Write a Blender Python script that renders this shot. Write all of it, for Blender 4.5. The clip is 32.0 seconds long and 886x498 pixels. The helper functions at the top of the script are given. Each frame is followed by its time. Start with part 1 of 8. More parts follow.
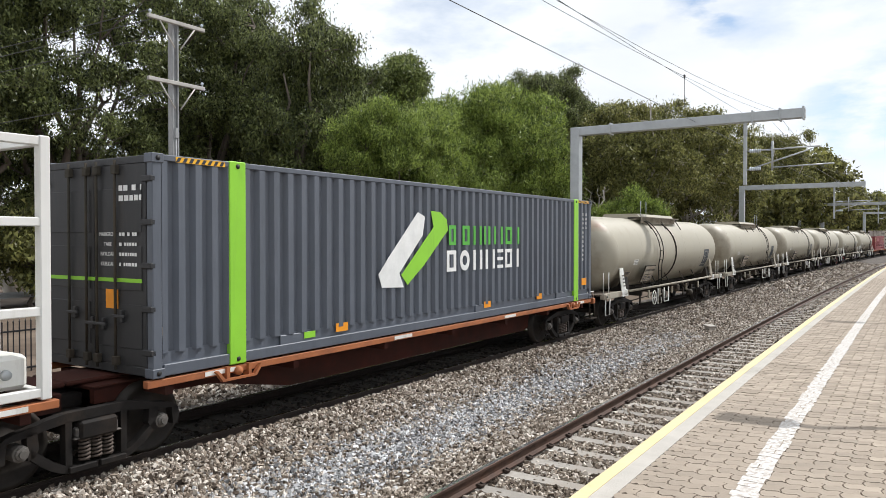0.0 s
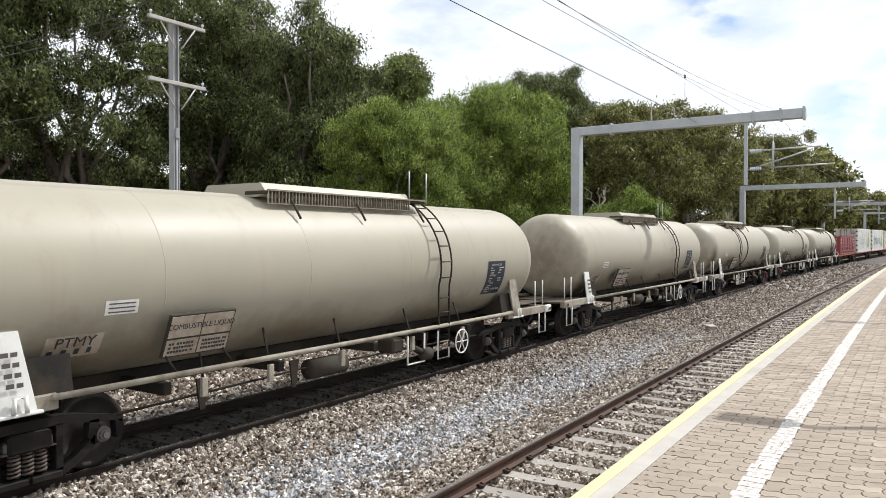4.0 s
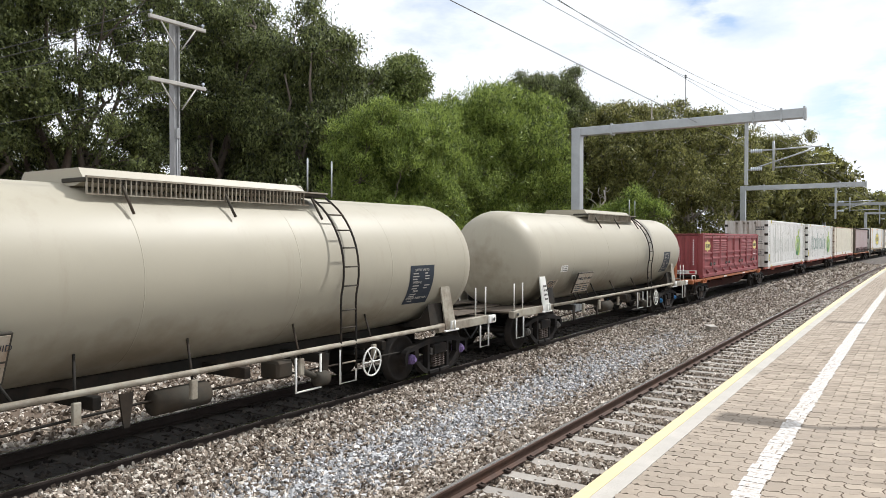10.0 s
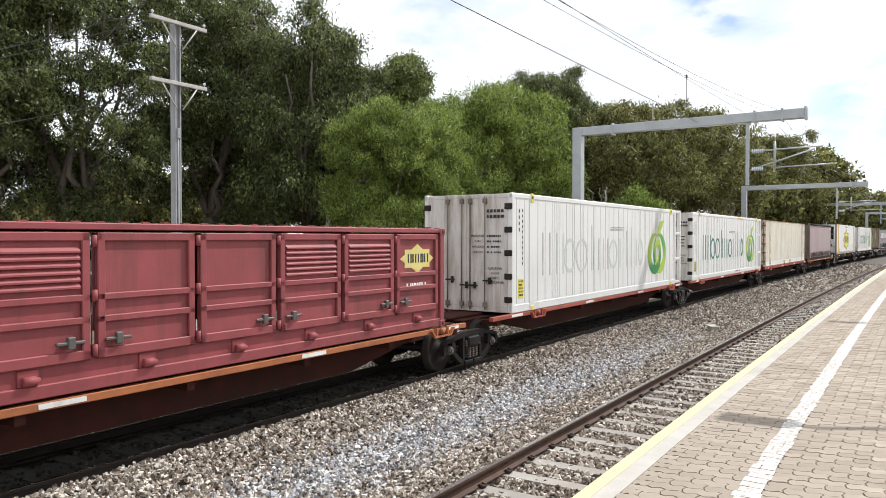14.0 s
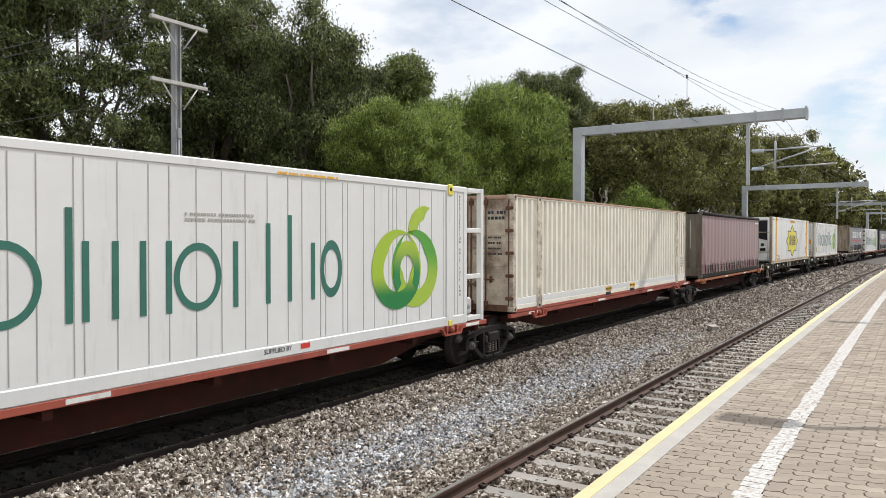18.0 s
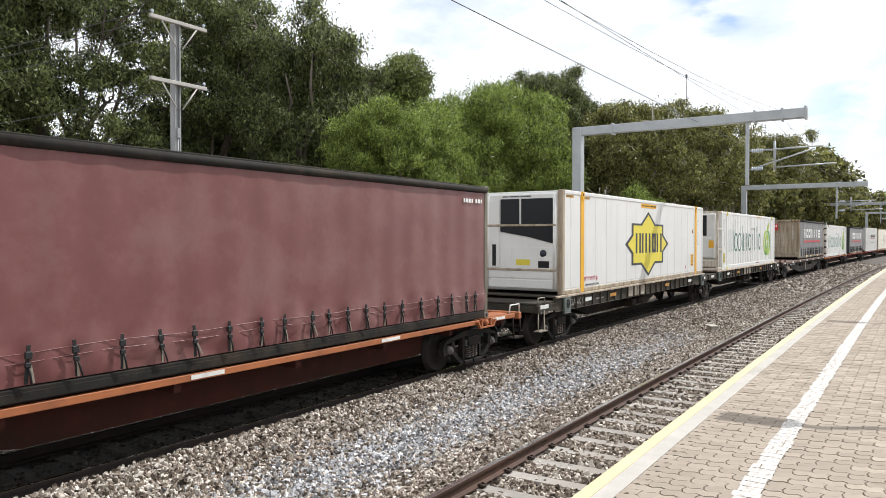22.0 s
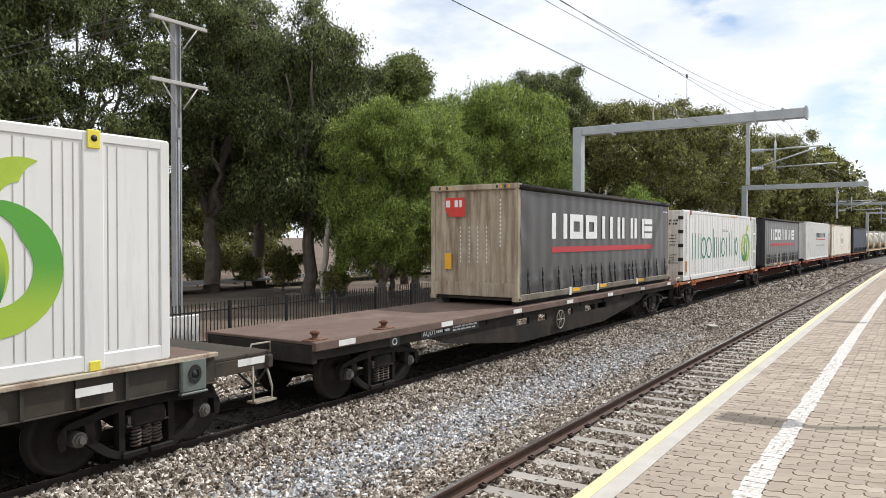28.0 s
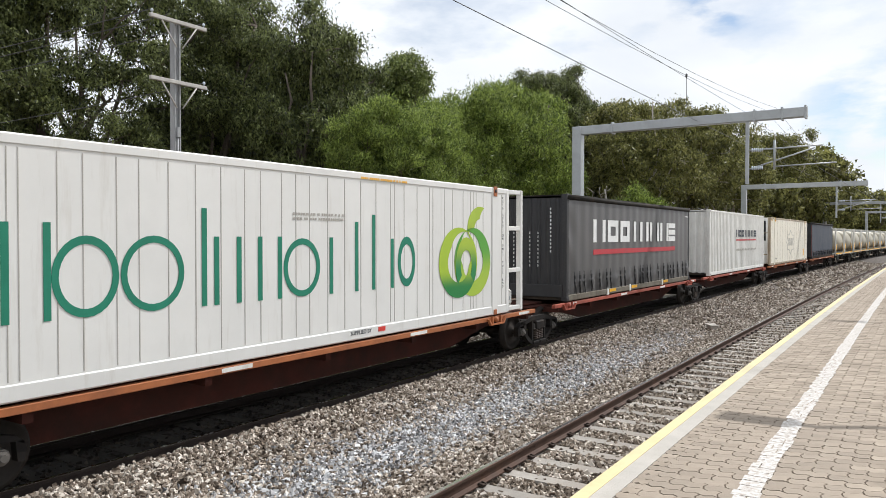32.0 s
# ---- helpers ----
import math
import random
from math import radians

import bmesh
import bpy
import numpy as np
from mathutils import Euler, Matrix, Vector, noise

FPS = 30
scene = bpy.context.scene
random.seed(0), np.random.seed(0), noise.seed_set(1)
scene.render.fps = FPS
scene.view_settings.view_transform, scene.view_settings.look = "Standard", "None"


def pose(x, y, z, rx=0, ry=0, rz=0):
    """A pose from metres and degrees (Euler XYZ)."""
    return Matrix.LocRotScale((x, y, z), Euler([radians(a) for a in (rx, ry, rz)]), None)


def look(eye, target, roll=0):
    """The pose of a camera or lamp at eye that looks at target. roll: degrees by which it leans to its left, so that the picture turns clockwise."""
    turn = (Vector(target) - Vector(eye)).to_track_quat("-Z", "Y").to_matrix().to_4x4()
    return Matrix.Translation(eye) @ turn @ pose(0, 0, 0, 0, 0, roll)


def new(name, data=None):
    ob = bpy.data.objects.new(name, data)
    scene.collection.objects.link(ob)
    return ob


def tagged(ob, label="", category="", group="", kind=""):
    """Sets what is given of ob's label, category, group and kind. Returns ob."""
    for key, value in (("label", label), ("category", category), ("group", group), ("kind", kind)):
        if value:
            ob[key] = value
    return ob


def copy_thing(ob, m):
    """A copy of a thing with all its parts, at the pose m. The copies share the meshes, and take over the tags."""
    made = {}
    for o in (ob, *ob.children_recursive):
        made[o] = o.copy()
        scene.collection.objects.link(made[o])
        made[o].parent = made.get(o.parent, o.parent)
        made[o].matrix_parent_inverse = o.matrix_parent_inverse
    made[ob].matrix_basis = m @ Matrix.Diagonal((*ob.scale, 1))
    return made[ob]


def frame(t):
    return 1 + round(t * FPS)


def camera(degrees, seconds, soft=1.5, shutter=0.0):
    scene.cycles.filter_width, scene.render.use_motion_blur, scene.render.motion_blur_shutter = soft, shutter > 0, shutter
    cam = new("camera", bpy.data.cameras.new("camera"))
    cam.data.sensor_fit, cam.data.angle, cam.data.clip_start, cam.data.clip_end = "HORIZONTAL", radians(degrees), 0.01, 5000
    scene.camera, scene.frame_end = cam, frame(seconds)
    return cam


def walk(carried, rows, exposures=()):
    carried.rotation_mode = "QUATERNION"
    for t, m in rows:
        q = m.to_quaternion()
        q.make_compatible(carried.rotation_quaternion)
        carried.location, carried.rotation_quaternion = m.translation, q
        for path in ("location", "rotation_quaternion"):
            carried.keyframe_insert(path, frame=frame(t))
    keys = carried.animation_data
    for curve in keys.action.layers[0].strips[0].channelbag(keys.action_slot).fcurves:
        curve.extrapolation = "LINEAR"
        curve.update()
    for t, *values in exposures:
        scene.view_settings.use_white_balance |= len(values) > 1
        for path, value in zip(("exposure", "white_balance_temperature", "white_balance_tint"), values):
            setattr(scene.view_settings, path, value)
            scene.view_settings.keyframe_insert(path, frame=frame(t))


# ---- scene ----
# ---------------------------------------------------------------- camera
HFOV = 62.154
EYE_Z = 2.82
cam = camera(HFOV, 32.0, soft=0.5)
PAN, TILT = 32.784, -0.892
DRIFT = [(0, -0.07, -0.02), (2, -0.057, -0.02), (3.5, -0.036, -0.01), (5.5, -0.03, 0.0), (8, 0.0, 0.0), (9.5, 0.0, 0.0), (11, 0.032, 0.0),
         (12.5, 0.05, 0.0), (14.5, 0.082, 0.0), (16.5, 0.075, 0.0), (17.5, 0.108, 0.0), (18.5, 0.112, 0.0), (20, 0.095, -0.01), (21, 0.095, -0.02),
         (22, 0.069, -0.025), (23.5, 0.056, -0.03), (25, 0.045, -0.025), (27.5, 0.095, -0.022), (29, 0.105, -0.03), (30.5, 0.076, -0.055), (32, 0.063, -0.08)]
# the clip's camera opens and closes a little as bright and dark wagons pass
EXPOSE = [(0, 0.05), (3, 0.16), (6, 0.1), (9, 0.15), (12, 0.15), (14, 0.22), (17, -0.11), (19, -0.05), (21, 0.03), (22, 0.2), (23, 0.12), (25, -0.08), (28, 0.06), (30, 0.27), (31, 0.13), (32, -0.02)]
walk(cam, [(t, pose(0, 0, EYE_Z, 90 + TILT + b, 0, PAN + a - 90)) for t, a, b in DRIFT], exposures=EXPOSE)

# ---------------------------------------------------------------- world and sun
SUN_TO = Vector((0.81, -0.37, 1.0)).normalized()
world = bpy.data.worlds.new("sky")
scene.world = world
world.use_nodes = True
wn, wl = world.node_tree.nodes, world.node_tree.links
wn.clear()
w_out, w_bg = wn.new("ShaderNodeOutputWorld"), wn.new("ShaderNodeBackground")
w_sky = wn.new("ShaderNodeTexSky")
w_sky.sky_type, w_sky.sun_disc = "NISHITA", False
w_sky.sun_elevation = math.asin(SUN_TO.z)
w_sky.sun_rotation = math.atan2(SUN_TO.x, SUN_TO.y)
w_tc, w_map = wn.new("ShaderNodeTexCoord"), wn.new("ShaderNodeMapping")
w_map.inputs["Scale"].default_value = (1.0, 1.0, 2.6)
w_map.inputs["Location"].default_value = (0.35, 0.2, 0.0)
w_n1 = wn.new("ShaderNodeTexNoise")
w_n1.inputs["Scale"].default_value, w_n1.inputs["Detail"].default_value, w_n1.inputs["Roughness"].default_value = 2.2, 8.0, 0.55
w_r1 = wn.new("ShaderNodeValToRGB")
w_r1.color_ramp.elements[0].position, w_r1.color_ramp.elements[1].position = 0.28, 0.46
w_n2 = wn.new("ShaderNodeTexNoise")
w_n2.inputs["Scale"].default_value, w_n2.inputs["Detail"].default_value = 3.0, 6.0
w_r2 = wn.new("ShaderNodeValToRGB")
w_r2.color_ramp.elements[0].position, w_r2.color_ramp.elements[1].position = 0.32, 0.62
w_r2.color_ramp.elements[0].color = (11.9, 12.6, 13.6, 1)
w_r2.color_ramp.elements[1].color = (14.4, 14.9, 15.5, 1)
w_mix = wn.new("ShaderNodeMix")
w_mix.data_type = "RGBA"
wl.new(w_tc.outputs["Generated"], w_map.inputs["Vector"])
wl.new(w_map.outputs["Vector"], w_n1.inputs["Vector"])
wl.new(w_map.outputs["Vector"], w_n2.inputs["Vector"])
# the cloud cover thins out in two places low in the east
cover = w_n1.outputs["Fac"]
w_n3, w_rag, w_blue = wn.new("ShaderNodeTexNoise"), wn.new("ShaderNodeMapRange"), wn.new("ShaderNodeVectorMath")
w_n3.inputs["Scale"].default_value, w_n3.inputs["Detail"].default_value = 11.0, 6.0
wl.new(w_map.outputs["Vector"], w_n3.inputs["Vector"])
for k_, v_ in (("From Min", 0.4), ("From Max", 0.62), ("To Min", 0.15), ("To Max", 1.5)):
    w_rag.inputs[k_].default_value = v_
wl.new(w_n3.outputs["Fac"], w_rag.inputs["Value"])
w_blue.operation = "SCALE"
w_blue.inputs["Scale"].default_value = 1.7
wl.new(w_sky.outputs["Color"], w_blue.inputs[0])
for az_, el_, wide, deep in ((2.5, 6.5, 0.16, 0.24), (12.6, 17.0, 0.07, 0.26)):
    w_dot, w_gap, w_sub, w_mul = wn.new("ShaderNodeVectorMath"), wn.new("ShaderNodeMapRange"), wn.new("ShaderNodeMath"), wn.new("ShaderNodeMath")
    w_mul.operation = "MULTIPLY"
    w_dot.operation, w_sub.operation = "DISTANCE", "SUBTRACT"
    w_dot.inputs[1].default_value = (math.cos(radians(el_)) * math.cos(radians(az_)), math.cos(radians(el_)) * math.sin(radians(az_)), math.sin(radians(el_)))
    wl.new(w_tc.outputs["Generated"], w_dot.inputs[0])
    w_gap.interpolation_type = "SMOOTHSTEP"
    for k_, v_ in (("From Min", 0.0), ("From Max", wide), ("To Min", deep), ("To Max", 0.0)):
        w_gap.inputs[k_].default_value = v_
    wl.new(w_dot.outputs["Value"], w_gap.inputs["Value"])
    wl.new(w_gap.outputs["Result"], w_mul.inputs[0]), wl.new(w_rag.outputs["Result"], w_mul.inputs[1])
    wl.new(cover, w_sub.inputs[0]), wl.new(w_mul.outputs["Value"], w_sub.inputs[1])
    cover = w_sub.outputs["Value"]
wl.new(cover, w_r1.inputs["Fac"])
wl.new(w_n2.outputs["Fac"], w_r2.inputs["Fac"])
wl.new(w_r1.outputs["Color"], w_mix.inputs["Factor"])
wl.new(w_blue.outputs["Vector"], w_mix.inputs["A"])
wl.new(w_r2.outputs["Color"], w_mix.inputs["B"])
wl.new(w_mix.outputs["Result"], w_bg.inputs["Color"])
w_bg.inputs["Strength"].default_value = 0.072
wl.new(w_bg.outputs["Background"], w_out.inputs["Surface"])
sun = new("sun", bpy.data.lights.new("sun", "SUN"))
sun.data.energy, sun.data.angle, sun.data.color = 3.8, radians(0.6), (1.0, 0.99, 0.972)
sun.matrix_basis = look(SUN_TO * 60, (0, 0, 0))

# ---------------------------------------------------------------- materials
def mat(name, col, rough=0.6, metal=0.0, var=0.12, scale=2.5, dirt=None, amount=0.35, streak=False, bump=0.15, grain=60.0, vary=0.0, spec=0.3, dscale=1.2):
    """A painted, worn or grown surface: two scales of colour change, dirt with a shape of its own, fine relief."""
    m = bpy.data.materials.new(name)
    m.use_nodes = True
    n, l = m.node_tree.nodes, m.node_tree.links
    b = n["Principled BSDF"]
    tc = n.new("ShaderNodeTexCoord")
    n1 = n.new("ShaderNodeTexNoise")
    n1.inputs["Scale"].default_value, n1.inputs["Detail"].default_value, n1.inputs["Roughness"].default_value = scale, 6, 0.65
    l.new(tc.outputs["Object"], n1.inputs["Vector"])
    mr = n.new("ShaderNodeMapRange")
    mr.inputs["From Min"].default_value, mr.inputs["From Max"].default_value = 0.3, 0.7
    mr.inputs["To Min"].default_value, mr.inputs["To Max"].default_value = 1 - var, 1 + var
    l.new(n1.outputs["Fac"], mr.inputs["Value"])
    last = mr.outputs["Result"]
    if vary:
        oi = n.new("ShaderNodeObjectInfo")
        m2 = n.new("ShaderNodeMapRange")
        m2.inputs["To Min"].default_value, m2.inputs["To Max"].default_value = 1 - vary, 1 + vary
        l.new(oi.outputs["Random"], m2.inputs["Value"])
        mu = n.new("ShaderNodeMath")
        mu.operation = "MULTIPLY"
        l.new(last, mu.inputs[0]), l.new(m2.outputs["Result"], mu.inputs[1])
        last = mu.outputs["Value"]
    hs = n.new("ShaderNodeHueSaturation")
    hs.inputs["Color"].default_value = (*col, 1)
    l.new(last, hs.inputs["Value"])
    colour = hs.outputs["Color"]
    if dirt:
        mp = n.new("ShaderNodeMapping")
        mp.inputs["Scale"].default_value = (3.0, 3.0, 0.35) if streak else (1, 1, 1)
        l.new(tc.outputs["Object"], mp.inputs["Vector"])
        n2 = n.new("ShaderNodeTexNoise")
        n2.inputs["Scale"].default_value, n2.inputs["Detail"].default_value, n2.inputs["Roughness"].default_value = dscale, 8, 0.7
        l.new(mp.outputs["Vector"], n2.inputs["Vector"])
        r2 = n.new("ShaderNodeMapRange")
        r2.inputs["From Min"].default_value, r2.inputs["From Max"].default_value = 0.66 - amount * 0.5, 0.80 - amount * 0.3
        r2.inputs["To Max"].default_value = min(0.95, amount * 1.6)
        l.new(n2.outputs["Fac"], r2.inputs["Value"])
        mx = n.new("ShaderNodeMix")
        mx.data_type = "RGBA"
        l.new(r2.outputs["Result"], mx.inputs["Factor"])
        l.new(colour, mx.inputs["A"])
        mx.inputs["B"].default_value = (*dirt, 1)
        colour = mx.outputs["Result"]
    l.new(colour, b.inputs["Base Color"])
    n3 = n.new("ShaderNodeTexNoise")
    n3.inputs["Scale"].default_value, n3.inputs["Detail"].default_value = grain, 4
    l.new(tc.outputs["Object"], n3.inputs["Vector"])
    if bump:
        bp = n.new("ShaderNodeBump")
        bp.inputs["Strength"].default_value, bp.inputs["Distance"].default_value = bump, 0.01
        l.new(n3.outputs["Fac"], bp.inputs["Height"])
        l.new(bp.outputs["Normal"], b.inputs["Normal"])
    rr = n.new("ShaderNodeMapRange")
    rr.inputs["To Min"].default_value, rr.inputs["To Max"].default_value = max(0.05, rough - 0.12), min(1.0, rough + 0.12)
    l.new(n1.outputs["Fac"], rr.inputs["Value"])
    l.new(rr.outputs["Result"], b.inputs["Roughness"])
    b.inputs["Metallic"].default_value = metal
    b.inputs["Specular IOR Level"].default_value = spec
    return m


def island(name, stops, rough=0.85, fine=40.0, swing=0.25):
    """Loose pieces in one mesh: each island takes its own tone."""
    m = bpy.data.materials.new(name)
    m.use_nodes = True
    n, l = m.node_tree.nodes, m.node_tree.links
    b = n["Principled BSDF"]
    g, r = n.new("ShaderNodeNewGeometry"), n.new("ShaderNodeValToRGB")
    el = r.color_ramp.elements
    while len(el) < len(stops):
        el.new(0.5)
    for e, (p, c) in zip(el, stops):
        e.position, e.color = p, (*c, 1)
    l.new(g.outputs["Random Per Island"], r.inputs["Fac"])
    tc, nz, mr, hs = n.new("ShaderNodeTexCoord"), n.new("ShaderNodeTexNoise"), n.new("ShaderNodeMapRange"), n.new("ShaderNodeHueSaturation")
    nz.inputs["Scale"].default_value, nz.inputs["Detail"].default_value = fine, 4
    l.new(tc.outputs["Object"], nz.inputs["Vector"])
    mr.inputs["To Min"].default_value, mr.inputs["To Max"].default_value = 1 - swing, 1 + swing
    l.new(nz.outputs["Fac"], mr.inputs["Value"])
    l.new(mr.outputs["Result"], hs.inputs["Value"])
    l.new(r.outputs["Color"], hs.inputs["Color"])
    l.new(hs.outputs["Color"], b.inputs["Base Color"])
    b.inputs["Roughness"].default_value = rough
    b.inputs["Specular IOR Level"].default_value = 0.2
    return m


def leaf_mat(name, dark, light, translucent=0.25):
    m = island(name, [(0.0, dark), (0.6, tuple((a + b) / 2 for a, b in zip(dark, light))), (1.0, light)], 0.55, 0.8, 0.5)
    b = m.node_tree.nodes["Principled BSDF"]
    b.inputs["Specular IOR Level"].default_value, b.inputs["Roughness"].default_value = 0.3, 0.45
    n, l = m.node_tree.nodes, m.node_tree.links
    tr, mx, out = n.new("ShaderNodeBsdfTranslucent"), n.new("ShaderNodeMixShader"), n["Material Output"]
    src = b.inputs["Base Color"].links[0].from_socket
    l.new(src, tr.inputs["Color"])
    mx.inputs["Fac"].default_value = translucent
    l.new(b.outputs["BSDF"], mx.inputs[1]), l.new(tr.outputs["BSDF"], mx.inputs[2])
    l.new(mx.outputs["Shader"], out.inputs["Surface"])
    return m


def blot(m, centre, radii, col, strong=0.9):
    """Adds one soft-edged patch of colour to a paint, at its place on the thing."""
    n, l = m.node_tree.nodes, m.node_tree.links
    b = n["Principled BSDF"]
    src = b.inputs["Base Color"].links[0].from_socket
    tc, mp, ln, nz = n.new("ShaderNodeTexCoord"), n.new("ShaderNodeMapping"), n.new("ShaderNodeVectorMath"), n.new("ShaderNodeTexNoise")
    mp.inputs["Scale"].default_value = tuple(1 / r for r in radii)
    mp.inputs["Location"].default_value = tuple(-c / r for c, r in zip(centre, radii))
    l.new(tc.outputs["Object"], mp.inputs["Vector"])
    ln.operation = "LENGTH"
    l.new(mp.outputs["Vector"], ln.inputs[0])
    nz.inputs["Scale"].default_value, nz.inputs["Detail"].default_value = 4.0, 7
    l.new(tc.outputs["Object"], nz.inputs["Vector"])
    ad = n.new("ShaderNodeMath")
    ad.operation = "ADD"
    l.new(ln.outputs["Value"], ad.inputs[0]), l.new(nz.outputs["Fac"], ad.inputs[1])
    mr = n.new("ShaderNodeMapRange")
    for k, v in (("From Min", 0.6), ("From Max", 1.5), ("To Min", strong), ("To Max", 0.0)):
        mr.inputs[k].default_value = v
    l.new(ad.outputs["Value"], mr.inputs["Value"])
    mx = n.new("ShaderNodeMix")
    mx.data_type = "RGBA"
    l.new(mr.outputs["Result"], mx.inputs["Factor"])
    l.new(src, mx.inputs["A"])
    mx.inputs["B"].default_value = (*col, 1)
    l.new(mx.outputs["Result"], b.inputs["Base Color"])
    return m


ballast_base = mat("ballast_bed", (0.085, 0.07, 0.06), 0.95, 0, 0.35, 14.0, (0.28, 0.255, 0.23), 0.38, bump=1.0, grain=28.0, dscale=9.0)
stone_grey = island("ballast_stone", [(0.0, (0.045, 0.034, 0.026)), (0.22, (0.16, 0.125, 0.097)), (0.6, (0.335, 0.28, 0.226)), (1.0, (0.72, 0.66, 0.59))], 0.9)
# near-black stones: oil, plus the shade under the train put into the colour
stone_oil_shade = island("oil_and_shade_ballast_stone", [(0.0, (0.012, 0.010, 0.009)), (0.5, (0.032, 0.026, 0.022)), (1.0, (0.085, 0.07, 0.058))], 0.85)
stone_pale = island("pale_ballast_stone", [(0.0, (0.10, 0.10, 0.103)), (0.3, (0.27, 0.27, 0.276)), (0.65, (0.46, 0.46, 0.468)), (1.0, (0.76, 0.76, 0.77))], 0.9)
earth = mat("dry_earth", (0.165, 0.125, 0.092), 0.95, 0, 0.3, 0.5, (0.085, 0.058, 0.042), 0.55, bump=0.8, grain=9.0, dscale=0.35)
rail_rust = mat("rail_rust", (0.085, 0.052, 0.04), 0.75, 0.2, 0.25, 6.0, (0.16, 0.08, 0.05), 0.3)
# freight rails, and sleeper_dark below: colour darkened to hold the train's shade
rail_dark = mat("shaded_dark_rail", (0.04, 0.03, 0.026), 0.7, 0.2, 0.25, 6.0)
rail_shine = mat("rail_top", (0.45, 0.43, 0.41), 0.25, 1.0, 0.1, 5.0)
sleeper_dark = mat("shaded_dark_sleeper", (0.035, 0.029, 0.024), 0.9, 0, 0.2, 5.0, (0.05, 0.04, 0.035), 0.4)
sleeper_mat = mat("concrete_sleeper", (0.31, 0.285, 0.255), 0.9, 0, 0.15, 5.0, (0.22, 0.17, 0.13), 0.35, bump=0.4, vary=0.15)
clip_mat = mat("rusty_clip", (0.05, 0.035, 0.028), 0.8, 0.3)
paver_mat = mat("clay_paver", (0.335, 0.279, 0.223), 0.9, 0, 0.14, 3.0, (0.25, 0.20, 0.16), 0.35, bump=0.5, grain=120.0, vary=0.10, dscale=1.5)
joint_mat = mat("paver_joint", (0.13, 0.105, 0.085), 0.95)
coping_mat = mat("concrete_coping", (0.44, 0.41, 0.37), 0.9, 0, 0.10, 3.0, (0.30, 0.27, 0.23), 0.3, bump=0.4)
yellow_mat = mat("yellow_edge_paint", (0.68, 0.55, 0.31), 0.7, 0, 0.10, 4.0, (0.50, 0.44, 0.30), 0.35)
white_line = mat("white_line_paint", (0.74, 0.73, 0.71), 0.7, 0, 0.08, 5.0, (0.36, 0.30, 0.25), 0.6, dscale=26.0)
galv = mat("galvanised_steel", (0.42, 0.44, 0.45), 0.5, 0.55, 0.10, 2.0, (0.30, 0.31, 0.32), 0.3)
fence_mat = mat("black_fence_paint", (0.02, 0.02, 0.022), 0.5)
wire_mat = mat("cable", (0.06, 0.06, 0.063), 0.5)
insul_mat = mat("glazed_insulator", (0.55, 0.60, 0.66), 0.2)
pole_grey = mat("weathered_grey_pole", (0.33, 0.335, 0.34), 0.85, 0, 0.15, 2.0, (0.15, 0.14, 0.13), 0.35, True)
timber_pale = mat("weathered_timber", (0.45, 0.43, 0.40), 0.85, 0, 0.15, 4.0)
bark_mat = mat("gum_bark", (0.14, 0.115, 0.095), 0.95, 0, 0.3, 2.0, (0.30, 0.26, 0.22), 0.35, True, bump=1.0, grain=14.0)
bark_pale = mat("pale_gum_bark", (0.46, 0.42, 0.37), 0.9, 0, 0.2, 1.5, (0.22, 0.17, 0.13), 0.35, True, bump=0.6, grain=10.0)
leaf_gum = leaf_mat("gum_leaf", (0.012, 0.019, 0.009), (0.26, 0.30, 0.105), 0.30)
leaf_olive = leaf_mat("olive_gum_leaf", (0.04, 0.045, 0.016), (0.36, 0.355, 0.115), 0.32)
leaf_oak = leaf_mat("sheoak_needle", (0.036, 0.064, 0.015), (0.40, 0.50, 0.11), 0.35)
leaf_round = leaf_mat("green_gum_leaf", (0.05, 0.07, 0.022), (0.28, 0.33, 0.10), 0.3)
wall_cream = mat("cream_wall", (0.42, 0.38, 0.31), 0.85)
roof_white = mat("pale_sheet_roof", (0.20, 0.205, 0.21), 0.45)
glass_dark = mat("dark_window", (0.02, 0.025, 0.03), 0.1)
path_mat = mat("asphalt_path", (0.17, 0.165, 0.16), 0.9, 0, 0.12, 3.0)


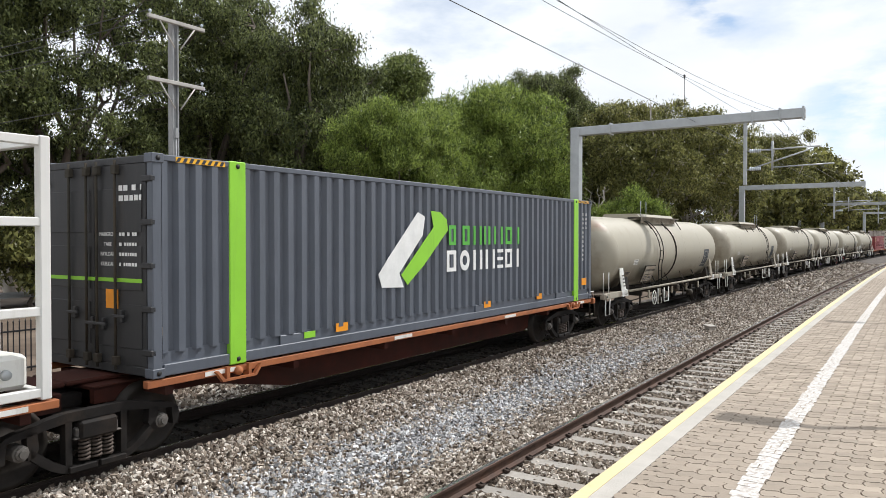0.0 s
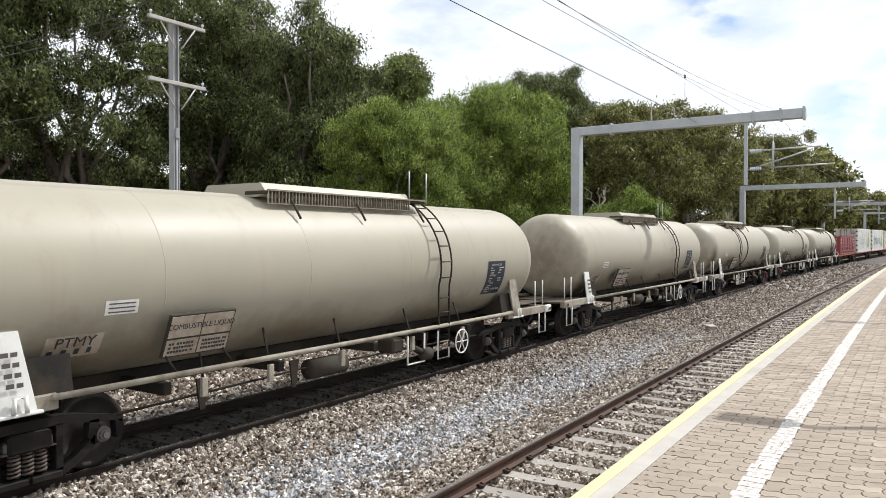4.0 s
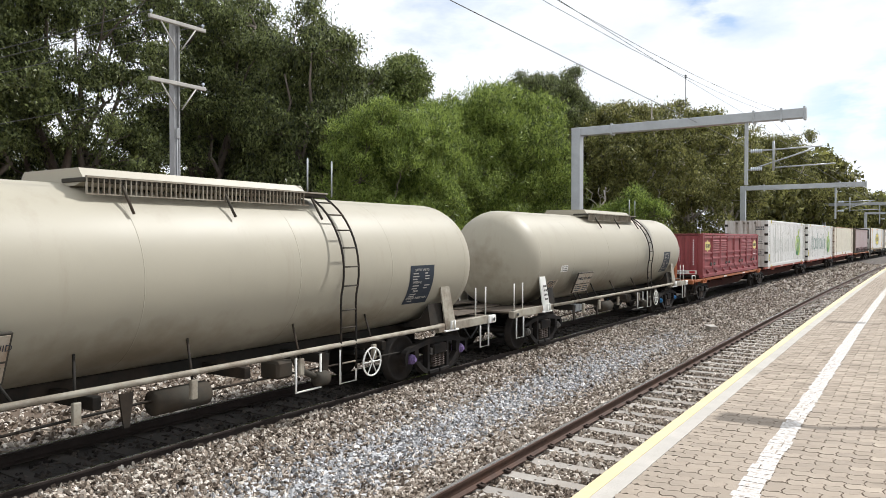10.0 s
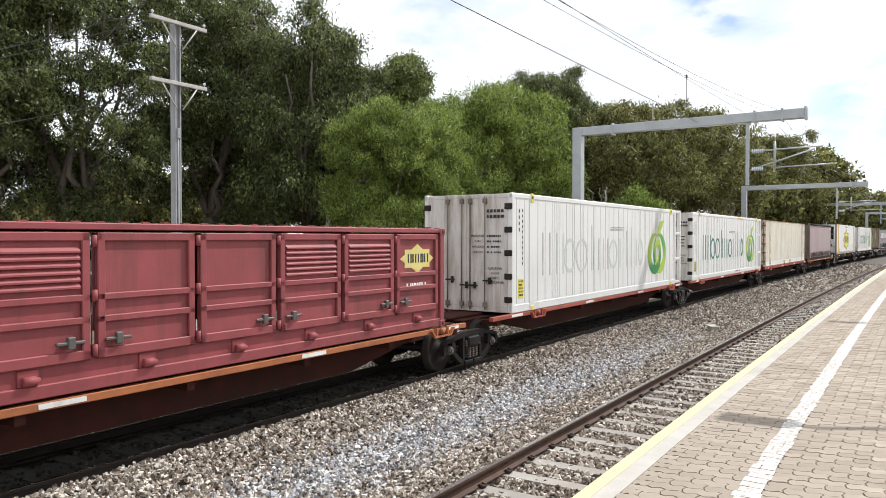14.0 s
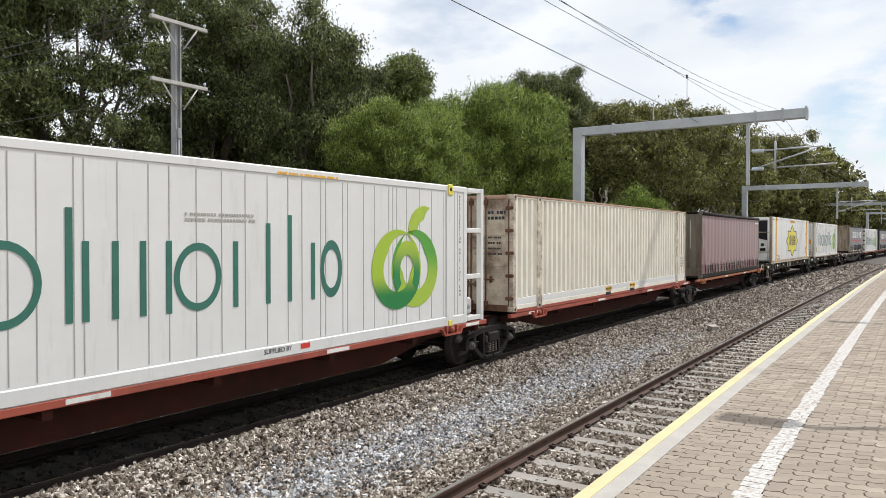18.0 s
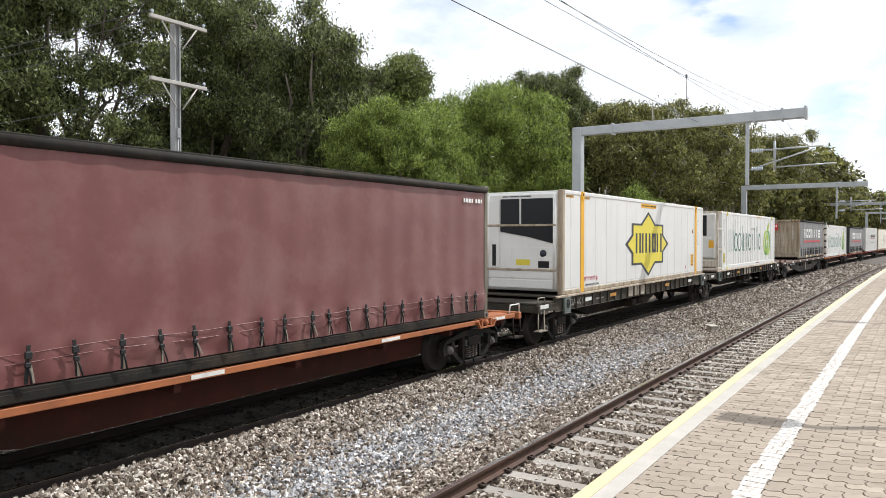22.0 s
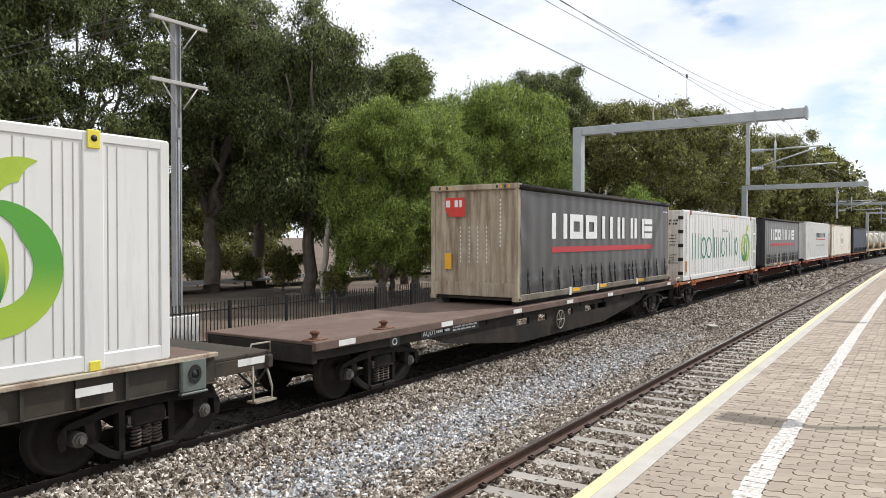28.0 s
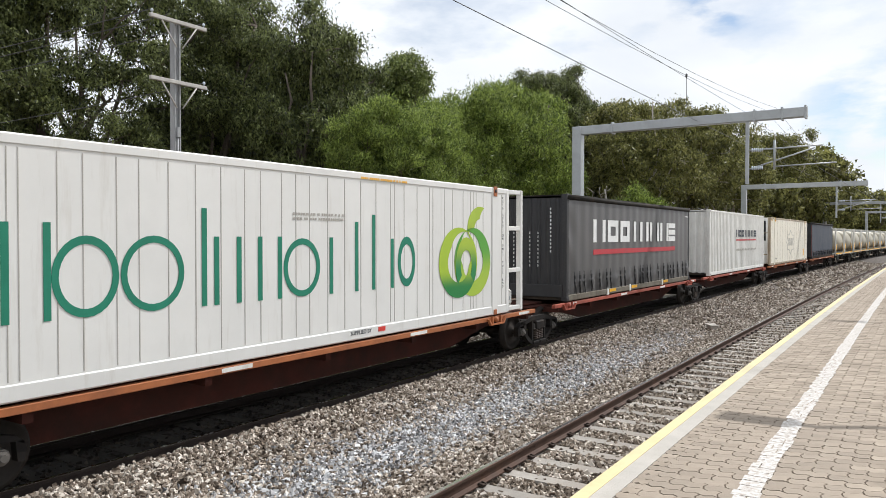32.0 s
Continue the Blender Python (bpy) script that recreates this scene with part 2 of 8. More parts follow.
# ---------------------------------------------------------------- mesh making
class Mesh:
    """Collects simple solids and turns them into one mesh object."""

    def __init__(self):
        self.v, self.f, self.sm = [], [], []

    def add(self, verts, faces, smooth=False):
        o = len(self.v)
        self.v.extend(verts)
        self.f.extend(tuple(i + o for i in face) for face in faces)
        self.sm.extend([smooth] * len(faces))
        return self

    def box(self, x0, x1, y0, y1, z0, z1, c=0.0, m=None):
        c = min(c, (x1 - x0) * 0.45, (y1 - y0) * 0.45, (z1 - z0) * 0.45)
        if c <= 0:
            v = [(x, y, z) for x in (x0, x1) for y in (y0, y1) for z in (z0, z1)]
            f = [(0, 1, 3, 2), (4, 6, 7, 5), (0, 4, 5, 1), (2, 3, 7, 6), (0, 2, 6, 4), (1, 5, 7, 3)]
        else:
            v, f, idx = [], [], {}
            X, Y, Z = (x0, x1), (y0, y1), (z0, z1)
            for i in (0, 1):
                for j in (0, 1):
                    for k in (0, 1):
                        cx, cy, cz = c * (1 - 2 * i), c * (1 - 2 * j), c * (1 - 2 * k)
                        for a, p in enumerate(((X[i], Y[j] + cy, Z[k] + cz), (X[i] + cx, Y[j], Z[k] + cz), (X[i] + cx, Y[j] + cy, Z[k]))):
                            idx[i, j, k, a] = len(v)
                            v.append(p)
            q = lambda i, j, k, a: idx[i, j, k, a]
            f += [(q(0, 0, 0, 0), q(0, 0, 1, 0), q(0, 1, 1, 0), q(0, 1, 0, 0)), (q(1, 0, 0, 0), q(1, 1, 0, 0), q(1, 1, 1, 0), q(1, 0, 1, 0)),
                  (q(0, 0, 0, 1), q(1, 0, 0, 1), q(1, 0, 1, 1), q(0, 0, 1, 1)), (q(0, 1, 0, 1), q(0, 1, 1, 1), q(1, 1, 1, 1), q(1, 1, 0, 1)),
                  (q(0, 0, 0, 2), q(0, 1, 0, 2), q(1, 1, 0, 2), q(1, 0, 0, 2)), (q(0, 0, 1, 2), q(1, 0, 1, 2), q(1, 1, 1, 2), q(0, 1, 1, 2))]
            for j in (0, 1):
                for k in (0, 1):
                    f.append((q(0, j, k, 1), q(1, j, k, 1), q(1, j, k, 2), q(0, j, k, 2)))
            for i in (0, 1):
                for k in (0, 1):
                    f.append((q(i, 0, k, 0), q(i, 1, k, 0), q(i, 1, k, 2), q(i, 0, k, 2)))
                for j in (0, 1):
                    f.append((q(i, j, 0, 0), q(i, j, 1, 0), q(i, j, 1, 1), q(i, j, 0, 1)))
                    for k in (0, 1):
                        f.append((q(i, j, k, 0), q(i, j, k, 1), q(i, j, k, 2)))
        if m is not None:
            v = [tuple(m @ Vector(p)) for p in v]
        return self.add(v, f)

    def tube(self, pts, r, n=8, cap=True, smooth=True):
        """A round bar along points; r one radius or one per point."""
        pts = [Vector(p) for p in pts]
        rs = r if isinstance(r, (list, tuple)) else [r] * len(pts)
        v, f = [], []
        up = None
        for i, p in enumerate(pts):
            d = (pts[min(i + 1, len(pts) - 1)] - pts[max(i - 1, 0)])
            d = d.normalized() if d.length > 1e-9 else Vector((0, 0, 1))
            if up is None:
                up = Vector((0, 0, 1)) if abs(d.z) < 0.9 else Vector((1, 0, 0))
            a = d.cross(up).normalized()
            b = a.cross(d)
            up = b
            for k in range(n):
                w = 2 * math.pi * k / n
                v.append(tuple(p + (a * math.cos(w) + b * math.sin(w)) * rs[i]))
        for i in range(len(pts) - 1):
            for k in range(n):
                k2 = (k + 1) % n
                f.append((i * n + k, i * n + k2, (i + 1) * n + k2, (i + 1) * n + k))
        if cap:
            f.append(tuple(range(n))), f.append(tuple((len(pts) - 1) * n + k for k in reversed(range(n))))
        return self.add(v, f, smooth)

    def lathe(self, axis, origin, profile, n=24, smooth=True):
        """Turns (along, radius) pairs round an axis 'x', 'y' or 'z'."""
        v, f = [], []
        ox, oy, oz = origin
        for a, r in profile:
            for k in range(n):
                w = 2 * math.pi * k / n
                c, s = r * math.cos(w), r * math.sin(w)
                v.append({"x": (ox + a, oy + c, oz + s), "y": (ox + c, oy + a, oz + s), "z": (ox + c, oy + s, oz + a)}[axis])
        for i in range(len(profile) - 1):
            for k in range(n):
                k2 = (k + 1) % n
                f.append((i * n + k, i * n + k2, (i + 1) * n + k2, (i + 1) * n + k))
        f.append(tuple(range(n))), f.append(tuple((len(profile) - 1) * n + k for k in reversed(range(n))))
        return self.add(v, f, smooth)

    def prism(self, pts, axis, a0, a1):
        """A polygon in the two other axes, pushed along axis from a0 to a1."""
        n = len(pts)
        put = {"x": lambda p, a: (a, p[0], p[1]), "y": lambda p, a: (p[0], a, p[1]), "z": lambda p, a: (p[0], p[1], a)}[axis]
        v = [put(p, a0) for p in pts] + [put(p, a1) for p in pts]
        f = [tuple(range(n)), tuple(range(2 * n - 1, n - 1, -1))] + [(i, (i + 1) % n, n + (i + 1) % n, n + i) for i in range(n)]
        return self.add(v, f)

    def mesh(self, name, material):
        me = bpy.data.meshes.new(name)
        me.from_pydata(self.v, [], self.f)
        me.polygons.foreach_set("use_smooth", self.sm)
        if material:
            me.materials.append(material)
        bm = bmesh.new()
        bm.from_mesh(me)
        bmesh.ops.recalc_face_normals(bm, faces=bm.faces)
        bm.to_mesh(me)
        bm.free()
        return me


def part(name, data, material=None, parent=None, label="", m=None):
    """One mesh object, alone or under a thing or part; data is a Mesh or a ready mesh."""
    ob = new(name, data.mesh(name, material) if isinstance(data, Mesh) else data)
    if parent is not None:
        ob.parent = parent
    if m is not None:
        ob.matrix_basis = m
    return tagged(ob, label)


def bulk(name, verts, faces, material, smooth=False):
    """A large mesh straight from number arrays (all faces with the same corner count)."""
    me = bpy.data.meshes.new(name)
    verts, faces = np.asarray(verts, np.float32), np.asarray(faces, np.int32)
    me.vertices.add(len(verts))
    me.vertices.foreach_set("co", verts.ravel())
    me.loops.add(faces.size)
    me.loops.foreach_set("vertex_index", faces.ravel())
    me.polygons.add(len(faces))
    me.polygons.foreach_set("loop_start", np.arange(0, faces.size, faces.shape[1], dtype=np.int32))
    me.polygons.foreach_set("use_smooth", np.full(len(faces), smooth))
    me.materials.append(material)
    me.update(calc_edges=True)
    return me


# ---------------------------------------------------------------- the line of the railway
K_A, K_B, S_A = -0.000206, 0.000503, 3.36
TRACK_Y, NEAR_Y = 9.25, 3.60


def along(s, lat=0.0):
    """Place and heading (radians) at distance s along the line, lat metres to its left."""
    if s <= S_A:
        th = -K_A * s
        x, y = math.sin(K_A * s) / K_A, -(1 - math.cos(K_A * s)) / K_A
    else:
        t0 = -K_A * S_A
        x0, y0 = math.sin(K_A * S_A) / K_A, -(1 - math.cos(K_A * S_A)) / K_A
        u = s - S_A
        lx, ly = math.sin(K_B * u) / K_B, -(1 - math.cos(K_B * u)) / K_B
        x, y = x0 + lx * math.cos(t0) - ly * math.sin(t0), y0 + lx * math.sin(t0) + ly * math.cos(t0)
        th = t0 - K_B * u
    return x - math.sin(th) * lat, y + math.cos(th) * lat, th


def on_line(s, lat=0.0, z=0.0):
    x, y, th = along(s, lat)
    return Matrix.Translation((x, y, z)) @ Matrix.Rotation(th, 4, "Z")


def sweep(mesh, profile, stations, closed=False):
    """Pushes a (lateral, height) profile along the line."""
    n, o = len(profile), []
    for s in stations:
        for lat, z in profile:
            x, y, _ = along(s, lat)
            o.append((x, y, z))
    f = []
    for i in range(len(stations) - 1):
        for k in range(n if closed else n - 1):
            k2 = (k + 1) % n
            f.append((i * n + k, i * n + k2, (i + 1) * n + k2, (i + 1) * n + k))
    if closed:
        f += [tuple(range(n)), tuple((len(stations) - 1) * n + k for k in reversed(range(n)))]
    return mesh.add(o, f)


def steps(a, b, d):
    n = max(1, round((b - a) / d))
    return [a + (b - a) * i / n for i in range(n + 1)]


# speed of the train in m/s every two seconds, and the way it has gone
SPEED = [8.689, 8.751, 8.79, 8.698, 8.331, 8.361, 8.135, 7.86, 7.861, 7.815, 7.652, 7.311, 7.305, 7.315, 7.095, 7.011, 6.843]


def gone(t):
    d, i = 0.0, 0
    while t > 2 * (i + 1) and i < 15:
        d += SPEED[i] + SPEED[i + 1]
        i += 1
    u = t - 2 * i
    return d + SPEED[i] * u + (SPEED[i + 1] - SPEED[i]) * u * u / 4


# ---------------------------------------------------------------- ground
gm = Mesh()
far = 3000
xs = [-far, -200, -60, -20] + list(range(-10, 101, 5)) + [120, 160, 220, 300, 420, 700, far]
ys = [-far, -300, -60, -20, -6, 2, 8, 12, 14] + list(range(16, 61, 4)) + [70, 90, 130, 200, 400, far]
gv = []
for x in xs:
    for y in ys:
        z = -0.50
        if y > 13 and abs(x) < 200 and y < 100:
            z += 0.10 + 0.10 * noise.noise(Vector((x * 0.11, y * 0.11, 0))) 
        gv.append((x, y, z))
ny = len(ys)
gf = [(i * ny + j, (i + 1) * ny + j, (i + 1) * ny + j + 1, i * ny + j + 1) for i in range(len(xs) - 1) for j in range(ny - 1)]
gm.add(gv, gf, True)
ground = tagged(part("ground", gm, earth), "dry brown earth and leaf litter of a park", "ground", kind="structure")

bm_ = Mesh()
prof = [(1.90, -0.3), (2.3, -0.215), (2.9, -0.20), (4.36, -0.20), (4.52, -0.155), (5.0, -0.19), (5.7, -0.34), (6.6, -0.36), (7.4, -0.25), (8.0, -0.13), (8.38, -0.10), (8.46, -0.20), (10.6, -0.21), (11.2, -0.28), (12.4, -0.52), (12.8, -0.6)]
sweep(bm_, prof, steps(-40, 60, 2) + steps(65, 420, 6)[0:])
ballast = tagged(part("ballast_bed", bm_, ballast_base), "grey-brown crushed stone ballast bed under the tracks", "ballast", kind="structure")


# near-black strip between the freight rails: oil and the train's shade as colour
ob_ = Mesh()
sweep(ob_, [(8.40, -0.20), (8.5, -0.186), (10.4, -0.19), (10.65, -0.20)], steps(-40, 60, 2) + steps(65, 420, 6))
tagged(part("oily_track_bed", ob_, mat("oil_and_shade_bed", (0.024, 0.020, 0.017), 0.9, 0, 0.3, 8.0, (0.05, 0.04, 0.032), 0.35, bump=1.0, grain=30.0)), "near-black ballast bed under the freight track, oil and train shade in its colour", "ballast", kind="structure")


def rocks(n, s0, s1, l0, l1, size, material, seed, zf, keep=None, chunky=False):
    """Loose stones lying on the bed: eight-cornered lumps, each its own size and turn."""
    rng = np.random.default_rng(seed)
    s, lat = rng.uniform(s0, s1, n), rng.uniform(l0, l1, n)
    if keep is not None:
        k = keep(s, lat, rng)
        s, lat = s[k], lat[k]
    n = len(s)
    if chunky:
        base = np.array([(x, y, z) for z in (-0.42, 0.42) for x, y in ((-0.5, -0.5), (0.5, -0.5), (0.5, 0.5), (-0.5, 0.5))])
        f0 = np.array([(0, 2, 1), (0, 3, 2), (4, 5, 6), (4, 6, 7), (0, 1, 5), (0, 5, 4), (1, 2, 6), (1, 6, 5), (2, 3, 7), (2, 7, 6), (3, 0, 4), (3, 4, 7)])
    else:
        base = np.array([(0.6 * math.cos(radians(120 * k + (60 if z < 0 else 0))), 0.6 * math.sin(radians(120 * k + (60 if z < 0 else 0))), z) for z in (0.38, -0.38) for k in range(3)])
        f0 = np.array([(0, 1, 2), (5, 4, 3), (0, 3, 1), (1, 3, 4), (1, 4, 2), (2, 4, 5), (2, 5, 0), (0, 5, 3)])
    nv = len(base)
    sc = (0.55 + 0.85 * rng.uniform(0, 1, (n, 1, 1)) ** 1.4) * size
    asp = rng.uniform(0.6, 1.2, (n, 1, 3)) * np.array([1.15, 1.0, 0.75])
    jit = rng.uniform(-0.19, 0.19, (n, nv, 3))
    p = (base[None] + jit) * asp * sc
    q = rng.normal(size=(n, 4))
    q /= np.linalg.norm(q, axis=1, keepdims=True)
    w, x, y, z = q.T
    R = np.stack([np.stack([1 - 2 * (y * y + z * z), 2 * (x * y - z * w), 2 * (x * z + y * w)], -1),
                  np.stack([2 * (x * y + z * w), 1 - 2 * (x * x + z * z), 2 * (y * z - x * w)], -1),
                  np.stack([2 * (x * z - y * w), 2 * (y * z + x * w), 1 - 2 * (x * x + y * y)], -1)], 1)
    p = np.einsum("nij,nkj->nki", R, p)
    u = np.maximum(s - S_A, 0)
    th = -K_B * u
    px = s - np.sin(th) * lat
    py = -0.5 * K_B * u * u + np.cos(th) * lat
    pz = np.interp(lat, [q_[0] for q_ in zf], [q_[1] for q_ in zf]) + rng.uniform(-0.012, 0.03, n)
    p += np.stack([px, py, pz], -1)[:, None, :]
    faces = (f0[None] + nv * np.arange(n)[:, None, None]).reshape(-1, 3)
    me = bulk("ballast_stones", p.reshape(-1, 3), faces, material)
    return new("ballast_stones", me)


def pale_keep(sign):
    def k(s, lat, rng):
        w = np.exp(-((lat - 6.45) / 0.7) ** 2) * np.clip((s - 5.0) / 2, 0, 1) * np.clip((26 - s) / 10, 0, 1) * 0.7
        r = rng.uniform(0, 1, len(s))
        return (r < w) if sign else (r >= w)
    return k


def clear_of_rails(s, lat, rng):
    r = np.ones(len(s), bool)
    for c in (NEAR_Y - 0.835, NEAR_Y + 0.835, TRACK_Y - 0.75, TRACK_Y + 0.75):
        r &= np.abs(lat - c) > 0.10
    nearbay = (lat > NEAR_Y - 1.35) & (lat < NEAR_Y + 0.74) & (np.abs(((s / 0.66) % 1.0) - 0.5) < 0.20) & (rng.uniform(size=len(s)) > 0.05)
    return r & ~nearbay


for n_, a_, b_, sz, sd in ((84000, 3.6, 13.0, 0.044, 1), (60000, 13.0, 26.0, 0.053, 2), (24000, 26.0, 46.0, 0.068, 3), (12000, 46.0, 100.0, 0.13, 4)):
    def both(s, lat, rng, g=pale_keep(False)):
        return g(s, lat, rng) & clear_of_rails(s, lat, rng)
    tagged(rocks(int(n_ * 0.8), a_, b_, 2.0, 8.43, sz, stone_grey, sd, prof, both, sd == 1), "loose brown and grey crushed ballast stones", "ballast", kind="stuff")
    tagged(rocks(n_ // 2, a_, b_, 5.2, 8.0, sz, stone_pale, sd + 10, prof, pale_keep(True), sd == 1), "fresh pale blue-grey ballast stones", "ballast", kind="stuff")
tagged(rocks(8000, -2, 30.0, 8.58, 10.5, 0.06, stone_oil_shade, 41, prof, clear_of_rails), "near-black ballast stones under the freight track, oil and train shade in their colour", "ballast", kind="stuff")
far_shoulder = [(10.4, -0.21), (11.2, -0.28), (12.3, -0.40), (15.6, -0.42)]
tagged(rocks(17000, -4, 34.0, 10.4, 15.6, 0.075, stone_grey, 31, far_shoulder, clear_of_rails), "brown ballast stones on the far shoulder", "ballast", kind="stuff")


# ---------------------------------------------------------------- tracks
def rail_profile(c):
    return [(c + a, b) for a, b in ((-0.07, -0.165), (-0.07, -0.15), (-0.012, -0.13), (-0.012, -0.045), (-0.036, -0.035), (-0.036, -0.006), (-0.028, -0.002),
                                    (0.028, -0.002), (0.036, -0.006), (0.036, -0.035), (0.012, -0.045), (0.012, -0.13), (0.07, -0.15), (0.07, -0.165))]


def track(name, label, c, half, sleeper_len, pitch, s0, s1, phase=0.5):
    tr = tagged(new(name), label, "railway track", kind="structure")
    for side in (-1, 1):
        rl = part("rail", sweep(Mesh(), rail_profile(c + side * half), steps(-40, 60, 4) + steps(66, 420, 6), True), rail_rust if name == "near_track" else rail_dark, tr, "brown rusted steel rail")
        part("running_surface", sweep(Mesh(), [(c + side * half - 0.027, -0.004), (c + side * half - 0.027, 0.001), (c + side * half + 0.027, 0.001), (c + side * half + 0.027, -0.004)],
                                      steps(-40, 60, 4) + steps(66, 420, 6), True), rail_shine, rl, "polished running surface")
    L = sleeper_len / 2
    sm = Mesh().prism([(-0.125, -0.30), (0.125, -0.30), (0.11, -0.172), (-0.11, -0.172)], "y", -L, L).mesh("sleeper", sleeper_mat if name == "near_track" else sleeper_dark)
    cm = Mesh()
    for q in (-1, 1):
        cm.box(-0.05, 0.05, q * 0.075 - 0.05, q * 0.075 + 0.05, -0.172, -0.135, 0.012)
        cm.tube([(-0.04, q * 0.06, -0.125), (-0.04, q * 0.13, -0.14), (0.04, q * 0.13, -0.14), (0.04, q * 0.06, -0.125)], 0.011, 5)
    cm = cm.mesh("rail_clip", clip_mat)
    i = 0
    for k in range(300):
        s = s0 + pitch * (k + phase)
        if s > s1:
            break
        sl = part("sleeper", sm, None, tr, m=on_line(s, c))
        if 3 < s < 26 and name == "near_track":
            for side in (-1, 1):
                part("rail_clip", cm, None, sl, m=pose(0, side * half, 0))
    return tr


track("near_track", "railway track with concrete sleepers beside the platform", NEAR_Y, 0.835, 2.6, 0.66, -19.8, 120.0)
track("freight_track", "railway track under the freight train", TRACK_Y, 0.752, 2.5, 0.66, -6.0, 60.0)
jb = Mesh().box(-0.28, 0.28, -0.14, 0.14, 0, 0.04, 0.01).box(-0.22, 0.22, -0.10, 0.10, -0.1, 0.0)
tagged(part("cable_pit_lid", jb, coping_mat, None, m=on_line(25.8, 5.95, -0.20) @ pose(0, 0, 0, 0, 0, 35)), "small pale concrete cable pit lid lying in the ballast", "cable pit")

# ---------------------------------------------------------------- platform
PLAT_Z, EDGE = 1.15, 1.86
pf = Mesh()
sweep(pf, [(-14, PLAT_Z - 0.016), (1.62, PLAT_Z - 0.016), (1.62, -0.5), (-14, -0.5)], steps(-30, 60, 3) + steps(66, 230, 6), True)
platform = tagged(part("platform", pf, joint_mat), "station platform with clay pavers and a painted edge", "platform", kind="structure")
cp = Mesh()
sweep(cp, [(1.625, PLAT_Z - 0.25), (1.625, PLAT_Z), (EDGE - 0.015, PLAT_Z), (EDGE, PLAT_Z - 0.015), (EDGE, PLAT_Z - 0.25), (EDGE - 0.12, PLAT_Z - 0.30), (EDGE - 0.12, -0.5), (1.625, -0.5)], steps(-30, 60, 3) + steps(66, 230, 6), True)
part("coping", cp, coping_mat, platform, "pale concrete coping along the platform edge")
yl = Mesh()
sweep(yl, [(EDGE - 0.108, PLAT_Z + 0.001), (EDGE - 0.108, PLAT_Z + 0.004), (EDGE - 0.012, PLAT_Z + 0.004), (EDGE + 0.004, PLAT_Z - 0.012), (EDGE + 0.004, PLAT_Z - 0.16), (EDGE + 0.001, PLAT_Z - 0.16)], steps(-30, 60, 3) + steps(66, 230, 6), True)
part("edge_stripe", yl, yellow_mat, platform, "faded yellow painted edge stripe")
np_ = Mesh()
sweep(np_, [(-14, PLAT_Z - 0.03), (-14, PLAT_Z - 0.004), (1.605, PLAT_Z - 0.004), (1.605, PLAT_Z - 0.03)], steps(-30, 0.94, 3), True)
sweep(np_, [(-14, PLAT_Z - 0.03), (-14, PLAT_Z - 0.004), (-3.36, PLAT_Z - 0.004), (-3.36, PLAT_Z - 0.03)], steps(0.94, 34, 3), True)
sweep(np_, [(-3.36, PLAT_Z - 0.03), (-3.36, PLAT_Z - 0.004), (-1.74, PLAT_Z - 0.004), (-1.74, PLAT_Z - 0.03)], steps(12.06, 34, 3), True)
part("rear_paving", np_, paver_mat, platform)
# far paving where single pavers can no longer be told apart
fp = Mesh()
sweep(fp, [(-14, PLAT_Z - 0.06), (-14, PLAT_Z - 0.004), (1.605, PLAT_Z - 0.004), (1.605, PLAT_Z - 0.06)], steps(34, 60, 2) + steps(66, 230, 6), True)
part("far_paving", fp, paver_mat, platform)
# ---------------------------------------------------------------- overhead line
def portal(s, y_mast, y_tip, top, label):
    """A cantilevered portal: steel mast beyond the tracks and a box beam reaching over both of them."""
    p = tagged(new("overhead_line_portal"), label, "catenary portal", "catenary portals")
    p.matrix_basis = on_line(s, 0, 0)
    part("mast", Mesh().box(-0.20, 0.20, y_mast - 0.20, y_mast + 0.20, -0.6, top, 0.02), galv, p)
    part("base_plate", Mesh().box(-0.4, 0.4, y_mast - 0.4, y_mast + 0.4, -0.62, -0.42, 0.03), coping_mat, p, "concrete footing")
    part("beam", Mesh().box(-0.16, 0.16, y_tip, y_mast + 0.2, top - 0.36, top, 0.02), galv, p)
    for y in (y_tip + 0.02, y_tip + 0.8, y_tip + 1.75, y_mast - 1.6):
        part("clamp", Mesh().box(-0.19, 0.19, y, y + 0.07, top - 0.42, top + 0.06, 0.01), galv, p)
    yd = y_tip + 2.05
    part("drop_post", Mesh().box(-0.06, 0.06, yd - 0.06, yd + 0.06, top - 2.72, top - 0.36, 0.01), galv, p)
    arm = Mesh()
    arm.tube([(0, yd, top - 1.45), (0, yd - 2.55, top - 1.40)], 0.028).tube([(0, yd, top - 2.18), (0, yd - 2.3, top - 1.48)], 0.028)
    arm.tube([(0, yd - 0.9, top - 2.1), (0, yd - 3.0, top - 2.05)], 0.024)
    part("cantilever", arm, galv, p)
    part("steady_post", Mesh().tube([(0, yd - 0.95, top - 2.2), (0, yd - 0.95, top - 1.12)], 0.04), galv, p)
    for z in (top - 1.45, top - 2.12):
        ribs = []
        for k in range(6):
            ribs += [(-0.15 - 0.07 * k, 0.03), (-0.165 - 0.07 * k, 0.075), (-0.19 - 0.07 * k, 0.075), (-0.205 - 0.07 * k, 0.03)]
        part("insulator", Mesh().lathe("y", (0, yd, z), ribs, 12), insul_mat, p, "pale ribbed insulator")
    return p


portal(29.6, 12.45, 3.55, 7.52, "grey galvanised steel portal over the tracks")
portal(62.5, 12.6, 3.95, 6.95, "grey galvanised steel portal over the tracks")
portal(108.0, 13.0, 4.6, 7.3, "distant galvanised steel portal over the tracks")
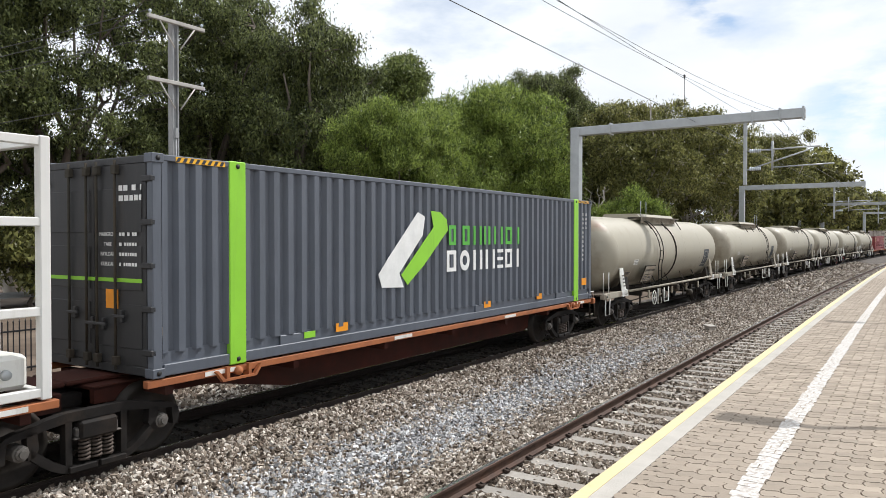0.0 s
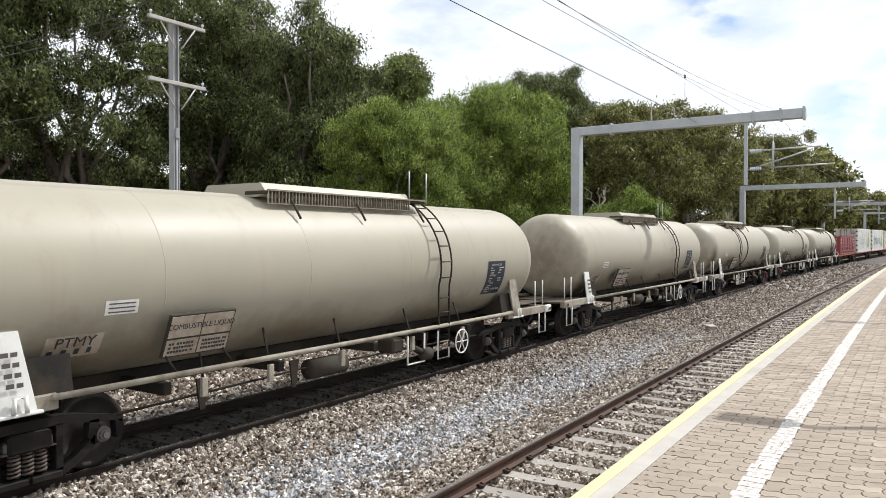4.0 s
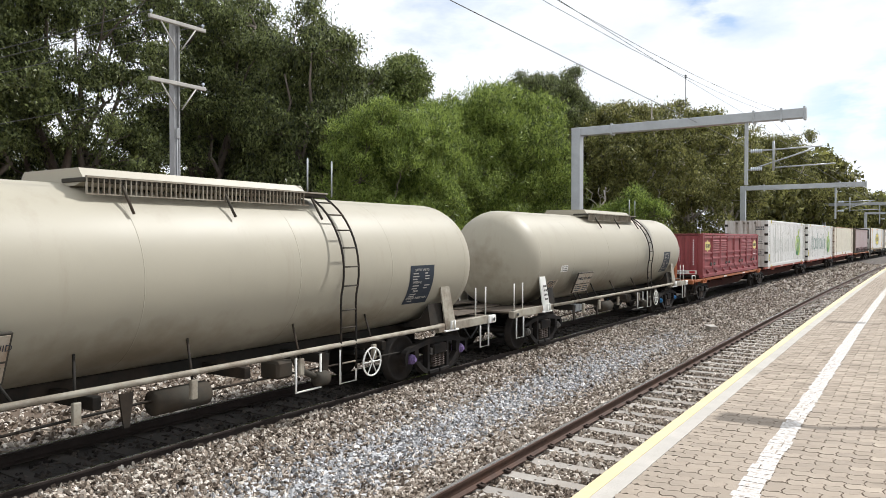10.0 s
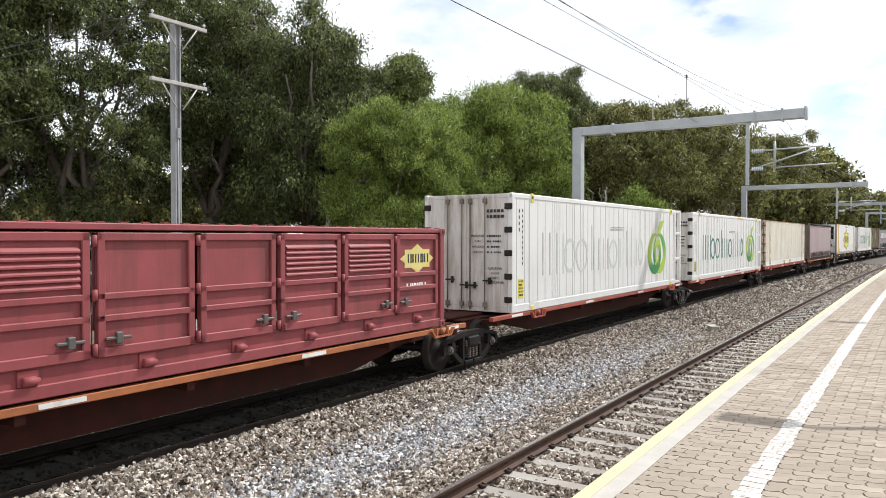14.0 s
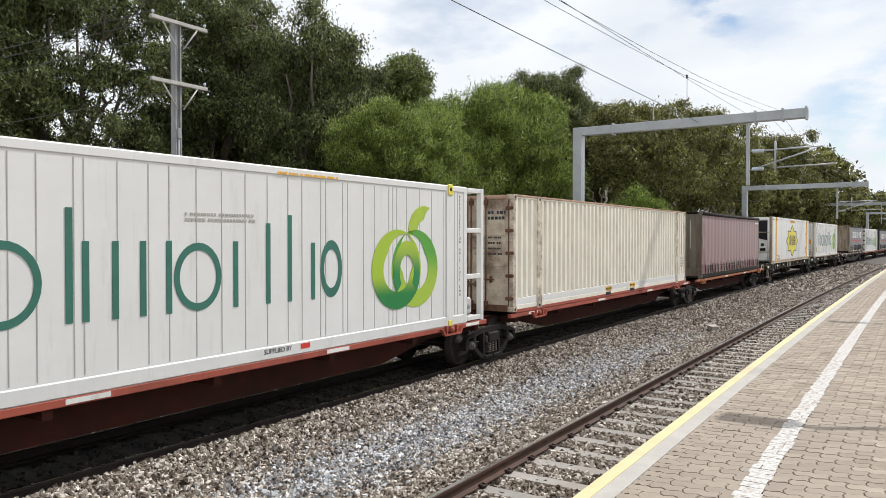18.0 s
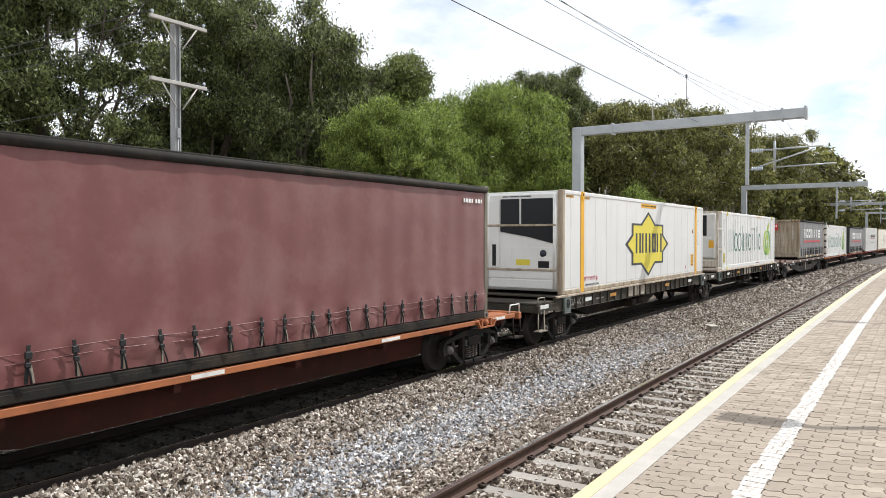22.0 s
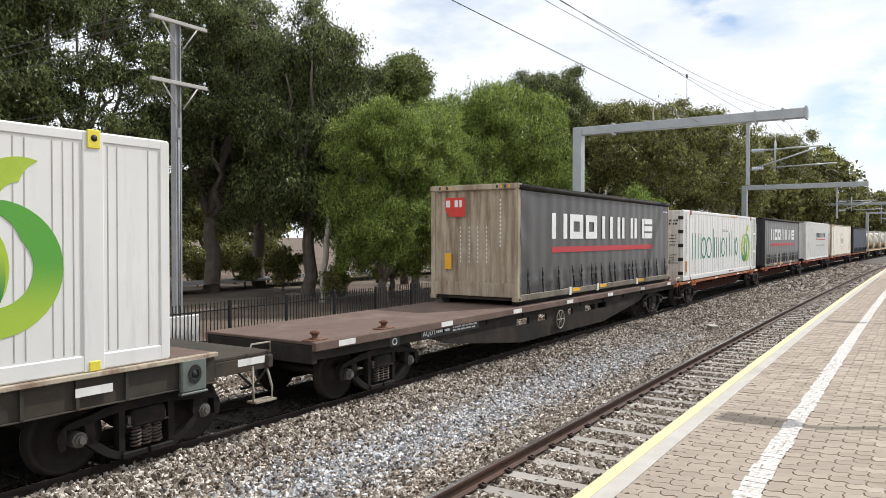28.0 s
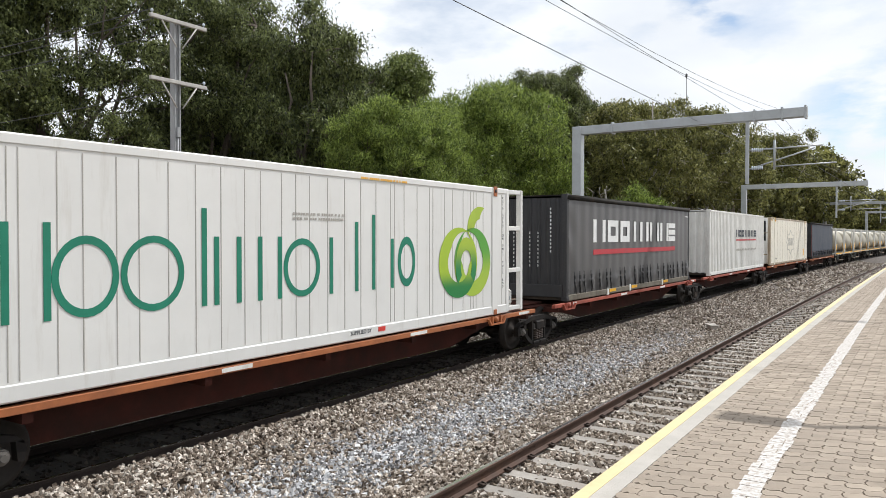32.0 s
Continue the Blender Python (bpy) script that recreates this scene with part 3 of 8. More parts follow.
portal(150.0, 13.0, 4.6, 7.3, "distant galvanised steel portal over the tracks")


def wire(name, lat, z, r, label, sag=0.25, spans=(-30.0, 29.6, 62.5, 108.0, 150.0)):
    m, pts = Mesh(), []
    for i in range(len(spans) - 1):
        for k in range(16):
            u = k / 16
            x, y, _ = along(spans[i] + (spans[i + 1] - spans[i]) * u, lat)
            pts.append((x, y, z - 4 * sag * (spans[i + 1] - spans[i]) / 60 * u * (1 - u)))
    m.tube(pts, r, 5)
    return tagged(part(name, m, wire_mat), label, "overhead wire", "overhead wires")


wire("feeder_wire", 7.41, 7.32, 0.010, "black feeder cable strung between the portals", 0.05)
wire("messenger_wire", 5.73, 7.56, 0.006, "thin steel messenger wire above the tracks", 0.32)
wire("return_wire", 5.00, 7.56, 0.005, "thin pale return wire", 1.15)
wire("return_wire", 4.60, 7.58, 0.005, "thin pale return wire", 1.35)
wire("contact_wire", 3.75, 5.75, 0.009, "copper contact wire over the near track", 0.05, (29.6, 62.5, 108.0, 150.0))
dr = Mesh().tube([(0, 0, -0.9), (0, 0, 0)], 0.008, 5).box(-0.05, 0.05, -0.02, 0.02, -0.06, 0.04, 0.01)
tagged(part("dropper", dr, wire_mat, m=on_line(21.7, 5.73, 7.49)), "short wire dropper hanging from the overhead wires", "dropper")

# ---------------------------------------------------------------- power pole
white_board = mat("white_board", (0.7, 0.69, 0.66), 0.7)
pp = tagged(new("power_pole"), "weathered steel and concrete power pole with two timber crossarms", "power pole")
pp.matrix_basis = pose(14.05, 18.5, -0.45)
part("post", Mesh().prism([(-0.105, -0.11), (-0.06, -0.11), (-0.06, -0.03), (0.06, -0.03), (0.06, -0.11), (0.105, -0.11), (0.105, 0.11), (0.06, 0.11), (0.06, 0.03), (-0.06, 0.03), (-0.06, 0.11), (-0.105, 0.11)], "z", 0, 9.62), pole_grey, pp)
for z, yo in ((9.57, 0.0), (7.80, 0.0)):
    ca = part("crossarm", Mesh().box(-0.98, 0.98, -0.22, -0.12, z - 0.055, z + 0.055, 0.01), timber_pale, pp, "pale timber crossarm")
    for q in (-1, 1):
        part("brace", Mesh().tube([(q * 0.1, -0.2, z - 0.75), (q * 0.6, -0.2, z - 0.07)], 0.022, 6), timber_pale, ca)
    for x in ((-0.9, 0.9) if z > 9 else (0.9,)):
        part("pin_insulator", Mesh().lathe("z", (x, -0.17, z + 0.05), [(0, 0.015), (0.05, 0.015), (0.06, 0.04), (0.11, 0.045), (0.14, 0.02)], 10), insul_mat, ca, "glass pin insulator")
part("foot_cabinet", Mesh().box(-0.55, 0.55, -0.32, -0.22, 0.02, 0.95, 0.02), white_board, pp, "white board at the foot of the pole")
part("conduit", Mesh().tube([(0.0, -0.10, 0), (0.0, -0.10, 6.2)], 0.03, 8).box(-0.06, 0.06, -0.16, -0.06, 6.2, 6.5, 0.01), pole_grey, pp, "grey cable conduit with a small box")
line_grey = mat("weathered_aluminium_wire", (0.12, 0.12, 0.125), 0.5)
for z in (9.75, 7.95):
    for x in ((-0.9, -0.3, 0.9) if z > 9 else (0.9,)):
        pts = [(14.05 + x - 9.5 * u, 18.3 + 60 * u, -0.45 + z - 5.0 * u * (1 - u)) for u in [k / 12 for k in range(13)]]
        tagged(part("power_line", Mesh().tube(pts, 0.013, 5), line_grey), "thin black power line running off from the pole", "power line", "power lines")

# ---------------------------------------------------------------- fence
fence = tagged(new("steel_fence"), "black tubular steel fence with spear-topped pickets", "fence", kind="structure")
FY = 17.9
pk = Mesh().box(-0.0125, 0.0125, -0.0125, 0.0125, -0.42, 0.80, 0.003).lathe("z", (0, 0, 0.80), [(0, 0.02), (0.02, 0.024), (0.04, 0.01), (0.09, 0.002)], 6).mesh("picket", fence_mat)
po = Mesh().box(-0.04, 0.04, -0.04, 0.04, -0.55, 0.86, 0.005).box(-0.05, 0.05, -0.05, 0.05, 0.86, 0.89, 0.01).mesh("post", fence_mat)
for k in range(300):
    part("picket", pk, None, fence, m=pose(1.0 + 0.135 * k, FY + 0.012 * math.sin(k * 1.7), 0, 0, 0, 0))
for k in range(18):
    part("post", po, None, fence, m=pose(0.93 + 2.43 * k, FY, 0))
for z in (-0.30, 0.60):
    part("rail", Mesh().box(-6, 42, FY - 0.02, FY + 0.02, z - 0.02, z + 0.02), fence_mat, fence)
fr_ = Mesh()
for k in range(220):
    x = 41.6 + 0.135 * k
    fr_.box(x - 0.0125, x + 0.0125, FY - 0.0125, FY + 0.0125, -0.42, 0.85)
tagged(part("far_pickets", fr_, fence_mat, fence), kind="stuff")
part("rail", Mesh().box(42, 72, FY - 0.02, FY + 0.02, 0.58, 0.62).box(42, 72, FY - 0.02, FY + 0.02, -0.32, -0.28), fence_mat, fence)

# ---------------------------------------------------------------- park: path, houses
ph = Mesh()
pv = []
for i in range(41):
    x = -60 + 5 * i
    for w in (0, 3.2):
        pv.append((x, 33.0 + w + 0.04 * x, 0.12 + 0.01 * w))
ph.add(pv, [(2 * i, 2 * i + 2, 2 * i + 3, 2 * i + 1) for i in range(40)])
tagged(part("park_path", ph, path_mat), "pale asphalt path through the park", "path", kind="structure")


def house(x, y, w, d, h, rz, label):
    hs = tagged(new("house"), label, "house", "houses behind the park")
    hs.matrix_basis = pose(x, y, -0.3, 0, 0, rz)
    part("wall", Mesh().box(-w / 2, w / 2, -d / 2, d / 2, -0.8, h), wall_cream, hs)
    part("roof", Mesh().prism([(-d / 2 - 0.6, h), (d / 2 + 0.6, h), (d / 2 + 0.6, h + 0.15), (0, h + 1.0), (-d / 2 - 0.6, h + 0.15)], "x", -w / 2 - 0.6, w / 2 + 0.6), roof_white, hs, "pale corrugated sheet roof")
    for k in range(4):
        x0 = -w / 2 + w * (k + 0.5) / 4
        wd = part("window", Mesh().box(x0 - 0.65, x0 + 0.65, -d / 2 - 0.06, -d / 2, 0.9, 2.1, 0.02), roof_white, hs)
        part("pane", Mesh().box(x0 - 0.57, x0 + 0.57, -d / 2 - 0.07, -d / 2 - 0.05, 0.97, 2.03), glass_dark, wd)
    part("veranda", Mesh().box(-w / 2, w / 2, -d / 2 - 2.2, -d / 2, h - 0.35, h - 0.25), roof_white, hs)
    for k in range(5):
        xx = -w / 2 + w * k / 4
        part("veranda_post", Mesh().box(xx - 0.05, xx + 0.05, -d / 2 - 2.15, -d / 2 - 2.05, -0.8, h - 0.35), roof_white, hs)
    return hs


house(44.3, 70.6, 12, 8, 2.3, -30, "low cream house with a pale roof behind the trees")

# ---------------------------------------------------------------- trees
def limb(rng, m, a, b, r0, r1, wob=0.25, n=5, sides=7):
    a, b = np.array(a, float), np.array(b, float)
    pts = [a + (b - a) * k / n + (rng.normal(size=3) * wob * (0 < k < n)) * np.array([1, 1, 0.5]) for k in range(n + 1)]
    m.tube([tuple(p) for p in pts], [r0 + (r1 - r0) * k / n for k in range(n + 1)], sides)
    return pts


def leaf_arrays(rng, p, size, droop, thin, up=0.0):
    """One narrow three-cornered blade per point."""
    n = len(p)
    a = rng.normal(size=(n, 3))
    a[:, 2] += up - droop
    a /= np.linalg.norm(a, axis=1, keepdims=True) + 1e-9
    b = np.cross(a, rng.normal(size=(n, 3)))
    b /= np.linalg.norm(b, axis=1, keepdims=True) + 1e-9
    L = size * rng.uniform(0.55, 1.45, (n, 1))
    a, b = a * L, b * L / thin
    return np.stack([p - b, p + a, p + b + a * 0.15], 1).reshape(-1, 3)


def tree(name, label, seed, height, low, spread, boughs, reach, tufts, clump, count, leaf, bark, base, size=0.18, droop=1.2, thin=4.5, up=0.0, lean=(0.0, 0.0), gaps=0.2, fork=0.35, shell=0.3, squash=0.75, hang=0.4, rise=0.35):
    """Tapered trunk, forked limbs, and boughs that each carry their own tufts of leaves, with open air between them."""
    rng = np.random.default_rng(seed)
    t = tagged(new(name), label, "tree", "trees in the park")
    wood, ends = Mesh(), []
    fk = np.array([lean[0] * height * fork, lean[1] * height * fork, max(1.2, height * fork * 0.62)])
    limb(rng, wood, (0, 0, -0.6), fk, base * 1.15, base * 0.8, 0.10, 5, 10)
    cz, rz = (low + height) / 2, (height - low) / 2
    top = np.array([lean[0] * height, lean[1] * height, 0])
    tries = 0
    while len(ends) < boughs:
        tries += 1
        d = rng.normal(size=3)
        d /= np.linalg.norm(d)
        rr = rng.uniform(shell, 1.0) ** 0.6
        c = d * rr * np.array([spread - reach * 0.6, spread - reach * 0.6, rz - reach * 0.6]) + np.array([0, 0, cz]) + top * (0.5 + 0.5 * d[2])
        if noise.noise(Vector((c[0] * 0.3 + seed, c[1] * 0.3, c[2] * 0.3))) > gaps:
            continue
        if tries < 4000 and any(np.linalg.norm((c - e) * np.array([1, 1, 1.25])) < reach * 0.95 for e in ends):
            continue
        ends.append(c)
    nl = max(4, boughs // 6)
    mains = []
    for k in range(nl):
        w = 2 * math.pi * (k + rng.uniform(-0.3, 0.3)) / nl
        e = np.array([spread * 0.5 * math.cos(w), spread * 0.5 * math.sin(w), low + (height - low) * rng.uniform(0.4, 0.9)]) + top
        mains.append(limb(rng, wood, fk + rng.normal(size=3) * 0.06, e, base * 0.5, base * 0.12, 0.32, 6, 7))
    joints = np.array([p for m in mains for p in m[2:]])
    pts, per = [], max(12, count // (boughs * tufts))
    for c in ends:
        j = joints[np.argmin(np.linalg.norm(joints - c, axis=1) + np.maximum(0, joints[:, 2] - c[2]) * 0.6)]
        limb(rng, wood, j, c, base * 0.13, 0.025, 0.15, 4, 5)
        r = reach * rng.uniform(0.7, 1.2)
        for k in range(max(3, int(tufts * (r / reach) ** 2))):
            d = rng.normal(size=3)
            d[2] += rise
            d /= np.linalg.norm(d)
            o = c + d * r * rng.uniform(0.35, 1.0) ** 0.5 * np.array([1.0, 1.0, squash])
            limb(rng, wood, c, o, 0.016, 0.006, 0.05, 2, 3)
            n = int(per * rng.uniform(0.6, 1.5))
            q = rng.normal(size=(n, 3)) * clump * rng.uniform(0.38, 0.62)
            q[:, 2] = q[:, 2] * 0.8 - np.minimum(rng.exponential(0.3, n), 1.2) * clump * hang
            pts.append(o + q)
    part("trunk", wood, bark, t)
    v = leaf_arrays(rng, np.concatenate(pts), size, droop, thin, up)
    part("crown", bulk("crown", v, np.arange(len(v)).reshape(-1, 3), leaf), None, t)
    return t


gum_label = "tall dark-leaved gum tree with forked limbs and hanging foliage"
gum_a = tree("gum_tree", gum_label, 11, 19.6, 3.0, 6.6, 64, 1.45, 7, 0.62, 150000, leaf_gum, bark_mat, 0.42, lean=(-0.05, 0.05), gaps=0.05, fork=0.3, hang=0.7)
gum_a.matrix_basis = pose(21.3, 35.2, -0.35, 0, 0, 0)
gum_b = tree("gum_tree", gum_label, 12, 19.6, 2.0, 5.2, 48, 1.4, 7, 0.62, 150000, leaf_gum, bark_mat, 0.46, gaps=0.15, fork=0.35, hang=0.7)
gum_b.matrix_basis = pose(28.8, 34.7, -0.35, 0, 0, 0)
gum_c = tree("gum_tree", "tall gum tree with grey-green hanging foliage", 13, 16.8, 1.4, 3.9, 50, 1.2, 7, 0.58, 125000, leaf_gum, bark_mat, 0.36, droop=1.8, gaps=0.2, fork=0.35, hang=1.2)
gum_c.matrix_basis = pose(29.6, 27.8, -0.35, 0, 0, 0)
gum_d = tree("gum_tree", "slim gum tree with a rounded olive crown", 14, 15.6, 11.2, 2.5, 12, 1.1, 14, 0.55, 30000, leaf_round, bark_mat, 0.26, 0.19, thin=4.0, gaps=0.5, fork=0.8, squash=0.7, hang=0.2, rise=0.6)
gum_d.matrix_basis = pose(40.6, 29.3, -0.35, 0, 0, 0)
oak = tree("she_oak_tree", "dense bright green she-oak with feathery foliage", 16, 9.5, 0.2, 3.05, 27, 1.25, 15, 0.5, 170000, leaf_oak, bark_mat, 0.24, 0.17, droop=0.0, thin=9.0, up=1.1, gaps=0.25, squash=1.0, fork=0.2, shell=0.6, hang=0.0, rise=0.8)
oak.matrix_basis = pose(27.5, 21.1, -0.35, 0, 0, 0)
gum_f = tree("gum_tree", "olive-green gum tree with pale crooked limbs", 15, 15.8, 1.8, 5.2, 46, 1.5, 7, 0.70, 76000, leaf_olive, bark_pale, 0.32, 0.22, thin=4.0, hang=0.5, gaps=0.12, rise=0.5)
gum_f.matrix_basis = pose(59.3, 18.7, -0.35, 0, 0, 0)
gum_far = tree("gum_tree", "distant olive-green gum tree", 35, 14.0, 1.2, 5.4, 26, 1.8, 8, 0.8, 12000, leaf_olive, bark_mat, 0.3, 0.46, thin=2.6, gaps=0.2, fork=0.3)
gum_far.matrix_basis = pose(105.3, 13.8, -0.35)
oak_low = tree("she_oak_tree", "low bright green she-oak with feathery foliage", 36, 9.0, 0.2, 3.4, 22, 1.4, 13, 0.62, 46000, leaf_oak, bark_mat, 0.2, 0.3, droop=0.0, thin=9.0, up=1.2, gaps=0.6, squash=0.9, fork=0.2, shell=0.6, hang=0.0, rise=0.8)
oak_low.matrix_basis = pose(31.2, 23.4, -0.35) @ Matrix.Diagonal((0.8, 0.8, 0.8, 1))
for o_, x_, y_, k_, r_ in [(gum_c, 34.2, 36.5, 1.2, 100), (gum_b, 16.6, 36.5, 0.98, 60), (gum_c, 34.4, 29.7, 0.98, 190),
                           (gum_d, 41.2, 32.1, 0.96, 90), (oak, 30.4, 21.3, 1.03, 110), (oak, 34.7, 22.4, 1.12, 300), (oak, 40.0, 20.6, 1.33, 200), (oak, 37.2, 21.9, 1.25, 40),
                           (oak_low, 52.3, 17.3, 0.75, 30), (oak_low, 49.9, 18.9, 0.58, 250), (gum_b, 61.5, 27.6, 1.0, 120), (gum_b, 58.5, 28.2, 0.95, 210),
                           (gum_c, 61.6, 26.3, 1.08, 10), (gum_f, 61.6, 22.6, 0.98, 110), (gum_f, 71.4, 18.4, 1.06, 200), (gum_f, 84.1, 17.2, 1.1, 60), (gum_f, 100.0, 14.7, 1.13, 330),
                           (gum_far, 111.0, 12.4, 1.22, 20), (gum_far, 94.0, 16.6, 1.0, 150), (gum_far, 132.7, 12.0, 1.05, 90), (gum_far, 173.6, 7.4, 1.0, 30), (gum_far, 182.5, 12.1, 1.0, 60),
                           (gum_far, 211.0, 4.9, 1.0, 160), (gum_far, 213.0, 11.0, 1.1, 200), (gum_far, 203.5, -2.0, 1.0, 20), (gum_far, 170.2, 12.8, 0.8, 250), (gum_far, 56.4, 97.1, 0.8, 0),
                           (gum_far, 51.2, 95.9, 0.75, 50), (gum_far, 68.4, 87.7, 0.8, 80), (gum_far, 69.3, 99.3, 0.7, 200), (gum_far, 55.7, 116.7, 0.7, 150), (gum_far, 69.8, 76.4, 0.8, 15),
                           (gum_far, 53.0, 80.5, 1.0, 20), (gum_far, 57.0, 79.6, 0.95, 130), (gum_far, 48.6, 55.9, 0.8, 70), (gum_far, 53.3, 57.8, 0.85, 260), (gum_far, 53.0, 65.4, 0.9, 310), (gum_far, 51.8, 86.5, 1.0, 190), (gum_far, 95.5, 54.9, 0.9, 45), (gum_far, 78.9, 52.9, 0.8, 75)]:
    c_ = copy_thing(o_, pose(x_, y_, -0.35, 0, 0, r_))
    c_.scale = (k_, k_, k_)
shrub = tree("shrub", "leafy green shrub under the gum trees", 21, 3.3, 0.1, 1.6, 12, 0.6, 8, 0.4, 8000, leaf_olive, bark_mat, 0.08, 0.17, thin=3.0, gaps=0.8, fork=0.1)
shrub.matrix_basis = pose(25.4, 47.4, -0.35)
for x_, y_, k_ in [(27.7, 49.3, 0.8), (27.3, 53.7, 0.9), (38.4, 51.3, 0.9), (31.9, 35.4, 0.7), (27.4, 24.0, 0.55), (31.8, 31.9, 0.8), (31.6, 39.6, 0.6), (31.3, 58.5, 1.1), (40.3, 59.4, 1.0), (36.5, 50.5, 0.8), (34.7, 60.6, 1.0), (38.4, 43.9, 1.0), (25.3, 53.1, 1.0), (35.2, 45.1, 0.9), (36.9, 38.7, 1.0), (18.3, 34.3, 1.35), (15.6, 35.6, 1.2)]:
    c_ = copy_thing(shrub, pose(x_, y_, -0.35, 0, 0, 77 * k_ * 10))
    c_.scale = (k_, k_, k_)
wt = Mesh()
limb(np.random.default_rng(5), wt, (0, 0, -0.4), (-0.9, 0.3, 3.4), 0.34, 0.26, 0.05, 6, 10)
limb(np.random.default_rng(6), wt, (-0.9, 0.3, 3.3), (-1.9, 0.6, 8.5), 0.24, 0.10, 0.15, 6, 8)
limb(np.random.default_rng(7), wt, (-0.9, 0.3, 3.3), (0.3, 0.6, 8.0), 0.20, 0.08, 0.15, 6, 8)
tagged(part("bare_gum_trunk", wt, bark_pale, m=pose(22.0, 43.4, -0.35)), "pale smooth gum trunk leaning out of the leaf litter", "tree trunk")
wt = Mesh()
limb(np.random.default_rng(8), wt, (0, 0, -0.4), (0.9, 0.2, 4.6), 0.17, 0.12, 0.05, 6, 8)
tagged(part("leaning_trunk", wt, bark_pale, m=pose(27.0, 24.6, -0.35)), "slim pale trunk leaning at the edge of the trees", "tree trunk")

db = Mesh()
rgd = np.random.default_rng(44)
k1 = limb(rgd, db, (0, 0, 0), (0.9, -0.3, 4.6), 0.14, 0.06, 0.25, 6, 7)
for k_ in range(7):
    st_ = k1[2 + k_ % 4]
    e1 = st_ + np.array([rgd.uniform(-1.8, 1.8), rgd.uniform(-1, 1), rgd.uniform(0.6, 2.0)])
    mid = limb(rgd, db, st_, e1, 0.05, 0.02, 0.18, 4, 5)
    limb(rgd, db, mid[2], mid[2] + np.array([rgd.uniform(-1, 1), rgd.uniform(-0.6, 0.6), rgd.uniform(0.2, 1.0)]), 0.03, 0.01, 0.1, 3, 5)
tagged(part("dead_tree", db, bark_pale, m=pose(52.5, 20.2, 1.8)), "bare pale dead limbs among the olive gum trees", "dead tree")
# ---------------------------------------------------------------- train paints
casting_green = mat("grey_green_casting_paint", (0.16, 0.19, 0.17), 0.6, 0.1, 0.2, 5.0, (0.08, 0.07, 0.055), 0.4)
edge_cream = mat("chipped_cream_edge", (0.50, 0.43, 0.33), 0.75, 0, 0.2, 3.0, (0.15, 0.07, 0.04), 0.46, dscale=5.0)
orange = mat("faded_orange_paint", (0.38, 0.13, 0.05), 0.65, 0, 0.15, 3.0, (0.20, 0.075, 0.04), 0.4, dscale=2.0)
oxide = mat("red_oxide_paint", (0.058, 0.019, 0.014), 0.85, 0, 0.2, 2.0, (0.024, 0.017, 0.014), 0.45, spec=0.12)
redrail = mat("faded_red_paint", (0.36, 0.085, 0.055), 0.65, 0, 0.15, 3.0, (0.14, 0.05, 0.035), 0.4)
frame_dark = mat("grimy_dark_steel", (0.026, 0.024, 0.021), 0.8, 0.0, 0.25, 3.0, (0.075, 0.052, 0.036), 0.38, spec=0.12)
frame_olive = mat("grimy_olive_grey_steel", (0.052, 0.047, 0.038), 0.8, 0.0, 0.25, 3.0, (0.085, 0.06, 0.042), 0.4, spec=0.15)
bogie_black = mat("oily_black_cast_steel", (0.016, 0.014, 0.013), 0.7, 0.0, 0.3, 5.0, (0.055, 0.038, 0.026), 0.32, spec=0.15, dscale=2.2)
bogie_red = mat("red_painted_bogie", (0.30, 0.025, 0.03), 0.6, 0.1, 0.2, 5.0, (0.06, 0.03, 0.03), 0.4)
wheel_mat = mat("wheel_steel", (0.028, 0.024, 0.021), 0.6, 0.1, 0.25, 6.0, (0.05, 0.036, 0.028), 0.35, spec=0.2)
cap_grey = mat("axle_cap_grey", (0.12, 0.11, 0.10), 0.6, 0.3)
cap_purple = mat("purple_axle_cap", (0.16, 0.11, 0.24), 0.55)
cap_blue = mat("blue_axle_cap", (0.03, 0.16, 0.34), 0.5)
spring_mat = mat("spring_steel", (0.085, 0.066, 0.055), 0.7, 0.1)
white_paint = mat("worn_white_paint", (0.74, 0.73, 0.69), 0.55, 0, 0.08, 3.0, (0.34, 0.29, 0.23), 0.3, True, dscale=1.6)
deck_brown = mat("worn_brown_deck", (0.125, 0.083, 0.067), 0.85, 0, 0.2, 2.0, (0.26, 0.20, 0.16), 0.3)
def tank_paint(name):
    """Cream paint with smeared darker brown patches along the belly and on the leading dome."""
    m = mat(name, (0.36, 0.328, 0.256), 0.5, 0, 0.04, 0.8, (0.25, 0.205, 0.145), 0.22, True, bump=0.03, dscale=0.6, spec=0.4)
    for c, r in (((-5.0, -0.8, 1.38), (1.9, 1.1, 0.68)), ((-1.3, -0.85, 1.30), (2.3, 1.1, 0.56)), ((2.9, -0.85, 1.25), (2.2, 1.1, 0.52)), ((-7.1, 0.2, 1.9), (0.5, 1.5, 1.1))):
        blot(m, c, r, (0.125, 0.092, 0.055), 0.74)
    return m


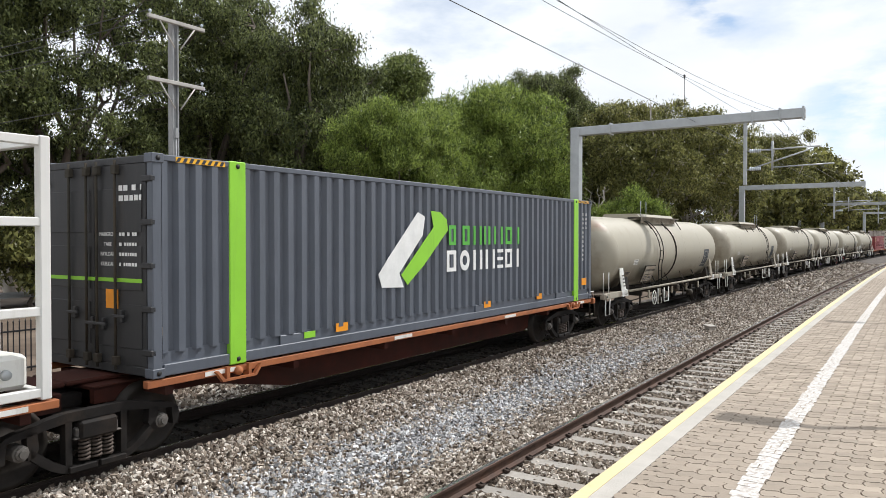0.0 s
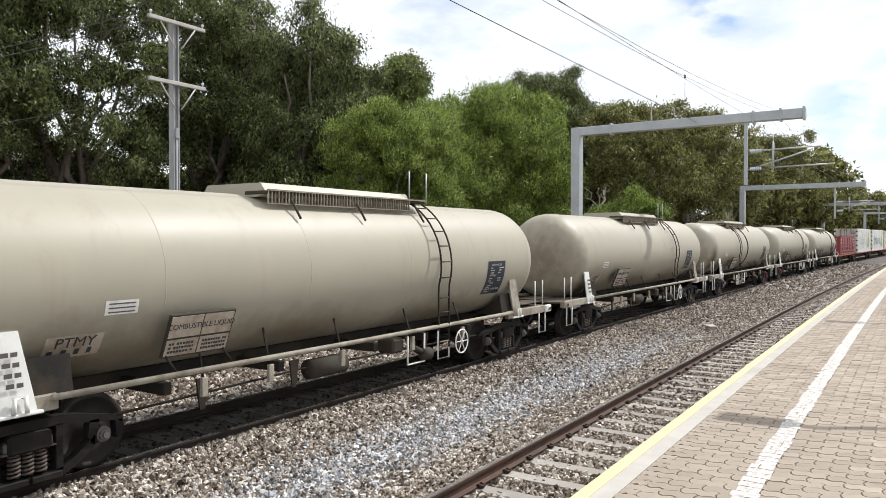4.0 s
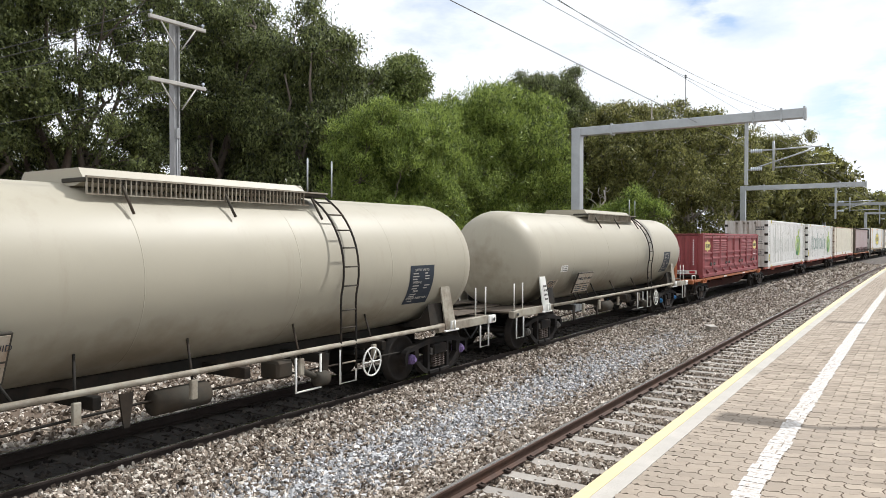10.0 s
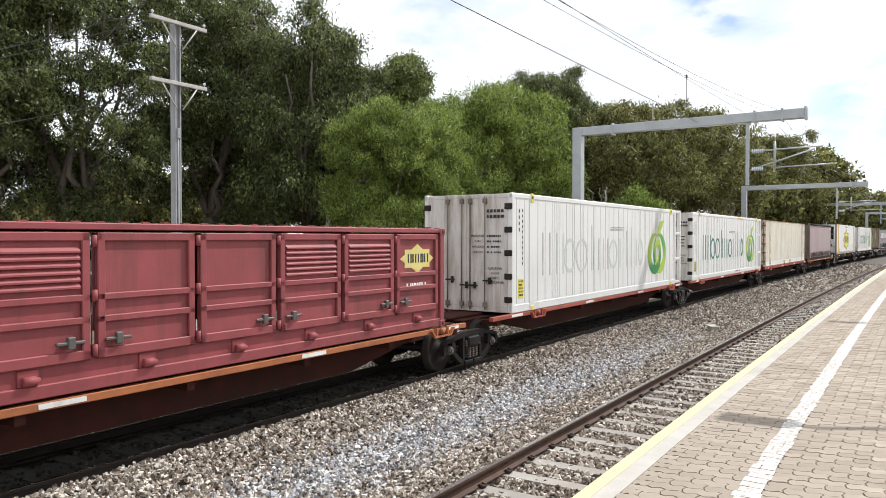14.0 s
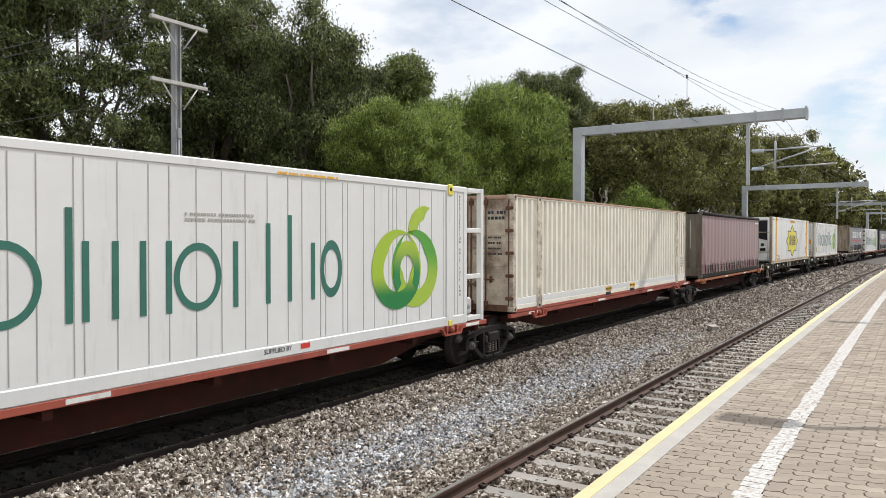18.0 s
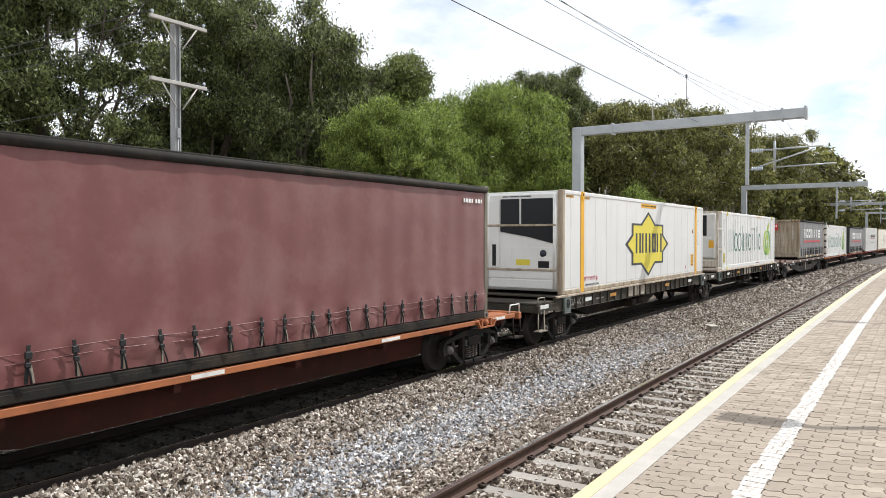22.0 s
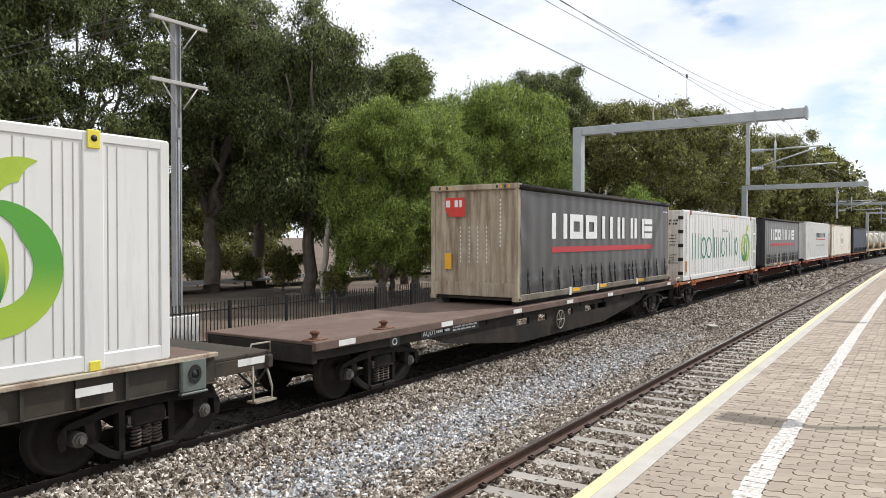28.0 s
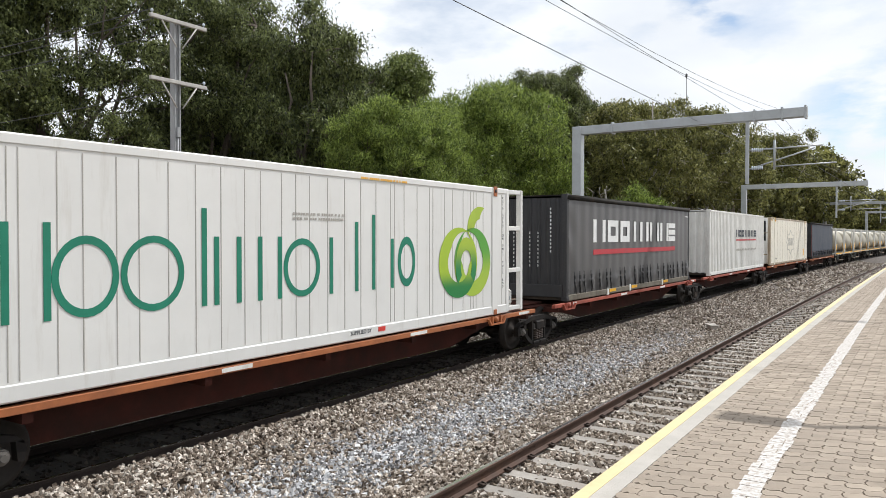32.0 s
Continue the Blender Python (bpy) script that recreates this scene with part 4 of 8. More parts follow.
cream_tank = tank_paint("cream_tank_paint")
grimy_tank = mat("grimy_cream_paint", (0.34, 0.31, 0.25), 0.65, 0, 0.15, 2.0, (0.13, 0.09, 0.06), 0.5, dscale=2.5)
board_paint = mat("weathered_board_paint", (0.46, 0.40, 0.32), 0.7, 0, 0.15, 4.0, (0.22, 0.13, 0.075), 0.45, dscale=3.0)
rusty_deck = mat("rusty_platform_sheet", (0.085, 0.066, 0.05), 0.85, 0, 0.25, 3.0, (0.24, 0.20, 0.15), 0.34, dscale=2.0)
slate = mat("slate_grey_container_paint", (0.11, 0.122, 0.146), 0.45, 0, 0.08, 1.2, (0.07, 0.075, 0.085), 0.3, True)
slate_dark = mat("charcoal_container_paint", (0.035, 0.035, 0.037), 0.5, 0, 0.12, 2.0, (0.07, 0.062, 0.055), 0.3, True)
lime = mat("lime_green_paint", (0.27, 0.60, 0.045), 0.45, 0, 0.06, 2.0, (0.16, 0.34, 0.05), 0.25, True)
logo_green = mat("green_lettering_paint", (0.10, 0.42, 0.06), 0.5)
logo_white = mat("white_lettering_paint", (0.78, 0.78, 0.76), 0.5)
cream_box = mat("faded_cream_container_paint", (0.79, 0.745, 0.635), 0.55, 0, 0.08, 1.5, (0.40, 0.27, 0.16), 0.24, True, dscale=1.4)
rust = mat("rust_streaked_cream", (0.62, 0.54, 0.43), 0.8, 0, 0.2, 2.0, (0.10, 0.042, 0.022), 0.46, False, dscale=4.5)
rust_brown = mat("dark_brown_rust", (0.12, 0.052, 0.03), 0.9, 0, 0.3, 4.0, (0.30, 0.20, 0.13), 0.4)
rust_door = mat("rust_stained_door_paint", (0.56, 0.48, 0.37), 0.75, 0, 0.15, 2.0, (0.10, 0.04, 0.02), 0.50, False, dscale=1.3)
rust_red = mat("rusted_rail", (0.42, 0.26, 0.18), 0.85, 0, 0.3, 4.0, (0.55, 0.46, 0.36), 0.35)
red_box = mat("dull_red_container_paint", (0.28, 0.066, 0.07), 0.55, 0, 0.14, 1.5, (0.13, 0.05, 0.045), 0.36, True)
maroon = mat("faded_maroon_curtain", (0.170, 0.062, 0.058), 0.42, 0, 0.14, 0.9, (0.205, 0.112, 0.102), 0.42, False, bump=0.08, dscale=0.9, spec=0.4)
charcoal = mat("charcoal_curtain", (0.074, 0.070, 0.068), 0.38, 0, 0.18, 0.9, (0.045, 0.045, 0.048), 0.38, True, bump=0.08, dscale=0.8)
for m_, dust in ((maroon, 0.22), (charcoal, 0.10)):  # road dust on the curtains
    m_.node_tree.nodes["Principled BSDF"].inputs["Sheen Weight"].default_value = dust
    m_.node_tree.nodes["Principled BSDF"].inputs["Sheen Roughness"].default_value = 0.35
dusty_box = mat("dusty_brown_grey_paint", (0.20, 0.178, 0.14), 0.7, 0, 0.16, 1.5, (0.085, 0.065, 0.045), 0.46, True)
chalk = mat("chalky_grey_marks", (0.30, 0.29, 0.26), 0.8)
cage_cream = mat("grubby_cream_cage_paint", (0.62, 0.57, 0.48), 0.7, 0, 0.15, 2.0, (0.22, 0.13, 0.08), 0.44, True, dscale=2.5)
tan_box = mat("dirty_pale_tan_paint", (0.44, 0.372, 0.275), 0.7, 0, 0.15, 1.5, (0.15, 0.088, 0.05), 0.48, True, dscale=1.6)
reefer_door = mat("grimy_white_door_paint", (0.62, 0.60, 0.555), 0.5, 0, 0.08, 1.5, (0.24, 0.155, 0.09), 0.40, True, dscale=1.8)
reefer_white = mat("white_reefer_panel", (0.72, 0.71, 0.68), 0.4, 0, 0.05, 0.7, (0.50, 0.46, 0.40), 0.24, True, bump=0.03, dscale=2.0)
seam_grey = mat("panel_seam", (0.42, 0.40, 0.36), 0.6)
blue_dark = mat("dark_blue_curtain", (0.045, 0.055, 0.075), 0.55, 0, 0.12, 1.0)
black_rubber = mat("black_rubber", (0.02, 0.02, 0.02), 0.6)
grille = mat("dark_grille", (0.015, 0.016, 0.018), 0.4, 0.2)
amber = mat("amber_yellow_paint", (0.80, 0.42, 0.03), 0.5, 0, 0.08, 3.0, (0.50, 0.28, 0.06), 0.25)
sign_yellow = mat("yellow_emblem_paint", (0.72, 0.60, 0.07), 0.5, 0, 0.06, 2.0)
pale_yellow = mat("sun_faded_yellow_emblem", (0.66, 0.56, 0.20), 0.55, 0, 0.08, 3.0, (0.45, 0.36, 0.2), 0.3)
sign_ink = mat("dark_ink", (0.035, 0.04, 0.05), 0.5)
sign_orange = mat("orange_caution_label", (0.80, 0.30, 0.02), 0.5)
sign_red = mat("red_panel_paint", (0.62, 0.055, 0.04), 0.5)
sign_blue = mat("dark_blue_data_panel", (0.022, 0.03, 0.042), 0.5)
bottle_green = mat("dark_green_lettering", (0.02, 0.20, 0.125), 0.5)
grey_green = mat("grey_green_lettering", (0.045, 0.16, 0.12), 0.55)
faint_green = mat("sun_bleached_lettering", (0.56, 0.57, 0.53), 0.6)
olive_paint = mat("olive_emblem_paint", (0.36, 0.48, 0.055), 0.5)
def graded(name, low, high, z0, z1):
    """Printed emblem film that grades from one green into another over its height."""
    m = mat(name, high, 0.45, 0, 0.05, 2.0)
    n, l = m.node_tree.nodes, m.node_tree.links
    tc, sp, mr, mx = n.new("ShaderNodeTexCoord"), n.new("ShaderNodeSeparateXYZ"), n.new("ShaderNodeMapRange"), n.new("ShaderNodeMix")
    mx.data_type = "RGBA"
    mr.interpolation_type = "SMOOTHSTEP"
    mr.inputs["From Min"].default_value, mr.inputs["From Max"].default_value = z0, z1
    l.new(tc.outputs["Object"], sp.inputs["Vector"])
    l.new(sp.outputs["Z"], mr.inputs["Value"])
    l.new(mr.outputs["Result"], mx.inputs["Factor"])
    mx.inputs["A"].default_value, mx.inputs["B"].default_value = (*low, 1), (*high, 1)
    l.new(mx.outputs["Result"], n["Principled BSDF"].inputs["Base Color"])
    return m


emblem_outer = graded("emblem_film_outer", (0.025, 0.20, 0.055), (0.36, 0.50, 0.045), 1.75, 2.15)
emblem_inner = graded("emblem_film_inner", (0.36, 0.50, 0.06), (0.10, 0.33, 0.05), 1.9, 2.6)
emblem_core = graded("emblem_film_core", (0.03, 0.22, 0.07), (0.38, 0.50, 0.05), 2.1, 2.75)
stripe_red = mat("red_stripe_paint", (0.47, 0.042, 0.052), 0.5)
dull_amber = mat("dull_amber_reflector", (0.46, 0.22, 0.035), 0.5, 0, 0.1, 4.0, (0.22, 0.12, 0.05), 0.35)
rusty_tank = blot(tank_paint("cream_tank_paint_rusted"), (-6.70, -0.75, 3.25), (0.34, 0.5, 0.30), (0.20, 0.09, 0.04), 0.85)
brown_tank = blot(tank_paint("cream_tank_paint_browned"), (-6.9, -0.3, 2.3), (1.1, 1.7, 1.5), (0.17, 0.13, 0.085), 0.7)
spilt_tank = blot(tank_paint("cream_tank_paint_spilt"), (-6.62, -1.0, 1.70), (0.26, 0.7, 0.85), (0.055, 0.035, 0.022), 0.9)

moving, rolling = [], []
CACHE, TEXTS = {}, {}


def cached(key, make):
    if key not in CACHE:
        CACHE[key] = make()
    return CACHE[key]


def plate(parent, name, x0, x1, z0, z1, y, material, th=0.004, label=""):
    """A thin plate or painted mark on the side that faces the platform."""
    return part(name, Mesh().box(x0, x1, y - th, y, z0, z1), material, parent, label)


def end_plate(parent, name, y0, y1, z0, z1, x, material, th=0.004, label=""):
    return part(name, Mesh().box(x - th, x, y0, y1, z0, z1), material, parent, label)


def words(parent, text, size, m, material, name="lettering"):
    """Readable writing from the built-in font, turned into a thin mesh."""
    key = (text, size, material.name)
    if key not in TEXTS:
        cu = bpy.data.curves.new("lettering", "FONT")
        cu.body, cu.size, cu.extrude, cu.align_x, cu.align_y = text, size, 0.0015, "CENTER", "CENTER"
        tmp = bpy.data.objects.new("lettering", cu)
        me = tmp.to_mesh().copy()
        tmp.to_mesh_clear()
        bpy.data.objects.remove(tmp)
        me.materials.clear()
        me.materials.append(material)
        TEXTS[key] = me
    me = TEXTS[key]
    return part(name, me, None, parent, m=m)


def facing_side(x, y, z):
    return pose(x, y, z, 90, 0, 0)


def facing_end(x, y, z):
    return pose(x, y, z, 90, 0, -90)


def bars(parent, rows, x0, x1, z0, z1, y, material, seed, name="data_lettering", end=False, fill=0.55):
    """Writing too small to read: plain bars of its size and colour."""
    rng, m = random.Random(seed), Mesh()
    h = (z1 - z0) / rows
    for r in range(rows):
        x, zc = x0, z1 - h * (r + 0.5)
        while x < x1 - 0.02:
            w = min(rng.uniform(0.38, 0.72) * h, x1 - x)
            if end:
                m.box(y - 0.003, y, -(x + w), -x, zc - h * fill / 2, zc + h * fill / 2)
            else:
                m.box(x, x + w, y - 0.003, y, zc - h * fill / 2, zc + h * fill / 2)
            x += w + h * (0.2 if rng.random() < 0.8 else 0.7)
    return tagged(part(name, m, material, parent), kind="stuff")


def column(parent, n, x, z0, z1, y, w, material, end=False):
    """A column of single marks, one under another."""
    m = Mesh()
    h = (z1 - z0) / n
    for k in range(n):
        zc = z0 + h * (k + 0.5)
        if end:
            m.box(y - 0.003, y, x - w * 0.36, x + w * 0.36, zc - h * 0.27, zc + h * 0.27)
        else:
            m.box(x - w * 0.36, x + w * 0.36, y - 0.003, y, zc - h * 0.27, zc + h * 0.27)
    return tagged(part("number_column", m, material, parent), kind="stuff")


def blocks(parent, z0, z1, y, marks, material, stroke, name="brand_bar"):
    """A brand's wordmark as plain shapes: (from, to, foot, head, kind); kind is a number of upright bars, 'oval', 'frame' or 'lines'."""
    h = z1 - z0
    for x0, x1, a, b, kind in marks:
        lo, hi, t = z0 + a * h, z0 + b * h, min(stroke, x1 - x0)
        if kind == "oval":
            m = ring((x0 + x1) / 2, (lo + hi) / 2, (x1 - x0) / 2, (hi - lo) / 2, 2 * stroke / (x1 - x0), y - 0.004, y)
        elif kind == "frame":
            m = Mesh().box(x0, x0 + t, y - 0.004, y, lo, hi).box(x1 - t, x1, y - 0.004, y, lo, hi)
            m.box(x0 + t, x1 - t, y - 0.004, y, hi - t * 0.8, hi).box(x0 + t, x1 - t, y - 0.004, y, lo, lo + t * 0.8)
        elif kind == "lines":
            for k in range(3):
                z_ = lo + (hi - lo - t * 0.75) * k / 2
                m = Mesh().box(x0, x1, y - 0.004, y, z_, z_ + t * 0.75)
                if k < 2:
                    part(name, m, material, parent)
        else:
            for k in range(kind):
                xc = x0 + (x1 - x0 - t) * (k / (kind - 1) if kind > 1 else 0.5)
                m = Mesh().box(xc, xc + t, y - 0.004, y, lo, hi)
                if k < kind - 1:
                    part(name, m, material, parent)
        part(name, m, material, parent)


def spread_marks(marks, x0, x1):
    """The same row of marks, fitted between two ends."""
    a, b = marks[0][0], marks[-1][1]
    k = (x1 - x0) / (b - a)
    return [(x0 + (p - a) * k, x0 + (q - a) * k, lo, hi, kind) for p, q, lo, hi, kind in marks]


LONG_MARKS = [(-4.20, -3.24, 0, 1, 2), (-3.05, -2.14, 0, 1, "frame"), (-1.94, -1.09, 0, 1, "frame"), (-0.68, -0.45, 0, 1, 1), (-0.03, 0.86, 0, 1, 2), (1.02, 1.25, 0, 1, 1), (1.84, 2.06, 0, 1, 1), (2.22, 3.22, 0, 1, 2), (3.26, 4.10, 0, 1, "lines")]


def star(parent, cx, cz, w, h, y, material, border, ink, n=6):
    """A pointed emblem with a dark rim, its lettering left as plain bars."""
    def shape(k):
        a, b = w / 2 * k, h / 2 * k
        c = [(1, 0), (0.735, 0.28), (0.735, 0.62), (0.33, 0.62), (0, 1), (-0.33, 0.62), (-0.735, 0.62), (-0.735, 0.28)]
        p = [(a * u, b * v) for u, v in c] + [(-a * u, -b * v) for u, v in c]
        return [(cx + u, cz + v) for u, v in p]
    e = part("emblem_rim", Mesh().prism(shape(1.0), "y", y - 0.003, y), border, parent)
    part("emblem_field", Mesh().prism(shape(0.9), "y", y - 0.006, y - 0.003), material, parent)
    marks = [(-0.318, -0.217, 0, 1, 1), (-0.207, -0.172, 0, 1, 1), (-0.15, -0.036, 0, 1, 2), (-0.01, 0.064, 0, 1, 1), (0.087, 0.176, 0, 1, "frame"), (0.196, 0.321, 0, 1, 2)][:n]
    blocks(parent, cz - h * 0.135, cz + h * 0.165, y - 0.006, [(cx + p * w, cx + q * w, lo, hi, kind) for p, q, lo, hi, kind in marks], ink, 0.034 * w, "emblem_bar")
    return e


def ring(cx, cz, rx, rz, w, y0, y1, a0=0, a1=360, n=28, taper=False):
    m = Mesh()
    v, f = [], []
    for i in range(n + 1):
        t = radians(a0 + (a1 - a0) * i / n)
        thick = w * max(0.03, min(1.0, 5 * i / n, 5 * (n - i) / n)) if taper else w
        for k in (1.0, 1 - thick):
            for y in (y0, y1):
                v.append((cx + rx * k * math.cos(t), y, cz + rz * k * math.sin(t)))
    for i in range(n):
        o = 4 * i
        f += [(o, o + 4, o + 6, o + 2), (o + 1, o + 3, o + 7, o + 5), (o, o + 1, o + 5, o + 4), (o + 2, o + 6, o + 7, o + 3)]
    return m.add(v, f)


def apple(parent, cx, cz, h, y):
    """A round green fruit-like emblem of plain rings and leaves."""
    part("emblem_ring", ring(cx + 0.15 * h, cz - 0.12 * h, 0.385 * h, 0.375 * h, 0.44, y - 0.004, y, 118, 478, 36, True), emblem_inner, parent)
    part("emblem_ring", ring(cx - 0.15 * h, cz - 0.12 * h, 0.385 * h, 0.375 * h, 0.44, y - 0.007, y - 0.004, 62, 422, 36, True), emblem_outer, parent)
    part("emblem_core", ring(cx, cz - 0.15 * h, 0.215 * h, 0.30 * h, 0.46, y - 0.010, y - 0.007, -40, 220), emblem_core, parent)
    part("emblem_leaf", ring(cx + 0.30 * h, cz + 0.24 * h, 0.27 * h, 0.25 * h, 0.55, y - 0.004, y, 70, 195, 20, True), olive_paint, parent)


# ---------------------------------------------------------------- bogies and couplers
def wheelset_mesh():
    m = Mesh()
    for q in (-1, 1):
        prof_ = [(0.065 * q + a * q, r) for a, r in ((0.70 - 0.065, 0.05), (0.67 - 0.065, 0.09), (0.665 - 0.065, 0.38), (0.655 - 0.065, 0.40), (0.653 - 0.065, 0.475), (0.685 - 0.065, 0.485), (0.70 - 0.065, 0.462), (0.79 - 0.065, 0.456), (0.79 - 0.065, 0.40), (0.745 - 0.065, 0.37), (0.735 - 0.065, 0.16), (0.80 - 0.065, 0.12), (0.80 - 0.065, 0.05))]
        m.lathe("y", (0, 0, 0), prof_, 28)
    m.lathe("y", (0, 0, 0), [(-1.0, 0.075), (-0.7, 0.085), (0.7, 0.085), (1.0, 0.075)], 12)
    return m.mesh("wheelset", wheel_mat)


def frame_pieces(q):
    """One half of a cast side frame as outlines: swept top chord, hooked end, leaning strut, belly and column."""
    c = [(0.0, 0.80, 0.69), (0.36, 0.80, 0.69), (0.60, 0.765, 0.66), (0.80, 0.715, 0.625), (0.95, 0.69, 0.61), (1.06, 0.655, 0.60), (1.13, 0.60, 0.56)]
    out = [[(q * a[0], a[2]), (q * b[0], b[2]), (q * b[0], b[1]), (q * a[0], a[1])] for a, b in zip(c, c[1:])]
    out.append([(q * 1.04, 0.60), (q * 1.06, 0.38), (q * 1.13, 0.37), (q * 1.16, 0.50), (q * 1.13, 0.60)])
    out.append([(q * 0.83, 0.66), (q * 0.71, 0.66), (q * 0.69, 0.47), (q * 0.74, 0.38), (q * 0.81, 0.36)])
    w = [(0.78, 0.36, 0.48), (0.66, 0.255, 0.385), (0.53, 0.165, 0.28), (0.40, 0.11, 0.205), (0.25, 0.085, 0.175), (0.0, 0.08, 0.17)]
    out += [[(q * a[0], a[1]), (q * b[0], b[1]), (q * b[0], b[2]), (q * a[0], a[2])] for a, b in zip(w, w[1:])]
    out.append([(q * 0.39, 0.70), (q * 0.31, 0.70), (q * 0.31, 0.15), (q * 0.39, 0.18)])
    return out


def side_frame_mesh(material):
    m = Mesh()
    for q in (-1, 1):
        for p in frame_pieces(q):
            m.prism(p, "y", -0.06, 0.06)
        m.box(min(q * 0.02, q * 0.36), max(q * 0.02, q * 0.36), -0.10, 0.10, 0.10, 0.175, 0.01)
    return m.mesh("side_frame", material)


def spring_mesh():
    m = Mesh()
    for x in (-0.145, 0.0, 0.145):
        pts = [(x + 0.058 * math.cos(2 * math.pi * t), 0.058 * math.sin(2 * math.pi * t), 0.20 + 0.27 * t / 6) for t in [i / 8 for i in range(49)]]
        m.tube(pts, 0.016, 5)
    return m.mesh("spring", spring_mat)


def bogie(parent, x, caps=None, frame_mat=None, red=False):
    caps, frame_mat = caps or cap_grey, frame_mat or bogie_black
    b = part("bogie", cached("bolster", lambda: Mesh().box(-0.24, 0.24, -1.14, 1.14, 0.46, 0.68, 0.03).box(-0.3, 0.3, -0.3, 0.3, 0.66, 0.86, 0.03).mesh("bogie", bogie_black)), None, parent, m=pose(x, 0, 0))
    for q in (-1, 1):
        part("side_frame", cached(("sf", frame_mat.name), lambda: side_frame_mesh(frame_mat)), None, b, m=pose(0, q * 1.02, 0))
        part("spring_nest", cached("spring", spring_mesh), None, b, "grey coil springs", m=pose(0, q * 1.05, 0))
        part("bolster_end", cached("bend", lambda: Mesh().box(-0.27, 0.27, -0.05, 0.05, 0.49, 0.61, 0.02).box(-0.30, 0.30, -0.06, 0.06, 0.475, 0.495, 0.006).box(-0.24, 0.24, -0.06, 0.06, 0.585, 0.60, 0.005).mesh("bolster_end", cap_grey)), None, b, m=pose(0, q * 1.05, 0))
        for e in (-0.89, 0.89):
            part("axle_cap", cached(("cap", caps.name), lambda: Mesh().lathe("y", (0, 0, 0), [(-0.12, 0.02), (-0.12, 0.042), (-0.095, 0.045), (-0.09, 0.07), (-0.065, 0.075), (-0.06, 0.095), (0.05, 0.10), (0.14, 0.10)], 10, False).mesh("axle_cap", caps)), None, b, m=pose(e, q * 1.02, 0.46, 0, 0, 0 if q < 0 else 180))
    if red:
        rm = Mesh()
        for p in [p for p in frame_pieces(1)[:12] if min(u[0] for u in p) > 0.30][:9]:
            rm.prism(p, "y", -1.087, -1.079)
        part("red_frame_end", rm, bogie_red, b, "red painted end of the side frame")
    for e in (-0.89, 0.89):
        w = part("wheelset", cached("ws", wheelset_mesh), None, b, m=pose(e, 0, 0.46))
        rolling.append((w, b, e))
    return b


def coupler(parent, x, way):
    m = Mesh().box(min(0, way * 0.62), max(0, way * 0.62), -0.07, 0.07, 0.80, 0.95, 0.02)
    m.box(min(way * 0.5, way * 0.78), max(way * 0.5, way * 0.78), -0.16, 0.14, 0.74, 1.0, 0.05)
    c = part("coupler", m, bogie_black, parent, m=pose(x, 0, 0))
    part("air_hose", Mesh().tube([(0, -0.35, 0.82), (way * 0.2, -0.38, 0.62), (way * 0.4, -0.36, 0.45), (way * 0.62, -0.3, 0.42)], 0.022, 6), black_rubber, parent, m=pose(x, 0, 0))
    return c


def hand_wheel(parent, x, y, z, r, material, axis="y", spokes=6):
    m = Mesh()
    def P(a, k):
        c, s = r * k * math.cos(a), r * k * math.sin(a)
        return (x + c, y, z + s) if axis == "y" else (x, y + c, z + s)
    m.tube([P(2 * math.pi * i / 24, 1) for i in range(25)], 0.016, 6)
    for k in range(spokes):
        m.tube([P(0, 0), P(2 * math.pi * k / spokes, 1)], 0.011, 5)
    m.lathe(axis, (x, y, z), [(-0.03, 0.03), (0.03, 0.03)], 8)
    return part("hand_wheel", m, material, parent)


def u_step(parent, x, z0, z1, w, y, material, name="step_loop"):
    return part(name, Mesh().tube([(x - w / 2, y, z1), (x - w / 2, y, z0), (x + w / 2, y, z0), (x + w / 2, y, z1)], 0.02, 6), material, parent)


